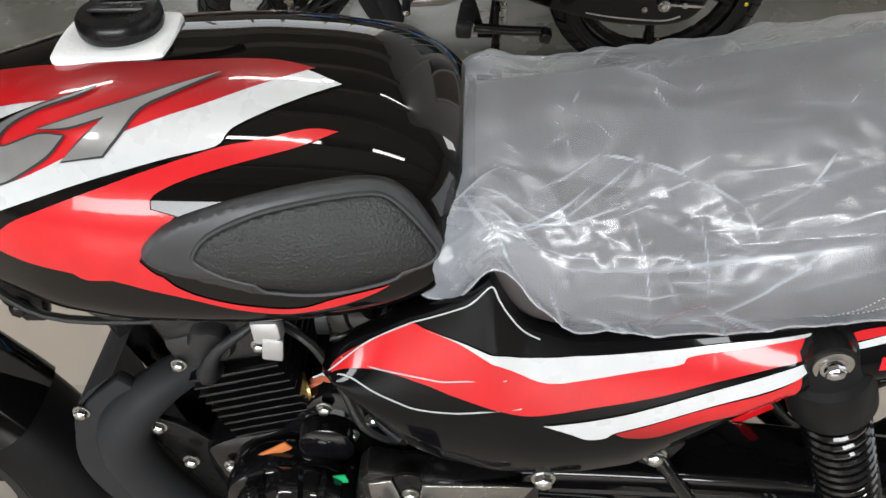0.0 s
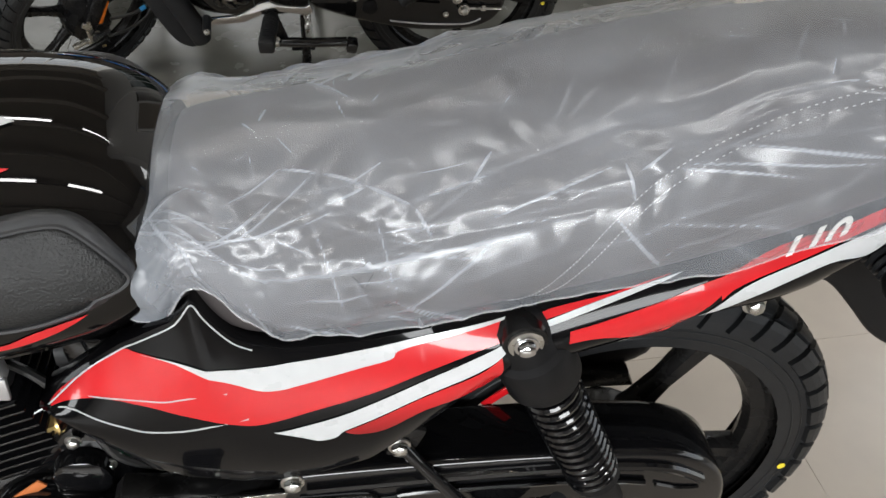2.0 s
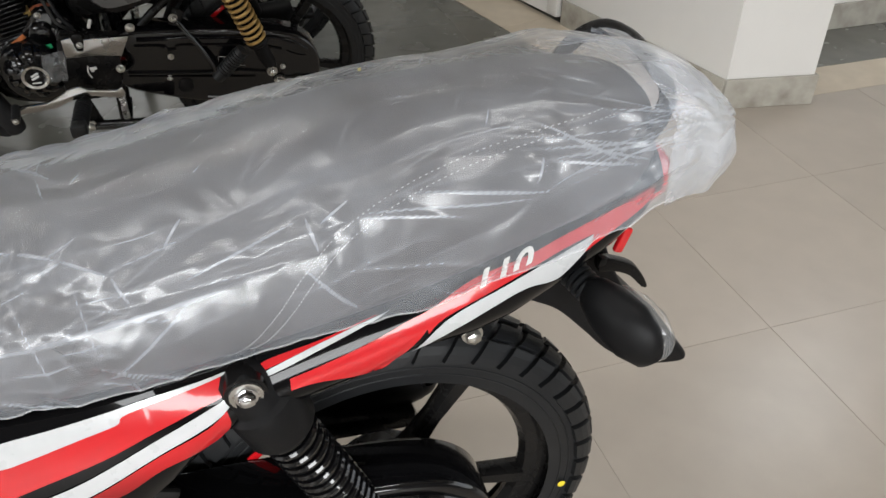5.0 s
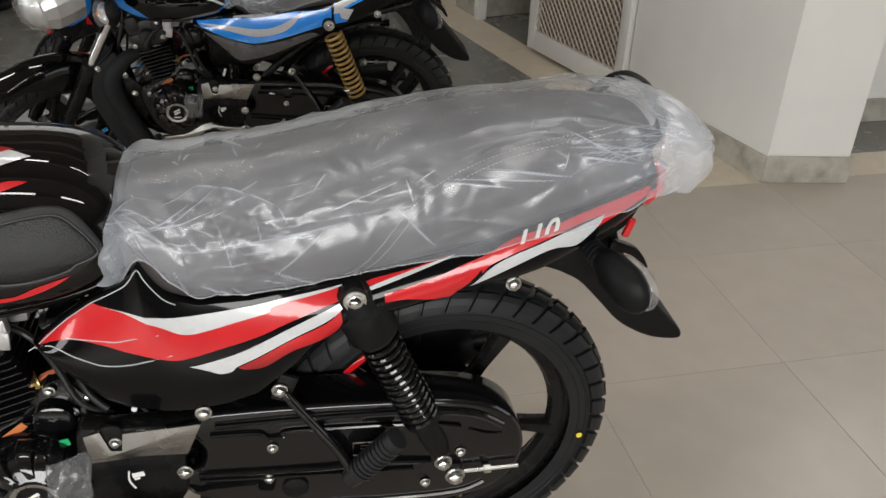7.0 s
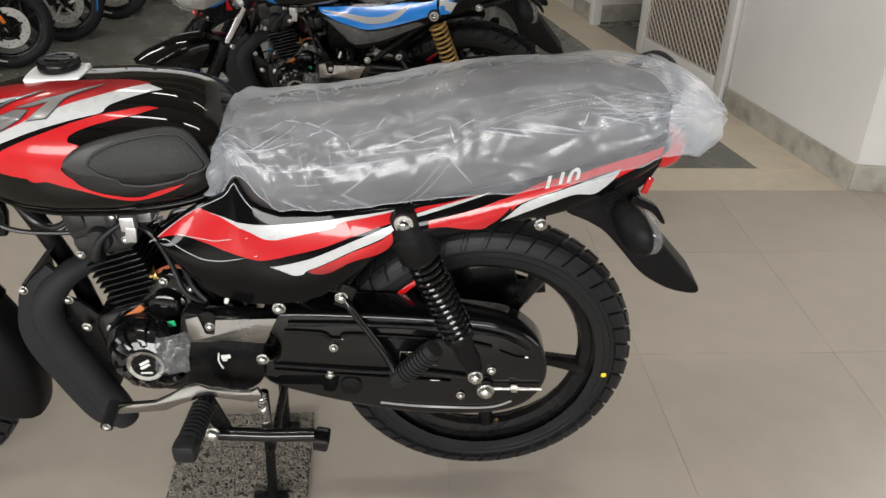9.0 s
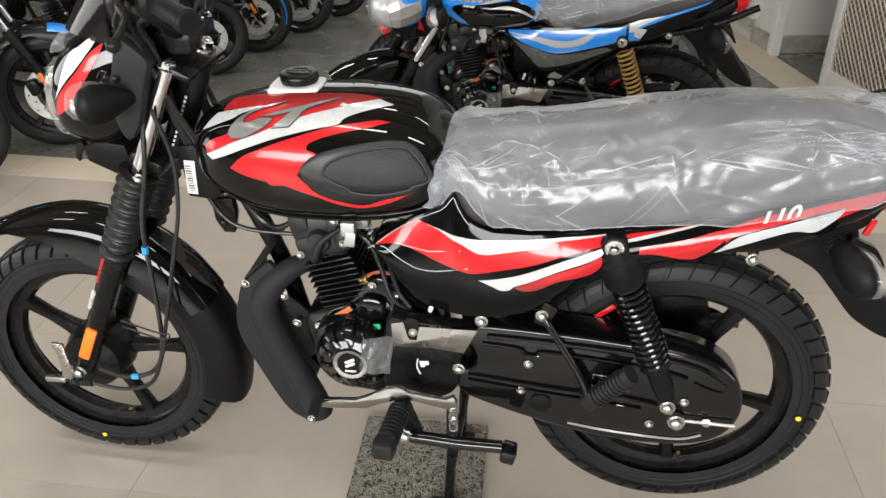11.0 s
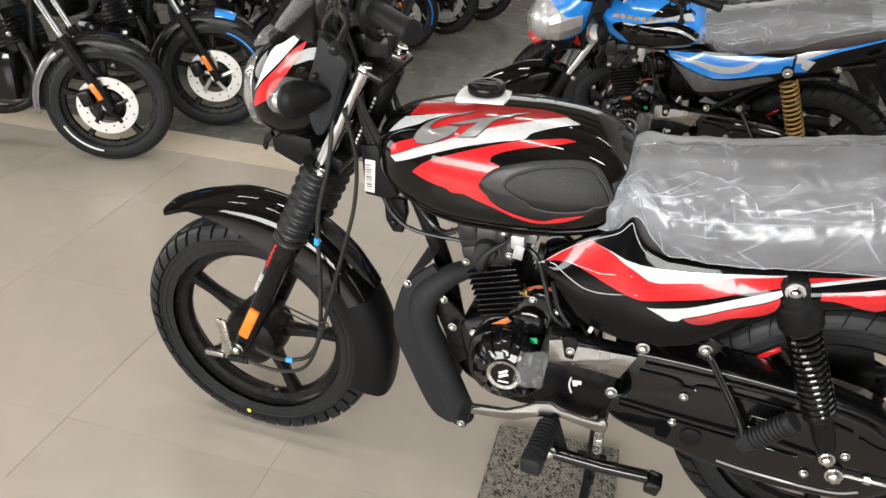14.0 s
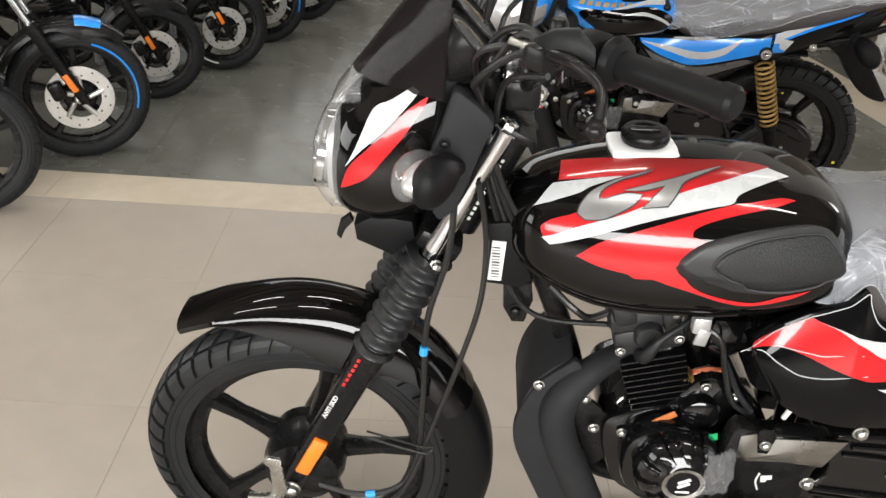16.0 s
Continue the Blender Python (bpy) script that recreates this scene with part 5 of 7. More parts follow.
    for k in range(17):
        u = k / 16
        ring = []
        for q in range(25):
            v = q / 24
            x, z = -0.595 + 0.055 * u + 0.01 * v, 0.40 + 0.075 * v - 0.012 * u
            c = crumple(Vector((u * 3.1, v * 3.7, 1.5)))
            rr = math.hypot(x + 0.615, z - 0.413)
            ring.append((x, -0.135 - 0.052 * max(0, 1 - (rr / 0.095) ** 2) ** 0.6 - 0.014 * c, z))
        rings.append(ring)
    loft(rings, scrap, caps=False, closed=False)
    part("film_scrap", scrap, CASE_FILM, cover, "crumpled scrap of clear film")
    Q("small_cover", lathe([(0, 0.022), (0.024, 0.022), (0.03, 0.018), (0.032, 0.0)], (-0.585, -0.084, 0.487), (0, -1, 0), 28), GLOSS_BLACK)
    # sprocket cover, silver and black
    Q("sprocket_cover", plate(rounded([(-0.545, 0.495), (-0.50, 0.50), (-0.40, 0.492), (-0.375, 0.48), (-0.40, 0.42), (-0.41, 0.345), (-0.45, 0.315), (-0.52, 0.315), (-0.56, 0.34)], 3), -0.148, -0.11, 0.008), SATIN_BLACK, "black sprocket cover")
    Q("cover_trim", plate([(-0.534, 0.497), (-0.509, 0.503), (-0.501, 0.463), (-0.486, 0.461), (-0.479, 0.494), (-0.366, 0.493), (-0.394, 0.436), (-0.457, 0.444), (-0.533, 0.443)], -0.1535, -0.145, 0.002), SMOKED_ALLOY, "polished dark silver cover trim")
    Q("trim_slot", plate(rounded([(-0.507, 0.505), (-0.481, 0.505), (-0.484, 0.47), (-0.49, 0.462), (-0.498, 0.466)], 3), -0.1505, -0.146, 0.001), SATIN_BLACK)
    Q("cover_bolt", bolt((-0.492, -0.151, 0.478), 0.0065), STEEL)
    Q("cover_sticker", tube([(-0.486, -0.1488, 0.413), (-0.489, -0.1488, 0.394), (-0.483, -0.1488, 0.376)], 0.0016, 5), LABEL_WHITE, "white pictogram sticker")
    Q("cover_sticker", box((-0.474, -0.1492, 0.404), (0.018, 0.0008, 0.009), 0, (0, -6, 0)), LABEL_WHITE)
    Q("cover_sticker", box((-0.477, -0.1492, 0.396), (0.009, 0.0008, 0.004), 0, (0, -6, 0)), LABEL_WHITE)
    # marks and wires
    Q("orange_label", box((-0.643, -0.103, 0.480), (0.044, 0.003, 0.012), 0.001, (0, -35, 0)), LABEL_ORANGE, "orange paper label")
    Q("green_mark", box((-0.58, -0.0835, 0.503), (0.016, 0.002, 0.012)), GREEN, "green paint mark")
    Q("green_mark", box((-0.568, -0.1312, 0.472), (0.014, 0.002, 0.012), 0, (0, -10, 0)), GREEN, "green paint mark")
    Q("carburettor", box((-0.55, -0.01, 0.60), (0.06, 0.07, 0.08), 0.018), GLOSS_BLACK)
    Q("choke_bracket", box((-0.615, -0.098, 0.672), (0.028, 0.02, 0.03), 0.005), ALLOY)
    Q("choke_lever", box((-0.612, -0.106, 0.652), (0.02, 0.006, 0.03), 0.002, (0, 10, 0)), ALLOY)
    Q("intake_hose", tube([(-0.59, -0.01, 0.6), (-0.52, -0.01, 0.6), (-0.46, 0, 0.61)], 0.024, 12), RUBBER)
    Q("drain_hose", tube([(-0.55, -0.06, 0.57), (-0.53, -0.09, 0.53), (-0.505, -0.1, 0.50)], 0.0055, 8), RUBBER)
    Q("brass_union", bolt((-0.604, -0.058, 0.536), 0.012, (-1, -0.4, 0)), BRASS)
    Q("copper_lead", tube([(-0.60, -0.056, 0.537), (-0.576, -0.058, 0.544), (-0.55, -0.055, 0.545)], [0.007, 0.011, 0.006], 8), COPPER)
    Q("loom", tube([(-0.62, -0.07, 0.655), (-0.58, -0.09, 0.64), (-0.56, -0.09, 0.58), (-0.54, -0.1, 0.52), (-0.5, -0.1, 0.49)], 0.005, 8), CABLE)
    Q("loom", tube([(-0.84, -0.04, 0.69), (-0.8, -0.06, 0.66), (-0.77, -0.05, 0.64), (-0.72, -0.05, 0.67)], 0.006, 8), CABLE)
    Q("fuel_tap", box((-0.60, -0.05, 0.67), (0.03, 0.03, 0.04), 0.007), ALLOY)
    Q("clip", box((-0.4585, -0.122, 0.521), (0.008, 0.006, 0.026), 0.002, (0, 20, 0)), LABEL_WHITE, "white plastic clip")
    # exhaust pipe with its guard
    Q("exhaust_pipe", tube([(-0.69, -0.03, 0.567), (-0.725, -0.05, 0.563), (-0.765, -0.072, 0.548), (-0.802, -0.085, 0.51), (-0.814, -0.088, 0.466), (-0.803, -0.088, 0.406), (-0.77, -0.088, 0.322), (-0.735, -0.088, 0.235), (-0.725, -0.085, 0.195)], [0.019, 0.02, 0.024, 0.028, 0.03, 0.03, 0.03, 0.03, 0.026], 18), GUARD, "dark grey exhaust pipe")
    Q("engine_guard", plate(rounded([(-0.805, 0.568), (-0.79, 0.575), (-0.775, 0.545), (-0.80, 0.50), (-0.80, 0.45), (-0.785, 0.38), (-0.755, 0.29), (-0.725, 0.22), (-0.743, 0.173), (-0.776, 0.176), (-0.808, 0.209), (-0.85, 0.304), (-0.881, 0.389), (-0.88, 0.455), (-0.85, 0.524)], 4), -0.084, -0.068, 0.006), GUARD, "charcoal plastic engine guard")
    Q("guard_return", plate(rounded([(-0.79, 0.20), (-0.845, 0.315), (-0.873, 0.40), (-0.874, 0.47), (-0.85, 0.535), (-0.80, 0.58), (-0.81, 0.57), (-0.855, 0.52), (-0.866, 0.46), (-0.862, 0.39), (-0.83, 0.31), (-0.775, 0.205)], 3), -0.08, 0.08, 0.003), GUARD)
    Q("engine_mount", plate(rounded([(-0.80, 0.49), (-0.76, 0.485), (-0.71, 0.43), (-0.70, 0.40), (-0.74, 0.33), (-0.77, 0.40)], 3), -0.07, -0.06, 0.003), SATIN_BLACK)
    for x, z in ((-0.77, 0.50), (-0.75, 0.435), (-0.735, 0.185), (-0.848, 0.525)):
        Q("guard_bolt", bolt((x, -0.084, z), 0.007), STEEL)
    Q("coil_cover", plate([(-0.946, 0.815), (-0.91, 0.818), (-0.87, 0.715), (-0.892, 0.702), (-0.941, 0.708)], -0.066, -0.015, 0.006), PLASTIC, "black plastic cover with a barcode label")
    Q("label_plate", box((-0.9275, -0.0668, 0.751), (0.021, 0.0014, 0.07), 0, (0, 4, 0)), LABEL_WHITE, "white barcode label")
    for k in range(11):
        Q("label_bar", box((-0.929, -0.0677, 0.723 + k * 0.0052), (0.012, 0.0006, 0.0014 + 0.001 * (k % 3)), 0, (0, 4, 0)), GREY_PAINT)
    Q("head_bracket", plate([(-0.914, 0.69), (-0.869, 0.69), (-0.865, 0.655), (-0.876, 0.612), (-0.897, 0.612), (-0.912, 0.64)], -0.034, -0.012, 0.004), SATIN_BLACK)
    Q("bracket_bolt", bolt((-0.892, -0.035, 0.638), 0.009), SATIN_BLACK)
    # gear lever, foot peg, stands
    Q("gear_lever", plate([(-0.692, 0.340), (-0.675, 0.349), (-0.600, 0.354), (-0.571, 0.368), (-0.541, 0.387), (-0.513, 0.394), (-0.494, 0.382), (-0.450, 0.375), (-0.422, 0.372), (-0.407, 0.380), (-0.401, 0.365), (-0.402, 0.353), (-0.421, 0.347), (-0.476, 0.359), (-0.504, 0.365), (-0.554, 0.347), (-0.583, 0.333), (-0.670, 0.327)], -0.216, -0.205, 0.003), POLISHED, "polished alloy gear lever")
    Q("lever_toe", tube([(-0.68, -0.205, 0.345), (-0.678, -0.262, 0.34)], 0.0115, 14, smooth=False), RUBBER)
    Q("lever_pin", bolt((-0.678, -0.262, 0.34), 0.006), STEEL)
    bm = bmesh.new()
    tube([(-0.507, -0.19, 0.338), (-0.514, -0.215, 0.336), (-0.524, -0.315, 0.328)], [0.012, 0.0165, 0.0185], 14, bm, smooth=False)
    box((-0.5245, -0.311, 0.328), (0.041, 0.036, 0.037), 0.007, (0, 0, -5), bm)
    Q("foot_peg", bm, RUBBER, "ribbed black rubber foot peg")
    for k in range(9):
        c = along((-0.514, -0.216, 0.336), (-0.5225, -0.291, 0.330), k / 8)
        Q("peg_rib", lathe([(0.017, -0.0032), (0.0222, -0.0026), (0.0222, 0.0026), (0.017, 0.0032)], c, (-0.09, -0.92, -0.08), 14), RUBBER)
    Q("peg_bracket", plate([(-0.53, 0.345), (-0.50, 0.350), (-0.485, 0.30), (-0.475, 0.265), (-0.50, 0.25), (-0.52, 0.285)], -0.195, -0.187, 0.003), SATIN_BLACK)
    Q("side_stand", tube([(-0.50, -0.2, 0.257), (-0.40, -0.205, 0.253), (-0.315, -0.205, 0.252)], 0.0135, 12, smooth=False), GLOSS_BLACK, "folded black side stand")
    Q("stand_foot", box((-0.302, -0.208, 0.242), (0.03, 0.04, 0.032), 0.006, (0, 15, 0)), GLOSS_BLACK)
    Q("stand_bolt", bolt((-0.510, -0.205, 0.262), 0.012), STEEL)
    for s in (1, -1):
        down = -0.05 if S.get("on_stand") else 0.0
        Q("centre_stand_leg", tube([(-0.43, s * 0.10, 0.27), (-0.435, s * 0.10, 0.15 + 0.5 * down), (-0.445, s * 0.105, 0.03 + down)], [0.012, 0.011, 0.011], 10, smooth=False), SATIN_BLACK)
        Q("centre_stand_foot", box((-0.45, s * 0.108, 0.022 + down), (0.075, 0.03, 0.018), 0.005), SATIN_BLACK)
    Q("centre_stand_bar", tube([(-0.43, -0.12, 0.12), (-0.43, 0.12, 0.12)], 0.009, 10, smooth=False), SATIN_BLACK)
    Q("stand_spring", coil((-0.42, -0.15, 0.31), (-0.42, -0.15, 0.235), 0.008, 0.002, 11), STEEL, "zinc stand spring")


def build_rear(root, P, S, RW):
    # swing arm and enclosed chain case
    arm = P("swing_arm", plate([(-0.42, 0.385), (-0.30, 0.385), (0.09, 0.315), (0.10, 0.285), (-0.42, 0.34)], -0.112, -0.085, 0.006), SATIN_BLACK)
    P("swing_arm_far", plate([(-0.42, 0.385), (-0.30, 0.385), (0.09, 0.315), (0.10, 0.285), (-0.42, 0.34)], 0.085, 0.112, 0.006), SATIN_BLACK)
    case = P("chain_case", plate(rounded([(-0.40, 0.475), (-0.37, 0.492), (-0.20, 0.482), (-0.04, 0.464), (0.06, 0.443), (0.115, 0.405), (0.138, 0.355), (0.134, 0.30), (0.10, 0.252), (0.03, 0.228), (-0.10, 0.23), (-0.22, 0.255), (-0.33, 0.29), (-0.405, 0.325), (-0.418, 0.375), (-0.385, 0.388), (-0.375, 0.42)], 4), -0.135, -0.055, 0.014, segments=4), GLOSS_BLACK, lab="gloss black enclosed chain case")
    part("case_ridge", tube([(-0.35, -0.137, 0.47), (-0.2, -0.138, 0.462), (-0.04, -0.138, 0.446), (0.05, -0.138, 0.425), (0.10, -0.137, 0.39)], 0.006, 8), GLOSS_BLACK, case)
    part("case_ridge", tube([(-0.36, -0.137, 0.452), (-0.29, -0.138, 0.445), (-0.275, -0.138, 0.432), (-0.25, -0.138, 0.432), (-0.235, -0.138, 0.44), (-0.05, -0.138, 0.42), (0.03, -0.138, 0.40)], 0.004, 8), GLOSS_BLACK, case)
    part("case_ridge", tube([(-0.39, -0.137, 0.372), (-0.2, -0.138, 0.35), (-0.1, -0.138, 0.345), (-0.02, -0.138, 0.33)], 0.005, 8), GLOSS_BLACK, case)
    part("case_line", tube([(-0.19, -0.137, 0.268), (-0.1, -0.137, 0.254), (0.02, -0.137, 0.247), (0.07, -0.137, 0.262)], 0.0025, 6), ALLOY, case)
    part("inspection_plug", lathe([(0, 0.008), (0.016, 0.008), (0.021, 0.006), (0.022, 0.0)], (-0.245, -0.133, 0.313), (0, -1, 0), 28), PLASTIC, case, "round rubber inspection plug")
    part("case_plate", tube([(-0.145, -0.1362, 0.394), (-0.073, -0.1362, 0.386), (-0.075, -0.1362, 0.358), (-0.148, -0.1362, 0.367), (-0.145, -0.1362, 0.394)], 0.0011, 5, smooth=False), STEEL, case)
    for k in range(3):
        part("plate_line", box((-0.11, -0.1357, 0.383 - 0.007 * k), (0.05, 0.001, 0.002), 0, (0, 7, 0)), GREY_PAINT, case)
    part("case_ridge", tube([(0.045, -0.137, 0.39), (0.075, -0.137, 0.375), (0.10, -0.136, 0.37)], 0.003, 6), GLOSS_BLACK, case)
    part("case_ridge", tube([(-0.39, -0.137, 0.36), (-0.2, -0.138, 0.336), (-0.05, -0.138, 0.318)], 0.003, 6), GLOSS_BLACK, case)
    for x, z in ((-0.271, 0.409), (-0.284, 0.343), (-0.031, 0.281), (0.03, 0.342)):
        part("case_bolt", bolt((x, -0.137, z), 0.0065), STEEL, case)
    P("pivot_bolt", bolt((-0.406, -0.146, 0.394), 0.009), STEEL)
    P("axle_nut", bolt((RW[0], -0.148, RW[1] + 0.008), 0.0125), STEEL)
    P("axle_washer", lathe([(0, 0.0), (0.017, 0.0), (0.017, 0.006), (0, 0.006)], (RW[0], -0.14, RW[1] + 0.008), (0, -1, 0), 20), STEEL)
    P("shock_lower_bolt", bolt((-0.002, -0.15, 0.338), 0.011), STEEL)
    P("chain_adjuster", tube([(RW[0] + 0.015, -0.145, RW[1] + 0.01), (RW[0] + 0.11, -0.145, RW[1] + 0.005)], 0.0035, 8, smooth=False), STEEL)
    P("adjuster_nut", lathe([(0, 0), (0.008, 0), (0.008, 0.012), (0, 0.012)], (RW[0] + 0.05, -0.145, RW[1] + 0.0085), (1, 0, -0.05), 6), STEEL)
    # shock absorbers
    for s in (1, -1):
        a, b = Vector((-0.125, -s * 0.134, 0.684)), Vector((0.0, -s * 0.132, 0.338))
        sh = new("shock_absorber")
        sh.parent = root
        tagged(sh, "black shock absorber with a wound steel spring")
        if S.get("shroud", True):
            part("shroud", lathe([(0, -0.026), (0.014, -0.025), (0.024, -0.018), (0.029, -0.006), (0.031, 0.014), (0.0325, 0.022), (0.0385, 0.027), (0.0395, 0.032), (0.039, 0.074), (0.0365, 0.079), (0.03, 0.08), (0.0, 0.08)], along(a, b, 0.0), b - a, 36), PLASTIC, sh)
        part("damper_rod", tube([along(a, b, 0.2), along(a, b, 0.5)], 0.013, 14, smooth=False), SATIN_BLACK, sh)
        part("damper_body", tube([along(a, b, 0.42), along(a, b, 0.74)], 0.0205, 22, smooth=False), STEEL if S.get("shroud", True) else SATIN_BLACK, sh, "bright damper tube inside the spring")
        part("spring", coil(along(a, b, 0.22 if S.get("shroud", True) else 0.1), along(a, b, 0.74), 0.0275, 0.0046 if S.get("shroud", True) else 0.0048, 14 if S.get("shroud", True) else 13, 8, 20), S["spring"], sh)
        part("body", lathe([(0, 0.0), (0.03, 0.0), (0.031, 0.01), (0.022, 0.018), (0.021, 0.07), (0.016, 0.095), (0, 0.1)], along(a, b, 0.72), b - a, 24), PLASTIC, sh)
        part("eye_washer", lathe([(0, 0), (0.0165, 0.0), (0.0165, 0.003), (0, 0.004)], (-0.125, -s * 0.158, 0.690), (0, -s, 0), 24), STEEL, sh)
        part("eye_bracket", lathe([(0, 0), (0.021, 0.0), (0.0225, 0.004), (0.021, 0.026), (0, 0.026)], (-0.125, -s * 0.132, 0.690), (0, -s, 0), 24), SATIN_BLACK, sh)
        part("dome_nut", bolt((-0.125, -s * 0.161, 0.690), 0.0085, (0, -s, 0)), CHROME, sh)
    # pillion peg and brace
    P("peg_brace", tube([(-0.247, -0.128, 0.522), (-0.225, -0.14, 0.49), (-0.17, -0.155, 0.40), (-0.152, -0.162, 0.35)], [0.009, 0.007, 0.008, 0.009], 10), GLOSS_BLACK)
    P("peg_brace_bolt", bolt((-0.247, -0.132, 0.522), 0.009), STEEL)
    P("brace_ear", box((-0.24, -0.125, 0.52), (0.03, 0.01, 0.05), 0.004, (0, 25, 0)), SATIN_BLACK)
    a, b = (-0.157, -0.162, 0.342), (-0.078, -0.176, 0.432)
    bm = tube([a, along(a, b, 0.3), b], [0.016, 0.019, 0.019], 16, smooth=False)
    peg = P("pillion_peg", bm, RUBBER, lab="ribbed black pillion foot peg")
    for k in range(9):
        part("rib", lathe([(0.017, -0.003), (0.0215, -0.002), (0.0215, 0.002), (0.017, 0.003)], along(a, b, 0.25 + 0.075 * k), Vector(b) - Vector(a), 16), RUBBER, peg)
    P("silencer", tube([(-0.36, 0.12, 0.25), (-0.3, 0.135, 0.275), (-0.2, 0.145, 0.30), (-0.05, 0.15, 0.325), (0.09, 0.15, 0.343), (0.108, 0.15, 0.346)], [0.022, 0.03, 0.046, 0.05, 0.05, 0.042], 24), PLASTIC, lab="black exhaust silencer with a short tail pipe")
    P("tail_pipe", tube([(0.10, 0.15, 0.338), (0.168, 0.15, 0.343)], 0.017, 16, smooth=False), PLASTIC)
    # rear mudguard
    P("inner_fender", shell_arc(RW[0], RW[1], 172, 84, 30, lambda t: 0.325 + 0.035 * t, lambda t: 0.044, lambda t: 0.006), PLASTIC)
    P("red_tab", box((-0.128, -0.056, 0.487), (0.046, 0.003, 0.011), 0.001, (0, -40, 0)), RED_LENS, lab="red plastic tab behind the shock absorber")
    P("rear_fender", plate(rounded([(0.17, 0.645), (0.213, 0.617), (0.247, 0.593), (0.283, 0.55), (0.32, 0.503), (0.356, 0.474), (0.392, 0.455), (0.432, 0.446), (0.444, 0.452), (0.437, 0.47), (0.408, 0.505), (0.37, 0.552), (0.345, 0.585), (0.322, 0.63), (0.308, 0.665), (0.288, 0.70), (0.22, 0.69)], 4), -0.046, 0.046, 0.02, segments=4), PLASTIC, lab="matt black rear mudguard")
    P("tail_base", plate(rounded([(0.13, 0.668), (0.22, 0.705), (0.30, 0.752), (0.328, 0.768), (0.336, 0.745), (0.312, 0.70), (0.285, 0.682), (0.24, 0.66), (0.19, 0.645)], 3), -0.058, 0.058, 0.012), PLASTIC)
    P("tail_light", loft([super_ring(x, t, b, w, (t + b) / 2, 2.5, 2.5, 28, 2.5) for x, t, b, w in ((0.322, 0.79, 0.716, 0.052), (0.346, 0.792, 0.712, 0.052), (0.368, 0.787, 0.724, 0.046), (0.381, 0.776, 0.744, 0.028))]), RED_LENS, lab="red tail light lens")
    P("rear_reflector", box((0.312, -0.062, 0.70), (0.012, 0.008, 0.034), 0.003, (0, 20, 0)), RED_LENS, lab="small dark red side reflector")
    P("plate_bracket", plate(rounded([(0.288, 0.678), (0.31, 0.67), (0.335, 0.654), (0.353, 0.622), (0.346, 0.62), (0.328, 0.642), (0.305, 0.655), (0.286, 0.66)], 3), -0.064, -0.05, 0.003), SATIN_BLACK)
    for s in (1, -1):
        rings = []
        spot = lambda t: Vector((0.240 + 0.046 * t, -s * (0.085 + 0.118 * t), 0.690 - 0.032 * t))
        for t, r in ((0.0, 0.012), (0.2, 0.014), (0.24, 0.018), (0.32, 0.027), (0.5, 0.035), (0.75, 0.037), (0.92, 0.028), (1.0, 0.012)):
            c = spot(t)
            rings.append([c + Vector((math.cos(a) * r * 0.72, 0, math.sin(a) * r)) for a in np.linspace(0, 2 * math.pi, 22, endpoint=False)])
        sig = P("rear_signal", loft(rings), PLASTIC, lab="black rear turn signal with a clear lens")
        rings = []
        for t, r in ((0.34, 0.012), (0.45, 0.027), (0.62, 0.034), (0.8, 0.033), (0.93, 0.023), (0.985, 0.009)):
            c = spot(t) + Vector((0.016, 0, 0))
            rings.append([c + Vector((math.cos(a) * r * 0.6, 0, math.sin(a) * r)) for a in np.linspace(0, 2 * math.pi, 22, endpoint=False)])
        part("signal_lens", loft(rings), LENS, sig)
        for k in range(4):
            part("stalk_ring", lathe([(0.012, -0.003), (0.0175, -0.002), (0.0175, 0.002), (0.012, 0.003)], tuple(spot(0.03 + 0.062 * k)), (0.38, -s, -0.27), 18), RUBBER, sig)
        P("tail_bolt", bolt((0.117, -s * 0.108, 0.652), 0.009, (0, -s, 0)), STEEL)
        P("bolt_tab", box((0.117, -s * 0.105, 0.664), (0.018, 0.004, 0.03), 0.002), SATIN_BLACK)
    P("grab_rail", tube([(0.25, -0.085, 0.80), (0.30, -0.085, 0.84), (0.33, -0.075, 0.865), (0.35, -0.045, 0.876), (0.358, 0.01, 0.88), (0.36, 0.06, 0.885), (0.34, 0.098, 0.885), (0.30, 0.105, 0.86), (0.25, 0.09, 0.80)], 0.011, 12, squash=0.8), SATIN_BLACK, lab="black tubular grab rail")


# graphics, side view
TANK_RED_HIGH = [(-0.839, 90), (-0.791, 93), (-0.711, 96.5), (-0.621, 96), (-0.575, 96), (-0.545, 98.5), (-0.574, 105), (-0.617, 114), (-0.662, 121.5), (-0.71, 131), (-0.76, 141.5), (-0.791, 147), (-0.865, 166), (-0.869, 157.5), (-0.853, 148.5), (-0.819, 140.5), (-0.799, 127), (-0.769, 114), (-0.755, 112.5), (-0.845, 111.5)]
TANK_WHITE_FRONT = [(-0.879, 137.5), (-0.865, 123.5), (-0.853, 114), (-0.791, 112.5), (-0.755, 112), (-0.799, 119.5), (-0.817, 125), (-0.843, 130)]
TANK_WHITE_BAND = [(-0.867, 167), (-0.855, 171.5), (-0.795, 157.5), (-0.745, 148.8), (-0.687, 140.5), (-0.649, 135.5), (-0.613, 131.5), (-0.605, 127), (-0.597, 123.5), (-0.566, 115.5), (-0.522, 105), (-0.55, 100), (-0.574, 105), (-0.617, 114), (-0.662, 121.5), (-0.71, 131), (-0.76, 141.5), (-0.791, 147), (-0.821, 153.5)]
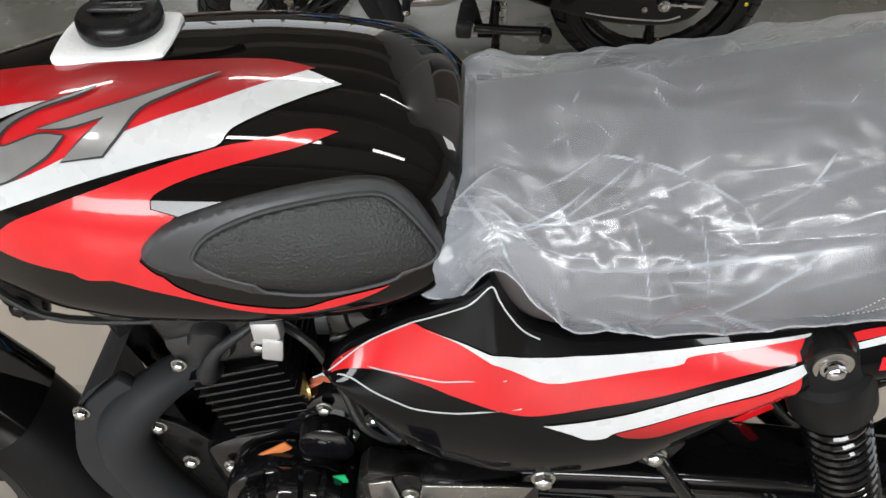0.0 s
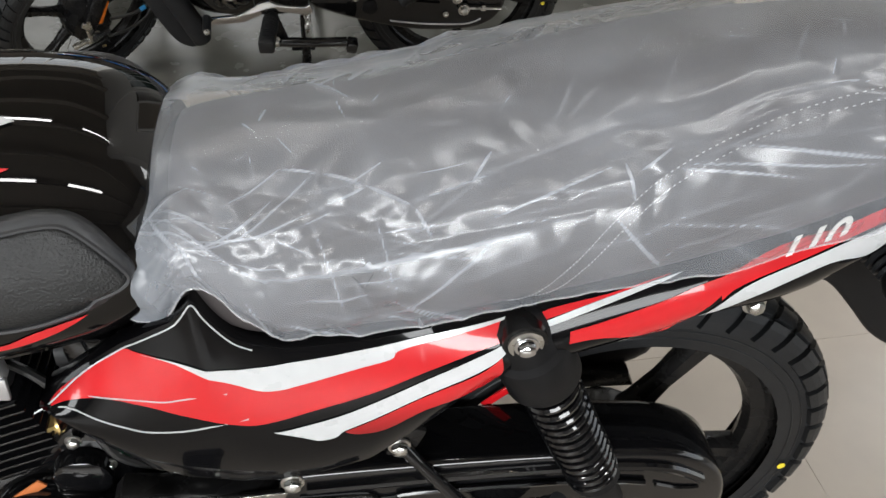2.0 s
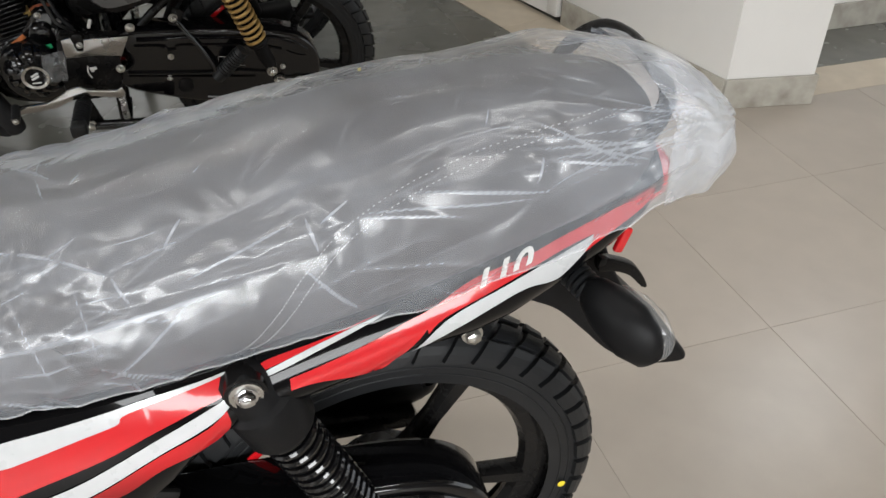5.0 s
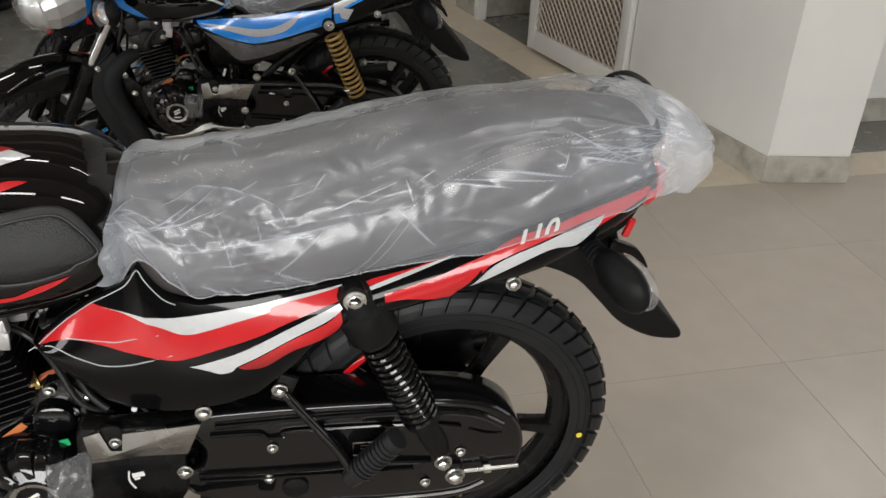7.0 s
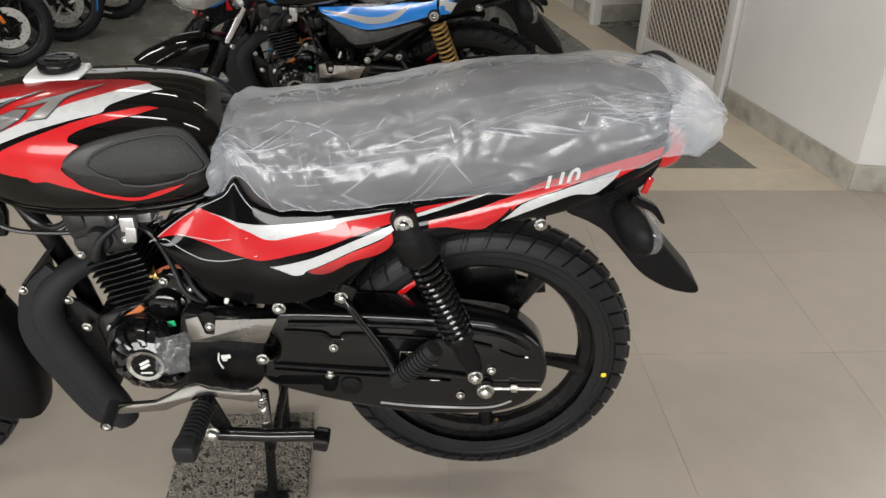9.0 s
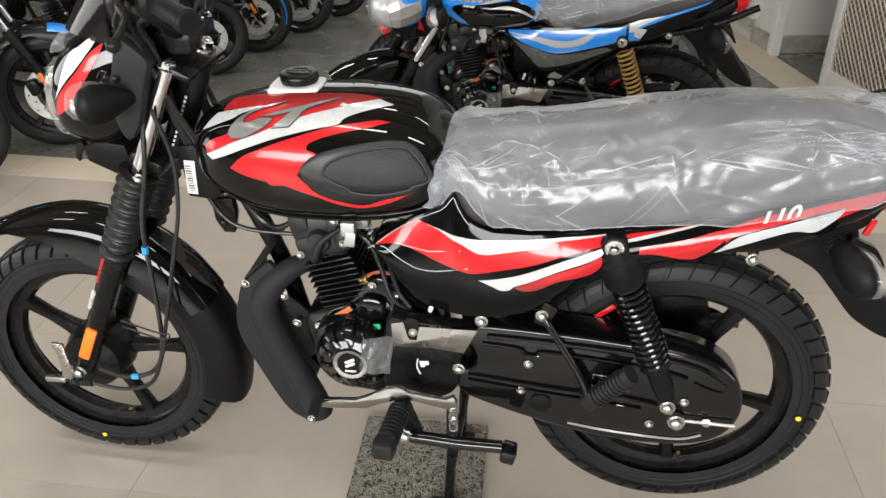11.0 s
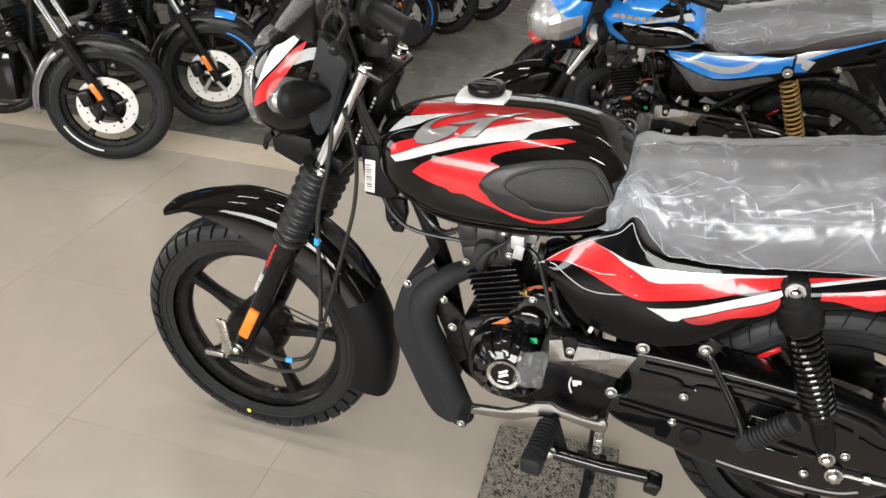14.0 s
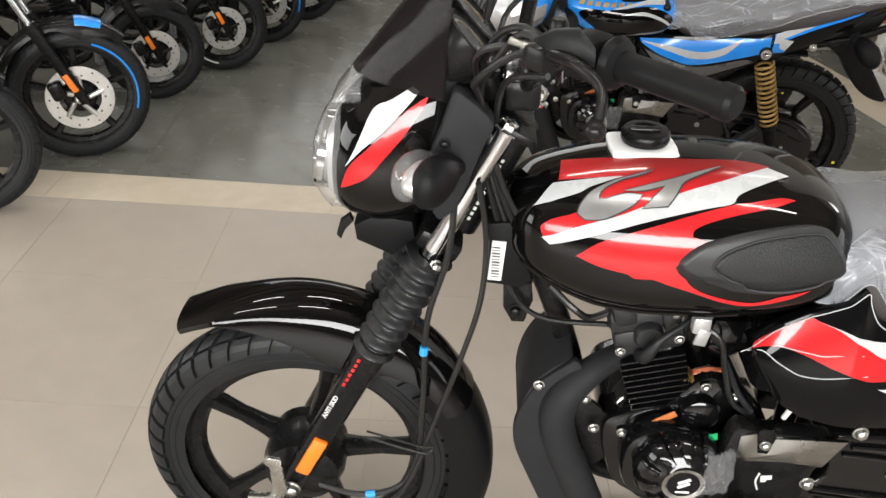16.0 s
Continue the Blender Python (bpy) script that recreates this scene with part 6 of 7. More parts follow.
MARK_HOOK = [(-0.713, 108), (-0.737, 111.5), (-0.769, 116), (-0.799, 124), (-0.815, 135), (-0.819, 142.5), (-0.809, 146.5), (-0.787, 145.5), (-0.767, 141), (-0.745, 134.5), (-0.733, 127.5), (-0.755, 126.5), (-0.781, 130.5), (-0.791, 130.5), (-0.789, 125.5), (-0.777, 120), (-0.755, 115), (-0.729, 111.5)]
MARK_SLASH = [(-0.616, 102.5), (-0.65, 108), (-0.69, 115), (-0.727, 120.5), (-0.757, 124.3), (-0.73, 124.3), (-0.701, 120.5), (-0.715, 128), (-0.733, 137), (-0.70, 135), (-0.688, 127), (-0.675, 117.3), (-0.652, 111)]
TANK_RED_LOW = [(-0.818, 175), (-0.789, 162.5), (-0.751, 154.5), (-0.701, 146), (-0.663, 139.5), (-0.613, 132), (-0.583, 129), (-0.543, 124), (-0.521, 124.5), (-0.55, 131), (-0.592, 137), (-0.634, 142.8), (-0.661, 148.8), (-0.665, 154), (-0.646, 156.5), (-0.67, 165.5), (-0.683, 174), (-0.672, 179), (-0.65, 181), (-0.605, 185), (-0.565, 188), (-0.533, 184.5), (-0.488, 182.5), (-0.525, 188), (-0.57, 191.5), (-0.608, 187.5), (-0.65, 182.5), (-0.70, 180.2), (-0.745, 180), (-0.79, 178)]
SIDE_RED_HIGH = [(-0.554, 0.668), (-0.514, 0.695), (-0.478, 0.718), (-0.463, 0.716), (-0.434, 0.706), (-0.397, 0.685), (-0.369, 0.667), (-0.351, 0.663), (-0.334, 0.664), (-0.293, 0.671), (-0.248, 0.679), (-0.24, 0.686), (-0.218, 0.691), (-0.193, 0.695), (-0.121, 0.707), (-0.122, 0.696), (-0.137, 0.69), (-0.169, 0.681), (-0.218, 0.664), (-0.268, 0.646), (-0.32, 0.635), (-0.351, 0.629), (-0.377, 0.627), (-0.402, 0.634), (-0.441, 0.648), (-0.47, 0.661), (-0.51, 0.672)]
SIDE_WHITE_HIGH = [(-0.463, 0.715), (-0.434, 0.708), (-0.391, 0.695), (-0.377, 0.691), (-0.338, 0.688), (-0.268, 0.691), (-0.218, 0.697), (-0.154, 0.704), (-0.121, 0.708), (-0.121, 0.707), (-0.193, 0.695), (-0.218, 0.691), (-0.24, 0.686), (-0.248, 0.679), (-0.293, 0.671), (-0.334, 0.664), (-0.351, 0.663), (-0.369, 0.667), (-0.397, 0.685), (-0.434, 0.706)]
SIDE_WHITE_LOW = [(-0.362, 0.615), (-0.352, 0.615), (-0.32, 0.62), (-0.278, 0.631), (-0.218, 0.656), (-0.169, 0.676), (-0.137, 0.688), (-0.144, 0.676), (-0.168, 0.661), (-0.217, 0.64), (-0.268, 0.616), (-0.297, 0.605), (-0.305, 0.598), (-0.321, 0.596), (-0.336, 0.603)]
SIDE_RED_LOW = [(-0.297, 0.603), (-0.268, 0.614), (-0.217, 0.638), (-0.168, 0.658), (-0.146, 0.674), (-0.146, 0.653), (-0.163, 0.632), (-0.216, 0.62), (-0.257, 0.599), (-0.284, 0.597)]
STRIPE_LOW = [(-0.557, 0.664), (-0.536, 0.666), (-0.513, 0.65), (-0.492, 0.637), (-0.475, 0.629), (-0.449, 0.626), (-0.423, 0.629), (-0.381, 0.636)]
# highlight inside the red, traced as a fixed line
GLINT_IN = [(-0.54, 0.677), (-0.509, 0.673), (-0.484, 0.669), (-0.465, 0.666), (-0.45, 0.664), (-0.429, 0.667), (-0.394, 0.67)]
TAIL_RED_HIGH = [(-0.113, 0.702), (-0.099, 0.708), (-0.044, 0.716), (0.007, 0.727), (0.013, 0.728), (-0.044, 0.714), (-0.102, 0.701)]
TAIL_WHITE_HIGH = [(-0.109, 0.698), (-0.102, 0.7), (-0.044, 0.714), (0.013, 0.727), (0.025, 0.73), (0.006, 0.723), (-0.045, 0.709), (-0.099, 0.696)]
TAIL_RED_LOW = [(-0.082, 0.689), (-0.048, 0.695), (0.003, 0.707), (0.038, 0.719), (0.067, 0.727), (0.114, 0.745), (0.173, 0.755), (0.212, 0.765), (0.252, 0.774), (0.292, 0.782), (0.324, 0.789), (0.321, 0.778), (0.308, 0.77), (0.272, 0.757), (0.242, 0.745), (0.23, 0.74), (0.247, 0.76), (0.212, 0.753), (0.153, 0.736), (0.08, 0.716), (0.06, 0.702), (0.059, 0.708), (0.026, 0.675), (0.003, 0.665), (-0.05, 0.677), (-0.083, 0.677)]
TAIL_WHITE_LOW = [(0.042, 0.68), (0.08, 0.713), (0.153, 0.734), (0.212, 0.75), (0.248, 0.76), (0.242, 0.749), (0.223, 0.732), (0.203, 0.72), (0.173, 0.723), (0.143, 0.717), (0.085, 0.698)]


def lettering(text, size, mat, parent, name="lettering", shear=0.25):
    """Raised print of the built-in font, in its own x-y plane."""
    cu = bpy.data.curves.new(name, "FONT")
    cu.body, cu.size, cu.extrude, cu.shear, cu.offset = text, size, 0.0003, shear, size * 0.02
    ob = bpy.data.objects.new(name, cu)
    scene.collection.objects.link(ob)
    bpy.context.view_layer.update()
    me = bpy.data.meshes.new_from_object(ob)
    bpy.data.objects.remove(ob)
    me.materials.clear()
    me.materials.append(mat)
    made = new(name, me)
    made.parent = parent
    return made


def grow(outline, d):
    cx, cz = sum(p[0] for p in outline) / len(outline), sum(p[1] for p in outline) / len(outline)
    n, out = len(outline), []
    area = sum(outline[i - 1][0] * outline[i][1] - outline[i][0] * outline[i - 1][1] for i in range(n))
    s = 1 if area > 0 else -1
    for i in range(n):
        a, b, c = outline[i - 1], outline[i], outline[(i + 1) % n]
        t = Vector((c[0] - a[0], c[1] - a[1], 0)).normalized()
        out.append((b[0] + s * t.y * d, b[1] - s * t.x * d))
    return out


def red_graphics(root, tank, S):
    panels = [c for c in root.children if c.name.startswith(("side_panel", "tail_panel"))]
    sides = {(n, s): c for n, s, c in ((c.name.split(".")[0], 1 if c.data.vertices[0].co.y < 0 else -1, c) for c in panels)}
    for s in (1, -1):
        turned = lambda shape: [(x, deg if s > 0 else max(deg, 114 + 0.02 * deg)) for x, deg in shape]
        tank_decal("red_flash", turned(TANK_RED_HIGH), RED_FADE_UP, tank, s, 0.0010)
        tank_decal("red_flash", TANK_RED_LOW, S["accent"], tank, s, 0.0010)
        tank_decal("white_flash", turned(TANK_WHITE_BAND), S["light"], tank, s, 0.0018)
        tank_decal("white_flash", turned(TANK_WHITE_FRONT), S["light"], tank, s, 0.0018)
        for shape in (MARK_HOOK, MARK_SLASH) if s > 0 else ():
            edge = grow([(x, deg * GIRTH) for x, deg in shape], 0.0022)
            tank_decal("mark_outline", [(x, v / GIRTH) for x, v in edge], INK, tank, s, 0.0026)
            tank_decal("tank_mark", shape, SILVER_PAINT, tank, s, 0.0034, "silver swoosh emblem with a dark outline")
        sp, tp = sides[("side_panel", s)], sides[("tail_panel", s)]
        for shape, mat, lift in ((SIDE_RED_HIGH, "accent", 0.0007), (SIDE_RED_LOW, "fade", 0.0007), (SIDE_WHITE_HIGH, "light", 0.0013), (SIDE_WHITE_LOW, "light", 0.0013)):
            decal("white_flash" if mat == "light" else "red_flash", shape, panel_y, RED_FADE_DOWN if mat == "fade" else S[mat], sp, s, lift)
        for shape, mat, lift in ((TAIL_RED_HIGH, "accent", 0.0007), (TAIL_RED_LOW, "accent", 0.0007), (TAIL_WHITE_HIGH, "light", 0.0013), (TAIL_WHITE_LOW, "light", 0.0013)):
            decal("red_flash" if mat == "accent" else "white_flash", shape, panel_y, S[mat], tp, s, lift)
        line = STRIPE_LOW
        part("pinstripe", tube([(x, -s * (panel_y(x, z) + 0.0005), z) for x, z in line], 0.0009, 5), WHITE_PAINT, sp)
        # the inner line is a glint on the red, drawn in white paint
        part("pinstripe", tube([(x, -s * (panel_y(x, z) + 0.0007), z) for x, z in GLINT_IN], 0.0008, 5), WHITE_PAINT, sp)
        edge = [(x, z - 0.004) for x, z in PANEL_TOP[:12]]
        part("pinstripe", tube([(x, -s * (panel_y(x, z) + 0.0012), z) for x, z in edge], 0.0008, 5), WHITE_PAINT, sp)
        if s == 1:
            num = lettering("110", 0.046, LABEL_WHITE, tp, shear=0.45)
            num.matrix_local = pose(0.108, -panel_y(0.15, 0.735) - 0.003, 0.722, 90, -13, 8)
    fork = lettering("ANTI SKID", 0.0115, LABEL_WHITE, root)
    fork.matrix_local = pose(-1.200, -0.1003, 0.445, 90, -63, 0)
    for k in range(6):
        part("red_print", box((-1.165 + 0.0052 * k, -0.1003, 0.522 + 0.0102 * k), (0.0075, 0.001, 0.0055), 0, (0, -63, 0)), RED_LENS, root)


RED_SCHEME = dict(on_stand=True, body=BLACK_PAINT, panel=PANEL_BLACK, accent=RED_PAINT, light=WHITE_PAINT, tank=BLACK_PAINT, rim=SATIN_BLACK, spring=GLOSS_BLACK, foam=True, fine=110, around=160, stripes=True, cowl=BLACK_PAINT,
                  tank_label="gloss black fuel tank with red and white graphics", panel_label="gloss black side panel with red and white stripes",
                  cowl_label="gloss black headlight cowl with red and white stripes")
bike, tank = build_motorcycle("motorcycle", "new black commuter motorcycle with red and white graphics, on its centre stand", RED_SCHEME)
red_graphics(bike, tank, RED_SCHEME)
tagged(bike, "new black commuter motorcycle with red and white graphics")
BIKE = pose(0.0134, 0.0126, 0.0729, 1.8, -2.73, 0.03)     # raised at the rear by its centre stand
bike.matrix_world = BIKE

# ---------------------------------------------------------------- the film over the seat
HEM = clear_material("film_edge", (0.82, 0.83, 0.85), 0.15, 0.25)
FILM = clear_material("clear_plastic_film", (0.74, 0.79, 0.88), 0.29, 0.095, 0.19, crease=0.03, gloss_ior=1.68, lines=0.34)

COVER = [(-0.482, 0.795, 0.736, 0.1), (-0.462, 0.836, 0.735, 0.125), (-0.44, 0.846, 0.738, 0.133), (-0.405, 0.853, 0.778, 0.137), (-0.37, 0.855, 0.742, 0.141), (-0.335, 0.858, 0.715, 0.143), (-0.22, 0.869, 0.716, 0.143), (-0.12, 0.884, 0.727, 0.142),
         (0.0, 0.902, 0.735, 0.141), (0.1, 0.911, 0.738, 0.139), (0.2, 0.912, 0.750, 0.132), (0.28, 0.908, 0.768, 0.122), (0.33, 0.903, 0.784, 0.107), (0.36, 0.893, 0.782, 0.088), (0.385, 0.878, 0.772, 0.072), (0.405, 0.862, 0.785, 0.058), (0.425, 0.842, 0.80, 0.04), (0.445, 0.822, 0.812, 0.012)]


# the folds that catch the eye, as length and girth at their two ends
MAIN_FOLDS = [(-0.321, 0.083, -0.289, 0.093), (-0.289, 0.093, -0.254, 0.112), (-0.254, 0.112, -0.214, 0.142), (-0.214, 0.142, -0.202, 0.18), (-0.043, 0.14, -0.035, 0.187), (-0.043, 0.143, -0.158, 0.172),
              (-0.031, 0.155, 0.001, 0.137), (0.005, 0.156, 0.183, 0.191), (0.048, 0.146, 0.164, 0.177), (-0.412, 0.142, -0.365, 0.19), (-0.428, 0.123, -0.405, 0.191), (-0.365, 0.194, -0.095, 0.191),
              (-0.405, 0.172, -0.289, 0.128), (-0.405, 0.191, -0.321, 0.105), (0.187, 0.143, 0.175, 0.175), (0.072, 0.152, 0.199, 0.19), (-0.003, 0.158, 0.112, 0.19), (-0.146, 0.102, -0.166, 0.131),
              (0.191, 0.152, 0.291, 0.191), (0.211, 0.139, 0.303, 0.191), (0.175, 0.095, 0.279, 0.19), (-0.055, 0.19, -0.003, 0.238)]


def fold_lines(rng):
    """Straight folds of the film as (start, end, width, height) in (length, girth)."""
    folds = []

    def fold(x, v, dx, dv, wide, steep):
        folds.append((x, v, x + dx, v + dv, wide, wide * steep))
    for side in (-1, 1):
        for xa, va, xb, vb in MAIN_FOLDS:
            fold(xa, side * va, xb - xa, side * (vb - va), 0.006, 0.42)
            fold(xa, side * va, xb - xa, side * (vb - va), rng.uniform(0.022, 0.04), rng.uniform(0.10, 0.2))
        for k in range(46):      # crossing folds at the front lower corner
            x, v = rng.uniform(-0.46, -0.22), side * rng.uniform(0.11, 0.24)
            a, ln = rng.choice((0.6, -0.5, 0.1, 1.2)) + rng.uniform(-0.25, 0.25), rng.uniform(0.03, 0.12)
            fold(x, v, ln * math.cos(a), side * ln * math.sin(a), rng.choice((0.003, 0.0035, 0.005)), rng.uniform(0.2, 0.45))
        for k in range(40):      # rays drawn together towards the tail
            x, v = 0.36 + rng.uniform(-0.03, 0.04), side * (0.16 + rng.uniform(-0.05, 0.04))
            ln, a = rng.uniform(0.05, 0.24), rng.uniform(-0.5, 0.35)
            fold(x, v, -ln * math.cos(a), side * ln * math.sin(a), rng.choice((0.003, 0.004, 0.006, 0.014)), rng.uniform(0.15, 0.4))
        for k in range(22):      # long slack lines along the side
            x, v = rng.uniform(-0.3, 0.15), side * rng.uniform(0.10, 0.24)
            fold(x, v, rng.uniform(0.05, 0.2), rng.uniform(-0.04, 0.04), rng.choice((0.003, 0.004)), rng.uniform(0.1, 0.3))
        for k in range(40):      # short fine lines over the top
            x, v, a = rng.uniform(-0.4, 0.3), side * rng.uniform(0.0, 0.12), rng.uniform(0, 3.1)
            ln = rng.uniform(0.015, 0.07)
            fold(x, v, ln * math.cos(a), ln * math.sin(a), rng.choice((0.003, 0.004)), rng.uniform(0.1, 0.3))
    return folds


def facets(u, v, cell, turn, rng, warp=None):
    """Flat triangles of random height that meet in sharp ridges, between -1 and 1."""
    c, s = math.cos(turn), math.sin(turn)
    p, q = (u * c + v * s) / cell, (v * c - u * s) / cell
    a, b = p + 0.577 * q, 1.155 * q
    if warp is not None:
        a, b = a + warp[0], b + warp[1]
    a, b = a - a.min(), b - b.min()
    high = np.array([[rng.uniform(-1, 1) for _ in range(int(b.max()) + 3)] for _ in range(int(a.max()) + 3)])
    i, j = a.astype(int), b.astype(int)
    f, g = a - i, b - j
    return np.where(f + g < 1, high[i, j] * (1 - f - g) + high[i + 1, j] * f + high[i, j + 1] * g,
                    high[i + 1, j + 1] * (f + g - 1) + high[i + 1, j] * (1 - g) + high[i, j + 1] * (1 - f))


def film_sheet(x0, x1, j0, j1, res, offset, seed, strength):
    """A stretch of the film bag: creased, open below, gathered behind."""
    n, m = res
    lengths, girths = np.meshgrid(np.linspace(x0, x1, n + 1), np.linspace(j0, j1, m + 1), indexing="ij")
    ridge, white = np.zeros_like(lengths), np.zeros_like(lengths)
    for xa, va, xb, vb, wide, high in fold_lines(random.Random(seed)):
        dx, dv = xb - xa, vb - va
        t = np.clip(((lengths - xa) * dx + (girths - va) * dv) / (dx * dx + dv * dv), 0, 1)
        dist = np.hypot(lengths - xa - t * dx, girths - va - t * dv)
        tent = high * np.clip(1 - dist / wide, 0, 1) * (1 - 0.85 * np.abs(2 * t - 1) ** 2)
        if wide < 0.0125:
            white = np.maximum(white, np.clip(1 - dist / 0.0019, 0, 1) * (1 - 0.9 * np.abs(2 * t - 1) ** 2) * min(high / 0.002, 1))
        ridge = np.maximum(ridge, tent) + 0.15 * np.minimum(ridge, tent)
    rng = random.Random(seed + 1)
    bend = [facets(lengths, girths, 0.13, 0.9, rng), facets(lengths, girths, 0.11, 2.0, rng)]
    large = facets(lengths, girths, 0.075, 0.35, rng, bend)
    small = facets(lengths, girths, 0.032, -0.6, rng, bend)
    tiny = facets(lengths, girths, 0.013, 1.1, rng, bend)
    bm = bmesh.new()
    stress = bm.verts.layers.float.new("stress")
    rows = []
    for i in range(n + 1):
        x = x0 + (x1 - x0) * i / n
        top, bot, w = lerp_table(COVER, x)
        zmid = bot + 0.22 * (top - bot)
        drift = -0.022 * min(max((x - 0.27) / 0.12, 0), 1)
        row = []
        for j in range(m + 1):
            g = 0.5 + 2 * (j0 + (j1 - j0) * j / m)
            c, s = math.cos(math.pi * g), math.sin(math.pi * g)
            y = -w * math.copysign(abs(c) ** (2 / 2.3), c)
            z = zmid + (top - zmid) * max(s, 0) ** (2 / 2.05)
            edge = 1 - min(min(g, 1 - g) / 0.12, 1)
            if edge > 0:         # from the shoulder straight down to the hem
                z = zmid + 0.376 * (top - zmid) - edge * (zmid - bot + 0.376 * (top - zmid))
                up = min(max((z - zmid) / max(top - zmid, 0.01), 0), 1)
                y = -w * ((1 - up ** 2.05) ** (1 / 2.3) - 0.06 * edge * edge) * (1 if c > 0 else -1)
            out = Vector((0, y / max(w, 0.02), (z - zmid) / max(top - zmid, 0.02)))
            out = out.normalized() if out.length > 1e-6 else Vector((0, 0, 1))
            tail = min(max((x - 0.2) / 0.2, 0), 1)
            slack = noise.noise(Vector((x * 5, y * 4, z * 7)) + Vector((9, 2, seed)))
            low = min(abs(g - 0.5) / 0.36, 1) ** 2
            front = min(max((-0.20 - x) / 0.06, 0), 1) * min(max((abs(g - 0.5) - 0.17) / 0.08, 0), 1)
            dent = (0.002 + 0.006 * low + 0.003 * tail) * large[i, j] + (0.0006 + 0.0012 * low + 0.0018 * tail + 0.002 * front) * small[i, j] + (0.0002 * low + 0.0004 * tail + 0.0009 * front) * tiny[i, j]
            p = Vector((x, y + drift, z)) + out * (offset + 0.005 + 0.004 * slack + dent + strength * ridge[i, j])
            p.x += 0.006 * noise.noise(Vector((y * 20, z * 20, 1.0))) * (1 if i in (0, n) else 0.2)
            if edge > 0.9:
                p.z += 0.005 * noise.noise(Vector((x * 22, 4.0, y)))
            v = bm.verts.new(p)
            v[stress] = max(white[i, j], 0.35 * min(max((-0.36 - x) / 0.1, 0), 1) * low + 0.35 * tail * (0.5 + 0.5 * low))
            row.append(v)
        rows.append(row)
    for a, b in zip(rows, rows[1:]):
        for j in range(m):
            bm.faces.new((a[j], a[j + 1], b[j + 1], b[j]))
    return bm, rows


def seat_cover(name, label, res=(520, 250), seed=11):
    """A film bag drawn over the seat, open in front and gathered behind."""
    bm, rows = film_sheet(COVER[0][0], COVER[-1][0], -0.25, 0.25, res, 0.0, seed, 1.0)
    hems = [[r[k].co.copy() for r in rows] for k in (0, -1)] + [[v.co.copy() for v in rows[0]]]
    bag = tagged(link(name, bm, FILM), label, "seat cover")
    for line in hems:
        part("hem", tube(line, 0.0009, 5, smooth=False), HEM, bag, "cut edge of the film")
    bm, rows = film_sheet(COVER[-6][0] - 0.01, COVER[-1][0] - 0.015, -0.25, 0.25, (70, 160), 0.004, 31, 1.3)
    part("gathered_tail", bm, FILM, bag, "gathered tail of the film bag")
    mark = bmesh.new()
    corners = [Vector((-0.262 + 0.012 * math.cos(2.094 * q + 0.52), -0.1475, 0.782 + 0.012 * math.sin(2.094 * q + 0.52))) for q in range(3)]
    for a, b in zip(corners, corners[1:] + corners[:1]):
        tube([a + (b - a) * 0.12, b - (b - a) * 0.12], 0.0007, 5, mark, smooth=False)
    part("printed_mark", mark, INK, bag, "small dark printed triangle mark")
    return bag


cover = seat_cover("plastic_seat_cover", "creased clear plastic film bag pulled over the motorcycle seat")
cover.matrix_world = BIKE


def seat_y(x, z):
    top, bot, w = lerp_table(SEATS, x)
    zmid = bot + 0.34 * (top - bot)
    n = 2.1 if z >= zmid else 3.2
    q = min(abs((z - zmid) / ((top - zmid) if z >= zmid else (zmid - bot))), 1.0)
    return w * math.sqrt(max(1 - q ** n, 0)) ** (2 / 2.3)


SILVER_THREAD = material("pale_thread", (0.5, 0.49, 0.48), 0.7, vary=0.1, scale=300)


def stitching(seat):
    base = [(-0.135, 0.712), (-0.108, 0.735), (-0.08, 0.765), (-0.05, 0.80), (-0.01, 0.832), (0.05, 0.856), (0.12, 0.870), (0.2, 0.877), (0.27, 0.878)]
    for s in (1, -1):
        for off in (0.0, 0.011):
            bm = bmesh.new()
            line = spline([(x + off, 0, z - off * 0.5) for x, z in base], 22)
            for k in range(0, len(line) - 2, 2):
                a, b = line[k], line[k + 1]
                b = a + (b - a) * 0.8
                pts = [(p.x, -s * (seat_y(p.x, p.z) + 0.0012), p.z) for p in (a, b)]
                tube(pts, 0.0005, 5, bm, smooth=False)
            part("stitching", bm, SILVER_THREAD, seat, "white twin stitching")


stitching([c for c in bike.children if c.name.startswith("seat") and not c.name.startswith("seat_")][0])

# ---------------------------------------------------------------- the other motorcycles
# a lower tank, a seat that climbs to the tail and a taller tail panel
TANK = [(-0.41 + (x + 0.41) * 0.76, 0.70 + (top - 0.70) * 0.66, bot - 0.004, w) for x, top, bot, w in TANK]
PANEL_TOP = [(-0.535, 0.702), (-0.50, 0.712), (-0.42, 0.716), (-0.333, 0.722), (-0.227, 0.739), (-0.15, 0.759), (-0.03, 0.806), (0.1, 0.852), (0.165, 0.872), (0.26, 0.892)]
PANEL_LOW = [(-0.535, 0.694), (-0.52, 0.68), (-0.443, 0.604), (-0.413, 0.572), (-0.383, 0.562), (-0.303, 0.582), (-0.204, 0.627), (-0.13, 0.660), (-0.056, 0.688), (-0.006, 0.709), (0.075, 0.742), (0.152, 0.781), (0.188, 0.805), (0.26, 0.85)]
PANEL_Y = [(-0.58, 0.150), (-0.45, 0.160), (-0.36, 0.166), (-0.2, 0.160), (-0.05, 0.145), (0.1, 0.122), (0.2, 0.096), (0.26, 0.07)]
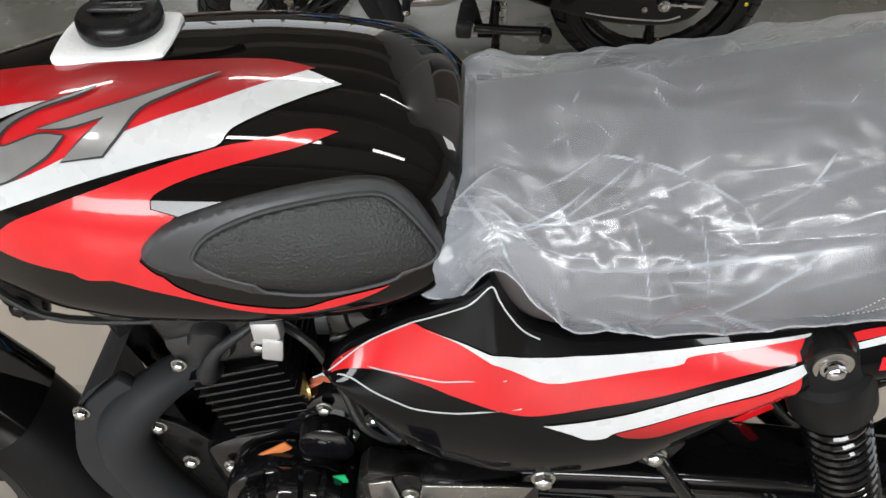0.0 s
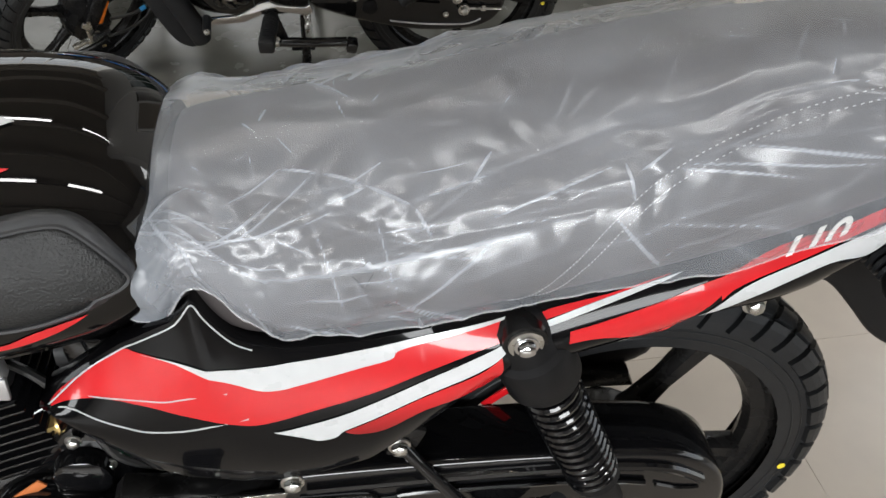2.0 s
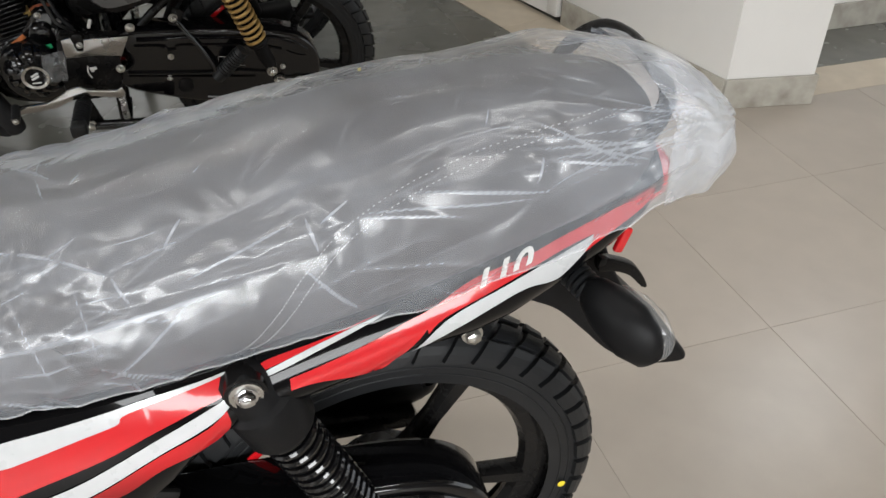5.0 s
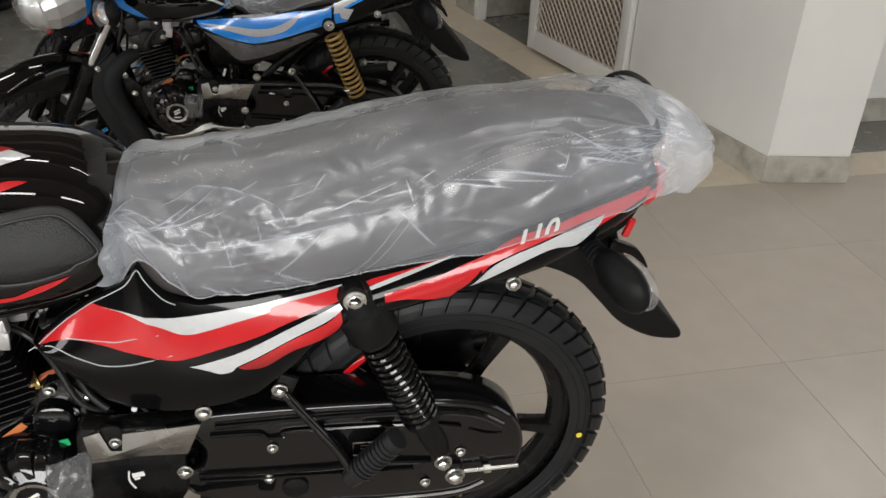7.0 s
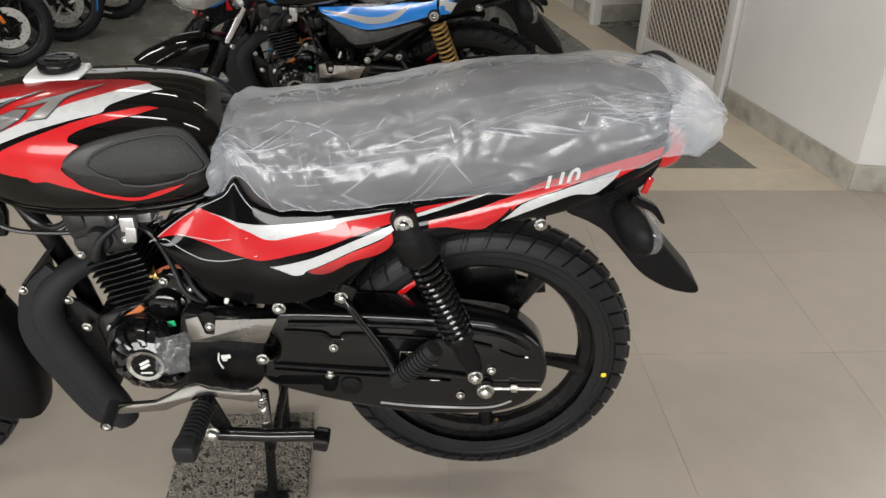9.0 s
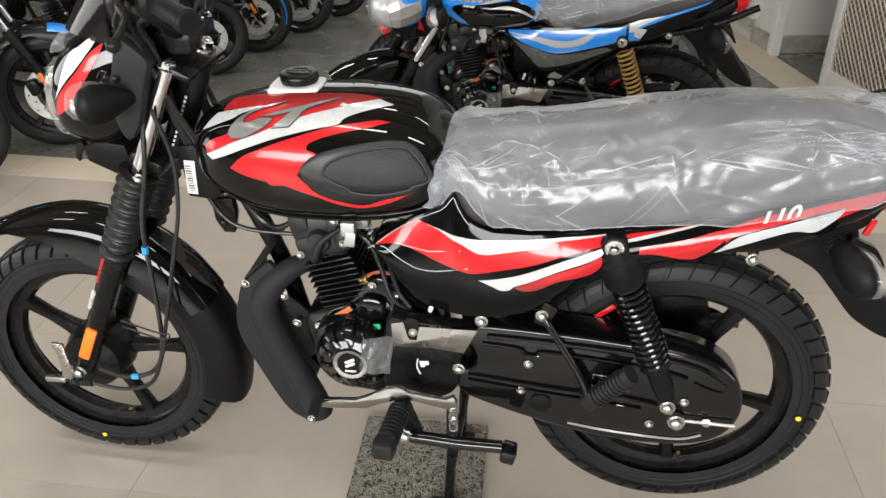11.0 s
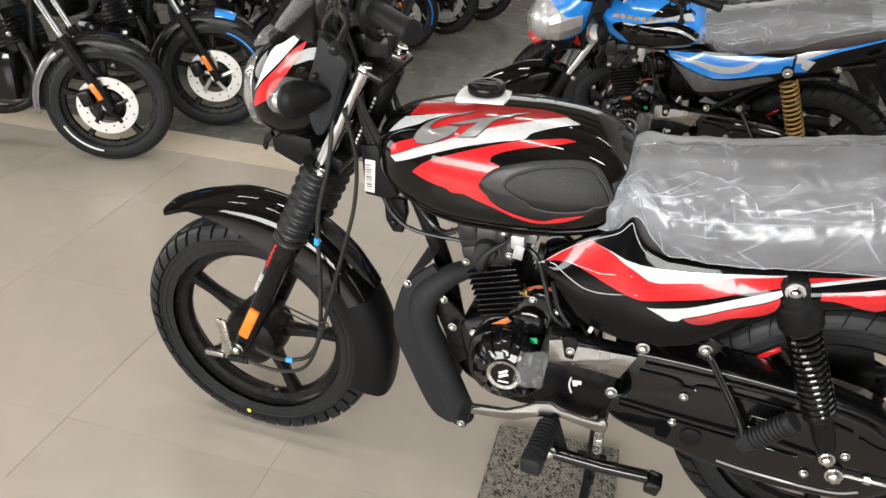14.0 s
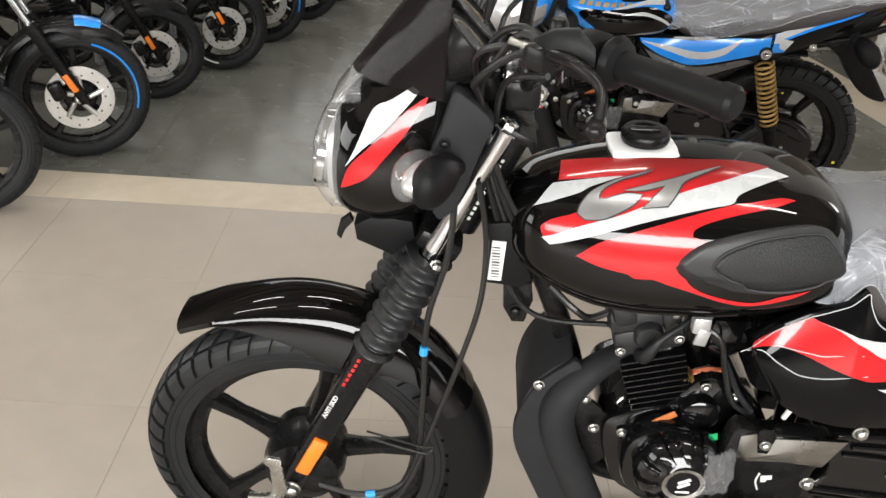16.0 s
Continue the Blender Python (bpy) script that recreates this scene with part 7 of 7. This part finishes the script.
SEATS = [(-0.425, 0.775, 0.735, 0.058), (-0.41, 0.788, 0.72, 0.098), (-0.37, 0.802, 0.70, 0.124), (-0.3, 0.818, 0.70, 0.135), (-0.155, 0.850, 0.72, 0.138), (0.0, 0.876, 0.76, 0.135), (0.1, 0.890, 0.80, 0.127), (0.2, 0.90, 0.84, 0.112), (0.27, 0.90, 0.86, 0.085), (0.30, 0.885, 0.865, 0.043)]
COVER = [(-0.455, 0.76, 0.735, 0.10), (-0.43, 0.795, 0.742, 0.128), (-0.40, 0.803, 0.755, 0.137), (-0.371, 0.809, 0.735, 0.143), (-0.328, 0.819, 0.705, 0.147), (-0.25, 0.836, 0.735, 0.147), (-0.147, 0.858, 0.768, 0.145),
         (-0.034, 0.880, 0.815, 0.141), (0.092, 0.898, 0.855, 0.132), (0.2, 0.908, 0.872, 0.116), (0.27, 0.908, 0.875, 0.09), (0.30, 0.90, 0.875, 0.07), (0.33, 0.892, 0.872, 0.045), (0.35, 0.885, 0.872, 0.012)]
FRONT_PARTS = ("fork_", "stanchion", "clamp_bolt", "axle_bolt", "lower_yoke", "top_yoke", "stamped", "steering_nut", "front_fender", "mud_flap", "brake_arm", "cable_", "brake_cable", "speedometer", "reflector", "front_wheel")
BAR_PARTS = ("headlight_cowl", "turn_signal", "handlebar", "key_switch", "bar_clamp")
TAIL_PARTS = ("tail_light", "tail_base", "rear_fender", "rear_reflector", "plate_bracket", "rear_signal", "tail_bolt", "bolt_tab", "grab_rail")


def shorten(root, angle, back):
    """Front end set nearer and turned to the left, bars lower, tail higher."""
    head = Vector((-0.95, 0, 0.87))
    turn = Matrix.Translation(head + Vector((back, 0, 0))) @ Matrix.Rotation(radians(angle), 4, Vector((0.455, 0, 0.89))) @ Matrix.Translation(-head)
    squat = Matrix.Translation((0, 0, 0.28)) @ Matrix.Diagonal((1, 1, 0.86, 1)) @ Matrix.Translation((0, 0, -0.28))
    small = Matrix.Translation((-1.258, 0, -0.02)) @ Matrix.Scale(0.88, 4) @ Matrix.Translation((1.258, 0, 0.02))
    light = Matrix.Translation((-1.05, 0, 0.93)) @ Matrix.Scale(0.84, 4) @ Matrix.Translation((1.05, 0, -0.93))
    for c in root.children:
        if c.name.startswith(("front_fender", "front_wheel", "mud_flap", "axle_bolt", "brake", "reflector")):
            c.matrix_basis = turn @ small @ c.matrix_basis
        elif c.name.startswith(FRONT_PARTS):
            c.matrix_basis = turn @ squat @ c.matrix_basis
        elif c.name.startswith(BAR_PARTS):
            c.matrix_basis = turn @ Matrix.Translation((-0.05, 0, -0.125)) @ (light if c.name.startswith("headlight") else Matrix()) @ c.matrix_basis
        elif c.name.startswith(TAIL_PARTS):
            c.matrix_basis = Matrix.Translation((-0.085, 0, 0.05)) @ c.matrix_basis
    for c in root.children_recursive:
        if c.name.startswith("fuel_cap"):
            c.matrix_basis = Matrix.Translation((0.07, 0, -0.076)) @ c.matrix_basis


BLUE_SCHEME = dict(body=BLACK_PAINT, panel=PANEL_BLACK, accent=BLUE_PAINT, light=WHITE_PAINT, tank=BLUE_PAINT, rim=SATIN_BLACK, spring=GOLD, cowl=BLUE_PAINT, shroud=False, gaiter=False, round_light=True, pads=False, tail_end=0.235,
                   tank_label="blue fuel tank with black and white graphics", panel_label="black side panel with blue and white stripes",
                   cowl_label="blue headlight cowl", group="motorcycles behind")
blue, blue_tank = build_motorcycle("motorcycle", "new blue commuter motorcycle with white stripes and gold springs", BLUE_SCHEME)


def blue_graphics(root, tank, S):
    panels = {}
    for c in root.children:
        if c.name.startswith(("side_panel", "tail_panel")):
            panels[(c.name.split(".")[0], 1 if c.data.vertices[0].co.y < 0 else -1)] = c
    patch = [(-0.725, 0.764), (-0.694, 0.783), (-0.635, 0.787), (-0.522, 0.803), (-0.46, 0.79), (-0.43, 0.765), (-0.446, 0.742), (-0.53, 0.715), (-0.635, 0.704), (-0.682, 0.733)]
    flash = [(-0.626, 0.791), (-0.561, 0.808), (-0.48, 0.822), (-0.455, 0.806), (-0.522, 0.807), (-0.596, 0.793)]
    edge = [(-0.60, 0.776), (-0.53, 0.79), (-0.47, 0.775), (-0.437, 0.752), (-0.442, 0.748), (-0.475, 0.768), (-0.53, 0.781)]
    wedge = [(-0.585, 0.712), (-0.52, 0.727), (-0.455, 0.737), (-0.45, 0.727), (-0.50, 0.722)]
    roof = [(-0.60, 0.812), (-0.56, 0.835), (-0.50, 0.838), (-0.455, 0.815), (-0.47, 0.822), (-0.56, 0.812)]
    for s in (1, -1):
        decal("black_top", roof, tank_y, BLACK_PAINT, tank, s, 0.0009)
        decal("black_patch", rounded(patch, 3), tank_y, BLACK_PAINT, tank, s, 0.0012)
        decal("white_flash", flash, tank_y, S["light"], tank, s, 0.0020)
        decal("white_flash", edge, tank_y, S["light"], tank, s, 0.0026)
        decal("grey_wedge", wedge, tank_y, SILVER_PAINT, tank, s, 0.0026)
        for k in range(7):
            x = -0.728 + 0.024 * k
            decal("gold_print", [(x, 0.790 + 0.0012 * k), (x + 0.015, 0.791 + 0.0012 * k), (x + 0.019, 0.803 + 0.0012 * k), (x + 0.004, 0.802 + 0.0012 * k)], tank_y, GOLD, tank, s, 0.0012)
        sp, tp = panels[("side_panel", s)], panels[("tail_panel", s)]
        decal("grey_panel", [(-0.505, 0.676), (-0.442, 0.652), (-0.379, 0.635), (-0.333, 0.631), (-0.274, 0.641), (-0.186, 0.665), (-0.156, 0.655), (-0.204, 0.636), (-0.303, 0.598), (-0.383, 0.580), (-0.413, 0.583), (-0.443, 0.612)], panel_y, GREY_PAINT, sp, s, 0.0007)
        decal("blue_band", [(-0.523, 0.703), (-0.51, 0.69), (-0.452, 0.66), (-0.383, 0.64), (-0.343, 0.637), (-0.274, 0.65), (-0.186, 0.674), (-0.116, 0.693), (-0.116, 0.74), (-0.159, 0.732), (-0.227, 0.728), (-0.334, 0.712), (-0.421, 0.709)], panel_y, S["accent"], sp, s, 0.0011)
        decal("white_flash", [(-0.516, 0.698), (-0.441, 0.69), (-0.343, 0.679), (-0.284, 0.687), (-0.226, 0.714), (-0.198, 0.731), (-0.245, 0.682), (-0.294, 0.662), (-0.353, 0.657), (-0.422, 0.672), (-0.481, 0.688)], panel_y, S["light"], sp, s, 0.0016)
        decal("blue_band", [(-0.108, 0.69), (-0.064, 0.694), (-0.088, 0.715), (-0.09, 0.726), (0.014, 0.772), (0.142, 0.819), (0.162, 0.841), (0.042, 0.812), (-0.072, 0.764), (-0.108, 0.75)], panel_y, S["accent"], tp, s)
        decal("white_flash", [(-0.108, 0.722), (-0.09, 0.724), (-0.087, 0.709), (-0.066, 0.699), (-0.047, 0.733), (-0.08, 0.738), (0.012, 0.782), (0.107, 0.819), (0.009, 0.796), (-0.105, 0.75)], panel_y, S["light"], tp, s, 0.0014)
    num = lettering("110", 0.026, LABEL_WHITE, panels[("tail_panel", 1)], shear=0.5)
    num.matrix_local = pose(0.012, -panel_y(0.04, 0.765) - 0.002, 0.738, 90, -19, 8)


blue_graphics(blue, blue_tank, BLUE_SCHEME)
shorten(blue, 40, 0.20)
BLUE_PLACE = pose(0.049, 1.745, 0.012, 9, 0, 0)
blue.matrix_world = BLUE_PLACE
blue_cover = seat_cover("plastic_seat_cover", "creased clear plastic film bag over the blue motorcycle's seat", (300, 160), 23)
blue_cover.matrix_world = BLUE_PLACE

RED_BIKE = dict(body=BLACK_PAINT, accent=RED_PAINT, light=WHITE_PAINT, tank=RED_PAINT, rim=ALLOY, spring=STEEL, cowl=RED_PAINT, fender=RED_PAINT, gaiter=False, round_light=True, pads=False, tail_end=0.235,
                tank_label="red fuel tank", panel_label="black side panel", cowl_label="red headlight cowl", group="motorcycles behind")
red_bike, _ = build_motorcycle("motorcycle", "red motorcycle with silver alloy wheels behind the blue one", RED_BIKE)
shorten(red_bike, 34, 0.20)
RED_PLACE = pose(0.08, 2.45, 0.012, 8, 0, 1)
red_bike.matrix_world = RED_PLACE
tagged(copy_thing(blue_cover, RED_PLACE), "creased clear plastic film bag over the red motorcycle's seat")


def disc_bike(blue_trim, label):
    """A black street motorcycle, steered to its left: only its front half is in view."""
    root = thing("motorcycle", label, "motorcycle", "row of black motorcycles")
    front = new("front_assembly")
    front.parent = root
    w = wheel(front, "front_wheel", 0, 0, 0.29, 0.045, 0.228, 20, "street", SATIN_BLACK)
    w.location = (0, 0, 0.29)
    disc = part("brake_disc", lathe([(0.085, -0.062), (0.137, -0.062), (0.139, -0.059), (0.137, -0.056), (0.085, -0.056)], (0, 0, 0), (0, 1, 0), 48, closed_profile=True), DISC, w, "bright brake disc")
    for k in range(5):
        a = 2 * math.pi * k / 5
        part("disc_arm", tube([(0.03 * math.cos(a), -0.058, 0.03 * math.sin(a)), (0.1 * math.cos(a + 0.3), -0.058, 0.1 * math.sin(a + 0.3))], 0.011, 8, smooth=False), SATIN_BLACK if not blue_trim else DISC, disc)
    for k in range(18):
        a = 2 * math.pi * k / 18
        part("disc_hole", lathe([(0, 0.0012), (0.0045, 0.0012), (0.0045, 0)], ((0.1 + 0.022 * (k % 2)) * math.cos(a), -0.062, (0.1 + 0.022 * (k % 2)) * math.sin(a)), (0, -1, 0), 10), INK, disc)
    part("axle_cap", lathe([(0, 0.02), (0.02, 0.018), (0.026, 0.0), (0.0, 0.0)], (0, -0.062, 0), (0, -1, 0), 20), STEEL, w)
    if blue_trim:
        part("rim_stripe", tube([(0.236 * math.cos(a), -0.047, 0.236 * math.sin(a)) for a in np.linspace(-0.3, 1.25, 24)], 0.005, 6, smooth=False), BLUE_PAINT, w, "blue rim stripe")
    else:
        part("rim_stripe", tube([(0.236 * math.cos(a), -0.047, 0.236 * math.sin(a)) for a in np.linspace(3.6, 4.5, 18)], 0.005, 6, smooth=False), LABEL_WHITE, w, "white rim stripe")
    for s in (1, -1):
        part("fork_leg", tube([(0.02, -s * 0.085, 0.28), (-0.148, -s * 0.085, 0.622)], [0.022, 0.027], 14, smooth=False), SATIN_BLACK, front)
        part("stanchion", tube([(-0.146, -s * 0.085, 0.618), (-0.26, -s * 0.085, 0.86)], 0.0145, 14, smooth=False), CHROME, front)
    part("caliper", box((-0.085, -0.075, 0.335), (0.06, 0.05, 0.08), 0.014, (0, -20, 0)), SATIN_BLACK, front)
    part("reflector", box((-0.03, -0.115, 0.375), (0.026, 0.01, 0.085), 0.005, (0, -27, 0)), ORANGE if not blue_trim else ORANGE, front, "amber fork reflector")
    part("front_fender", shell_arc(0, 0.29, 50, 128, 30, lambda t: 0.325 + 0.012 * t, lambda t: 0.058, lambda t: 0.03 + 0.05 * max(0, 1 - abs(t - 0.4) * 4)), SATIN_BLACK, front, "black front mudguard")
    part("mud_flap", shell_arc(0, 0.29, 126, 188, 16, lambda t: 0.337, lambda t: 0.056, lambda t: 0.03), GREY_PAINT if not blue_trim else SATIN_BLACK, front, "grey rear half of the mudguard")
    if blue_trim:
        part("fender_trim", shell_arc(0, 0.29, 68, 86, 10, lambda t: 0.334, lambda t: 0.05, lambda t: 0.02), BLUE_PAINT, front)
    part("headlight", lathe([(0, 0.06), (0.05, 0.05), (0.08, 0.02), (0.085, -0.02), (0.06, -0.07), (0, -0.09)], (-0.17, 0, 0.92), (0.95, 0, -0.15), 28), SATIN_BLACK, front)
    part("headlight_lens", lathe([(0, 0.065), (0.05, 0.055), (0.077, 0.027)], (-0.17, 0, 0.92), (0.95, 0, -0.15), 28), LENS, front)
    part("handlebar", tube([(-0.36, -0.36, 1.04), (-0.29, -0.2, 1.05), (-0.27, 0, 1.02), (-0.29, 0.2, 1.05), (-0.36, 0.36, 1.04)], 0.012, 10), SATIN_BLACK, front)
    front.matrix_local = Matrix.Translation((-0.12, 0, 0)) @ Matrix.Rotation(radians(26), 4, "Z") @ Matrix.Translation((0.12, 0, 0))
    rings = [super_ring(x, t, b, wd, b + 0.45 * (t - b), 2.4, 2.6, 28) for x, t, b, wd in ((-0.36, 0.93, 0.84, 0.06), (-0.42, 0.97, 0.75, 0.13), (-0.55, 1.0, 0.72, 0.155), (-0.7, 0.98, 0.72, 0.15), (-0.82, 0.9, 0.74, 0.1))]
    part("fuel_tank", loft(rings), SATIN_BLACK, root)
    part("seat", loft([super_ring(x, t, b, wd, b + 0.4 * (t - b), 2.3, 3, 24) for x, t, b, wd in ((-0.82, 0.87, 0.76, 0.09), (-0.95, 0.84, 0.74, 0.12), (-1.2, 0.87, 0.77, 0.12), (-1.45, 0.93, 0.84, 0.08))]), SEAT, root)
    part("engine", box((-0.55, 0, 0.40), (0.34, 0.26, 0.26), 0.05), GLOSS_BLACK, root)
    part("cylinder", box((-0.47, 0, 0.58), (0.16, 0.17, 0.2), 0.02, (0, -20, 0)), SATIN_BLACK, root)
    for k in range(6):
        part("cooling_fin", box((-0.45 - 0.005 * k, 0, 0.53 + 0.02 * k), (0.19, 0.2, 0.006), 0.002, (0, -20, 0)), GLOSS_BLACK, root)
    part("shroud", plate(rounded([(-0.37, 0.90), (-0.31, 0.84), (-0.36, 0.78), (-0.46, 0.75), (-0.50, 0.83)], 4), -0.16, -0.13, 0.008), BLUE_PAINT if blue_trim else BLACK_PAINT, root)
    part("exhaust_pipe", tube([(-0.38, -0.05, 0.56), (-0.31, -0.07, 0.42), (-0.36, -0.09, 0.27), (-0.6, -0.12, 0.22), (-1.0, -0.16, 0.27), (-1.35, -0.17, 0.35)], [0.02, 0.02, 0.02, 0.022, 0.04, 0.045], 12), SATIN_BLACK, root)
    part("frame", tube([(-0.3, 0, 0.88), (-0.34, 0, 0.6), (-0.4, 0, 0.32), (-0.6, 0, 0.25), (-0.85, 0, 0.3)], 0.02, 10), SATIN_BLACK, root)
    part("side_cover", box((-0.9, 0, 0.6), (0.26, 0.22, 0.2), 0.05), SATIN_BLACK, root)
    rear = wheel(root, "rear_wheel", -1.32, 0.29, 0.295, 0.05, 0.228, 40, "street", SATIN_BLACK)
    part("swing_arm", tube([(-0.85, -0.1, 0.36), (-1.32, -0.1, 0.29)], 0.025, 10, smooth=False), SATIN_BLACK, root)
    for x, y, z in ((-0.45, -0.135, 0.47), (-0.6, -0.135, 0.5), (-0.5, -0.135, 0.31), (-0.66, -0.135, 0.38), (-0.38, -0.1, 0.6)):
        part("bolt", bolt((x, y, z), 0.009), STEEL, root)
    return root


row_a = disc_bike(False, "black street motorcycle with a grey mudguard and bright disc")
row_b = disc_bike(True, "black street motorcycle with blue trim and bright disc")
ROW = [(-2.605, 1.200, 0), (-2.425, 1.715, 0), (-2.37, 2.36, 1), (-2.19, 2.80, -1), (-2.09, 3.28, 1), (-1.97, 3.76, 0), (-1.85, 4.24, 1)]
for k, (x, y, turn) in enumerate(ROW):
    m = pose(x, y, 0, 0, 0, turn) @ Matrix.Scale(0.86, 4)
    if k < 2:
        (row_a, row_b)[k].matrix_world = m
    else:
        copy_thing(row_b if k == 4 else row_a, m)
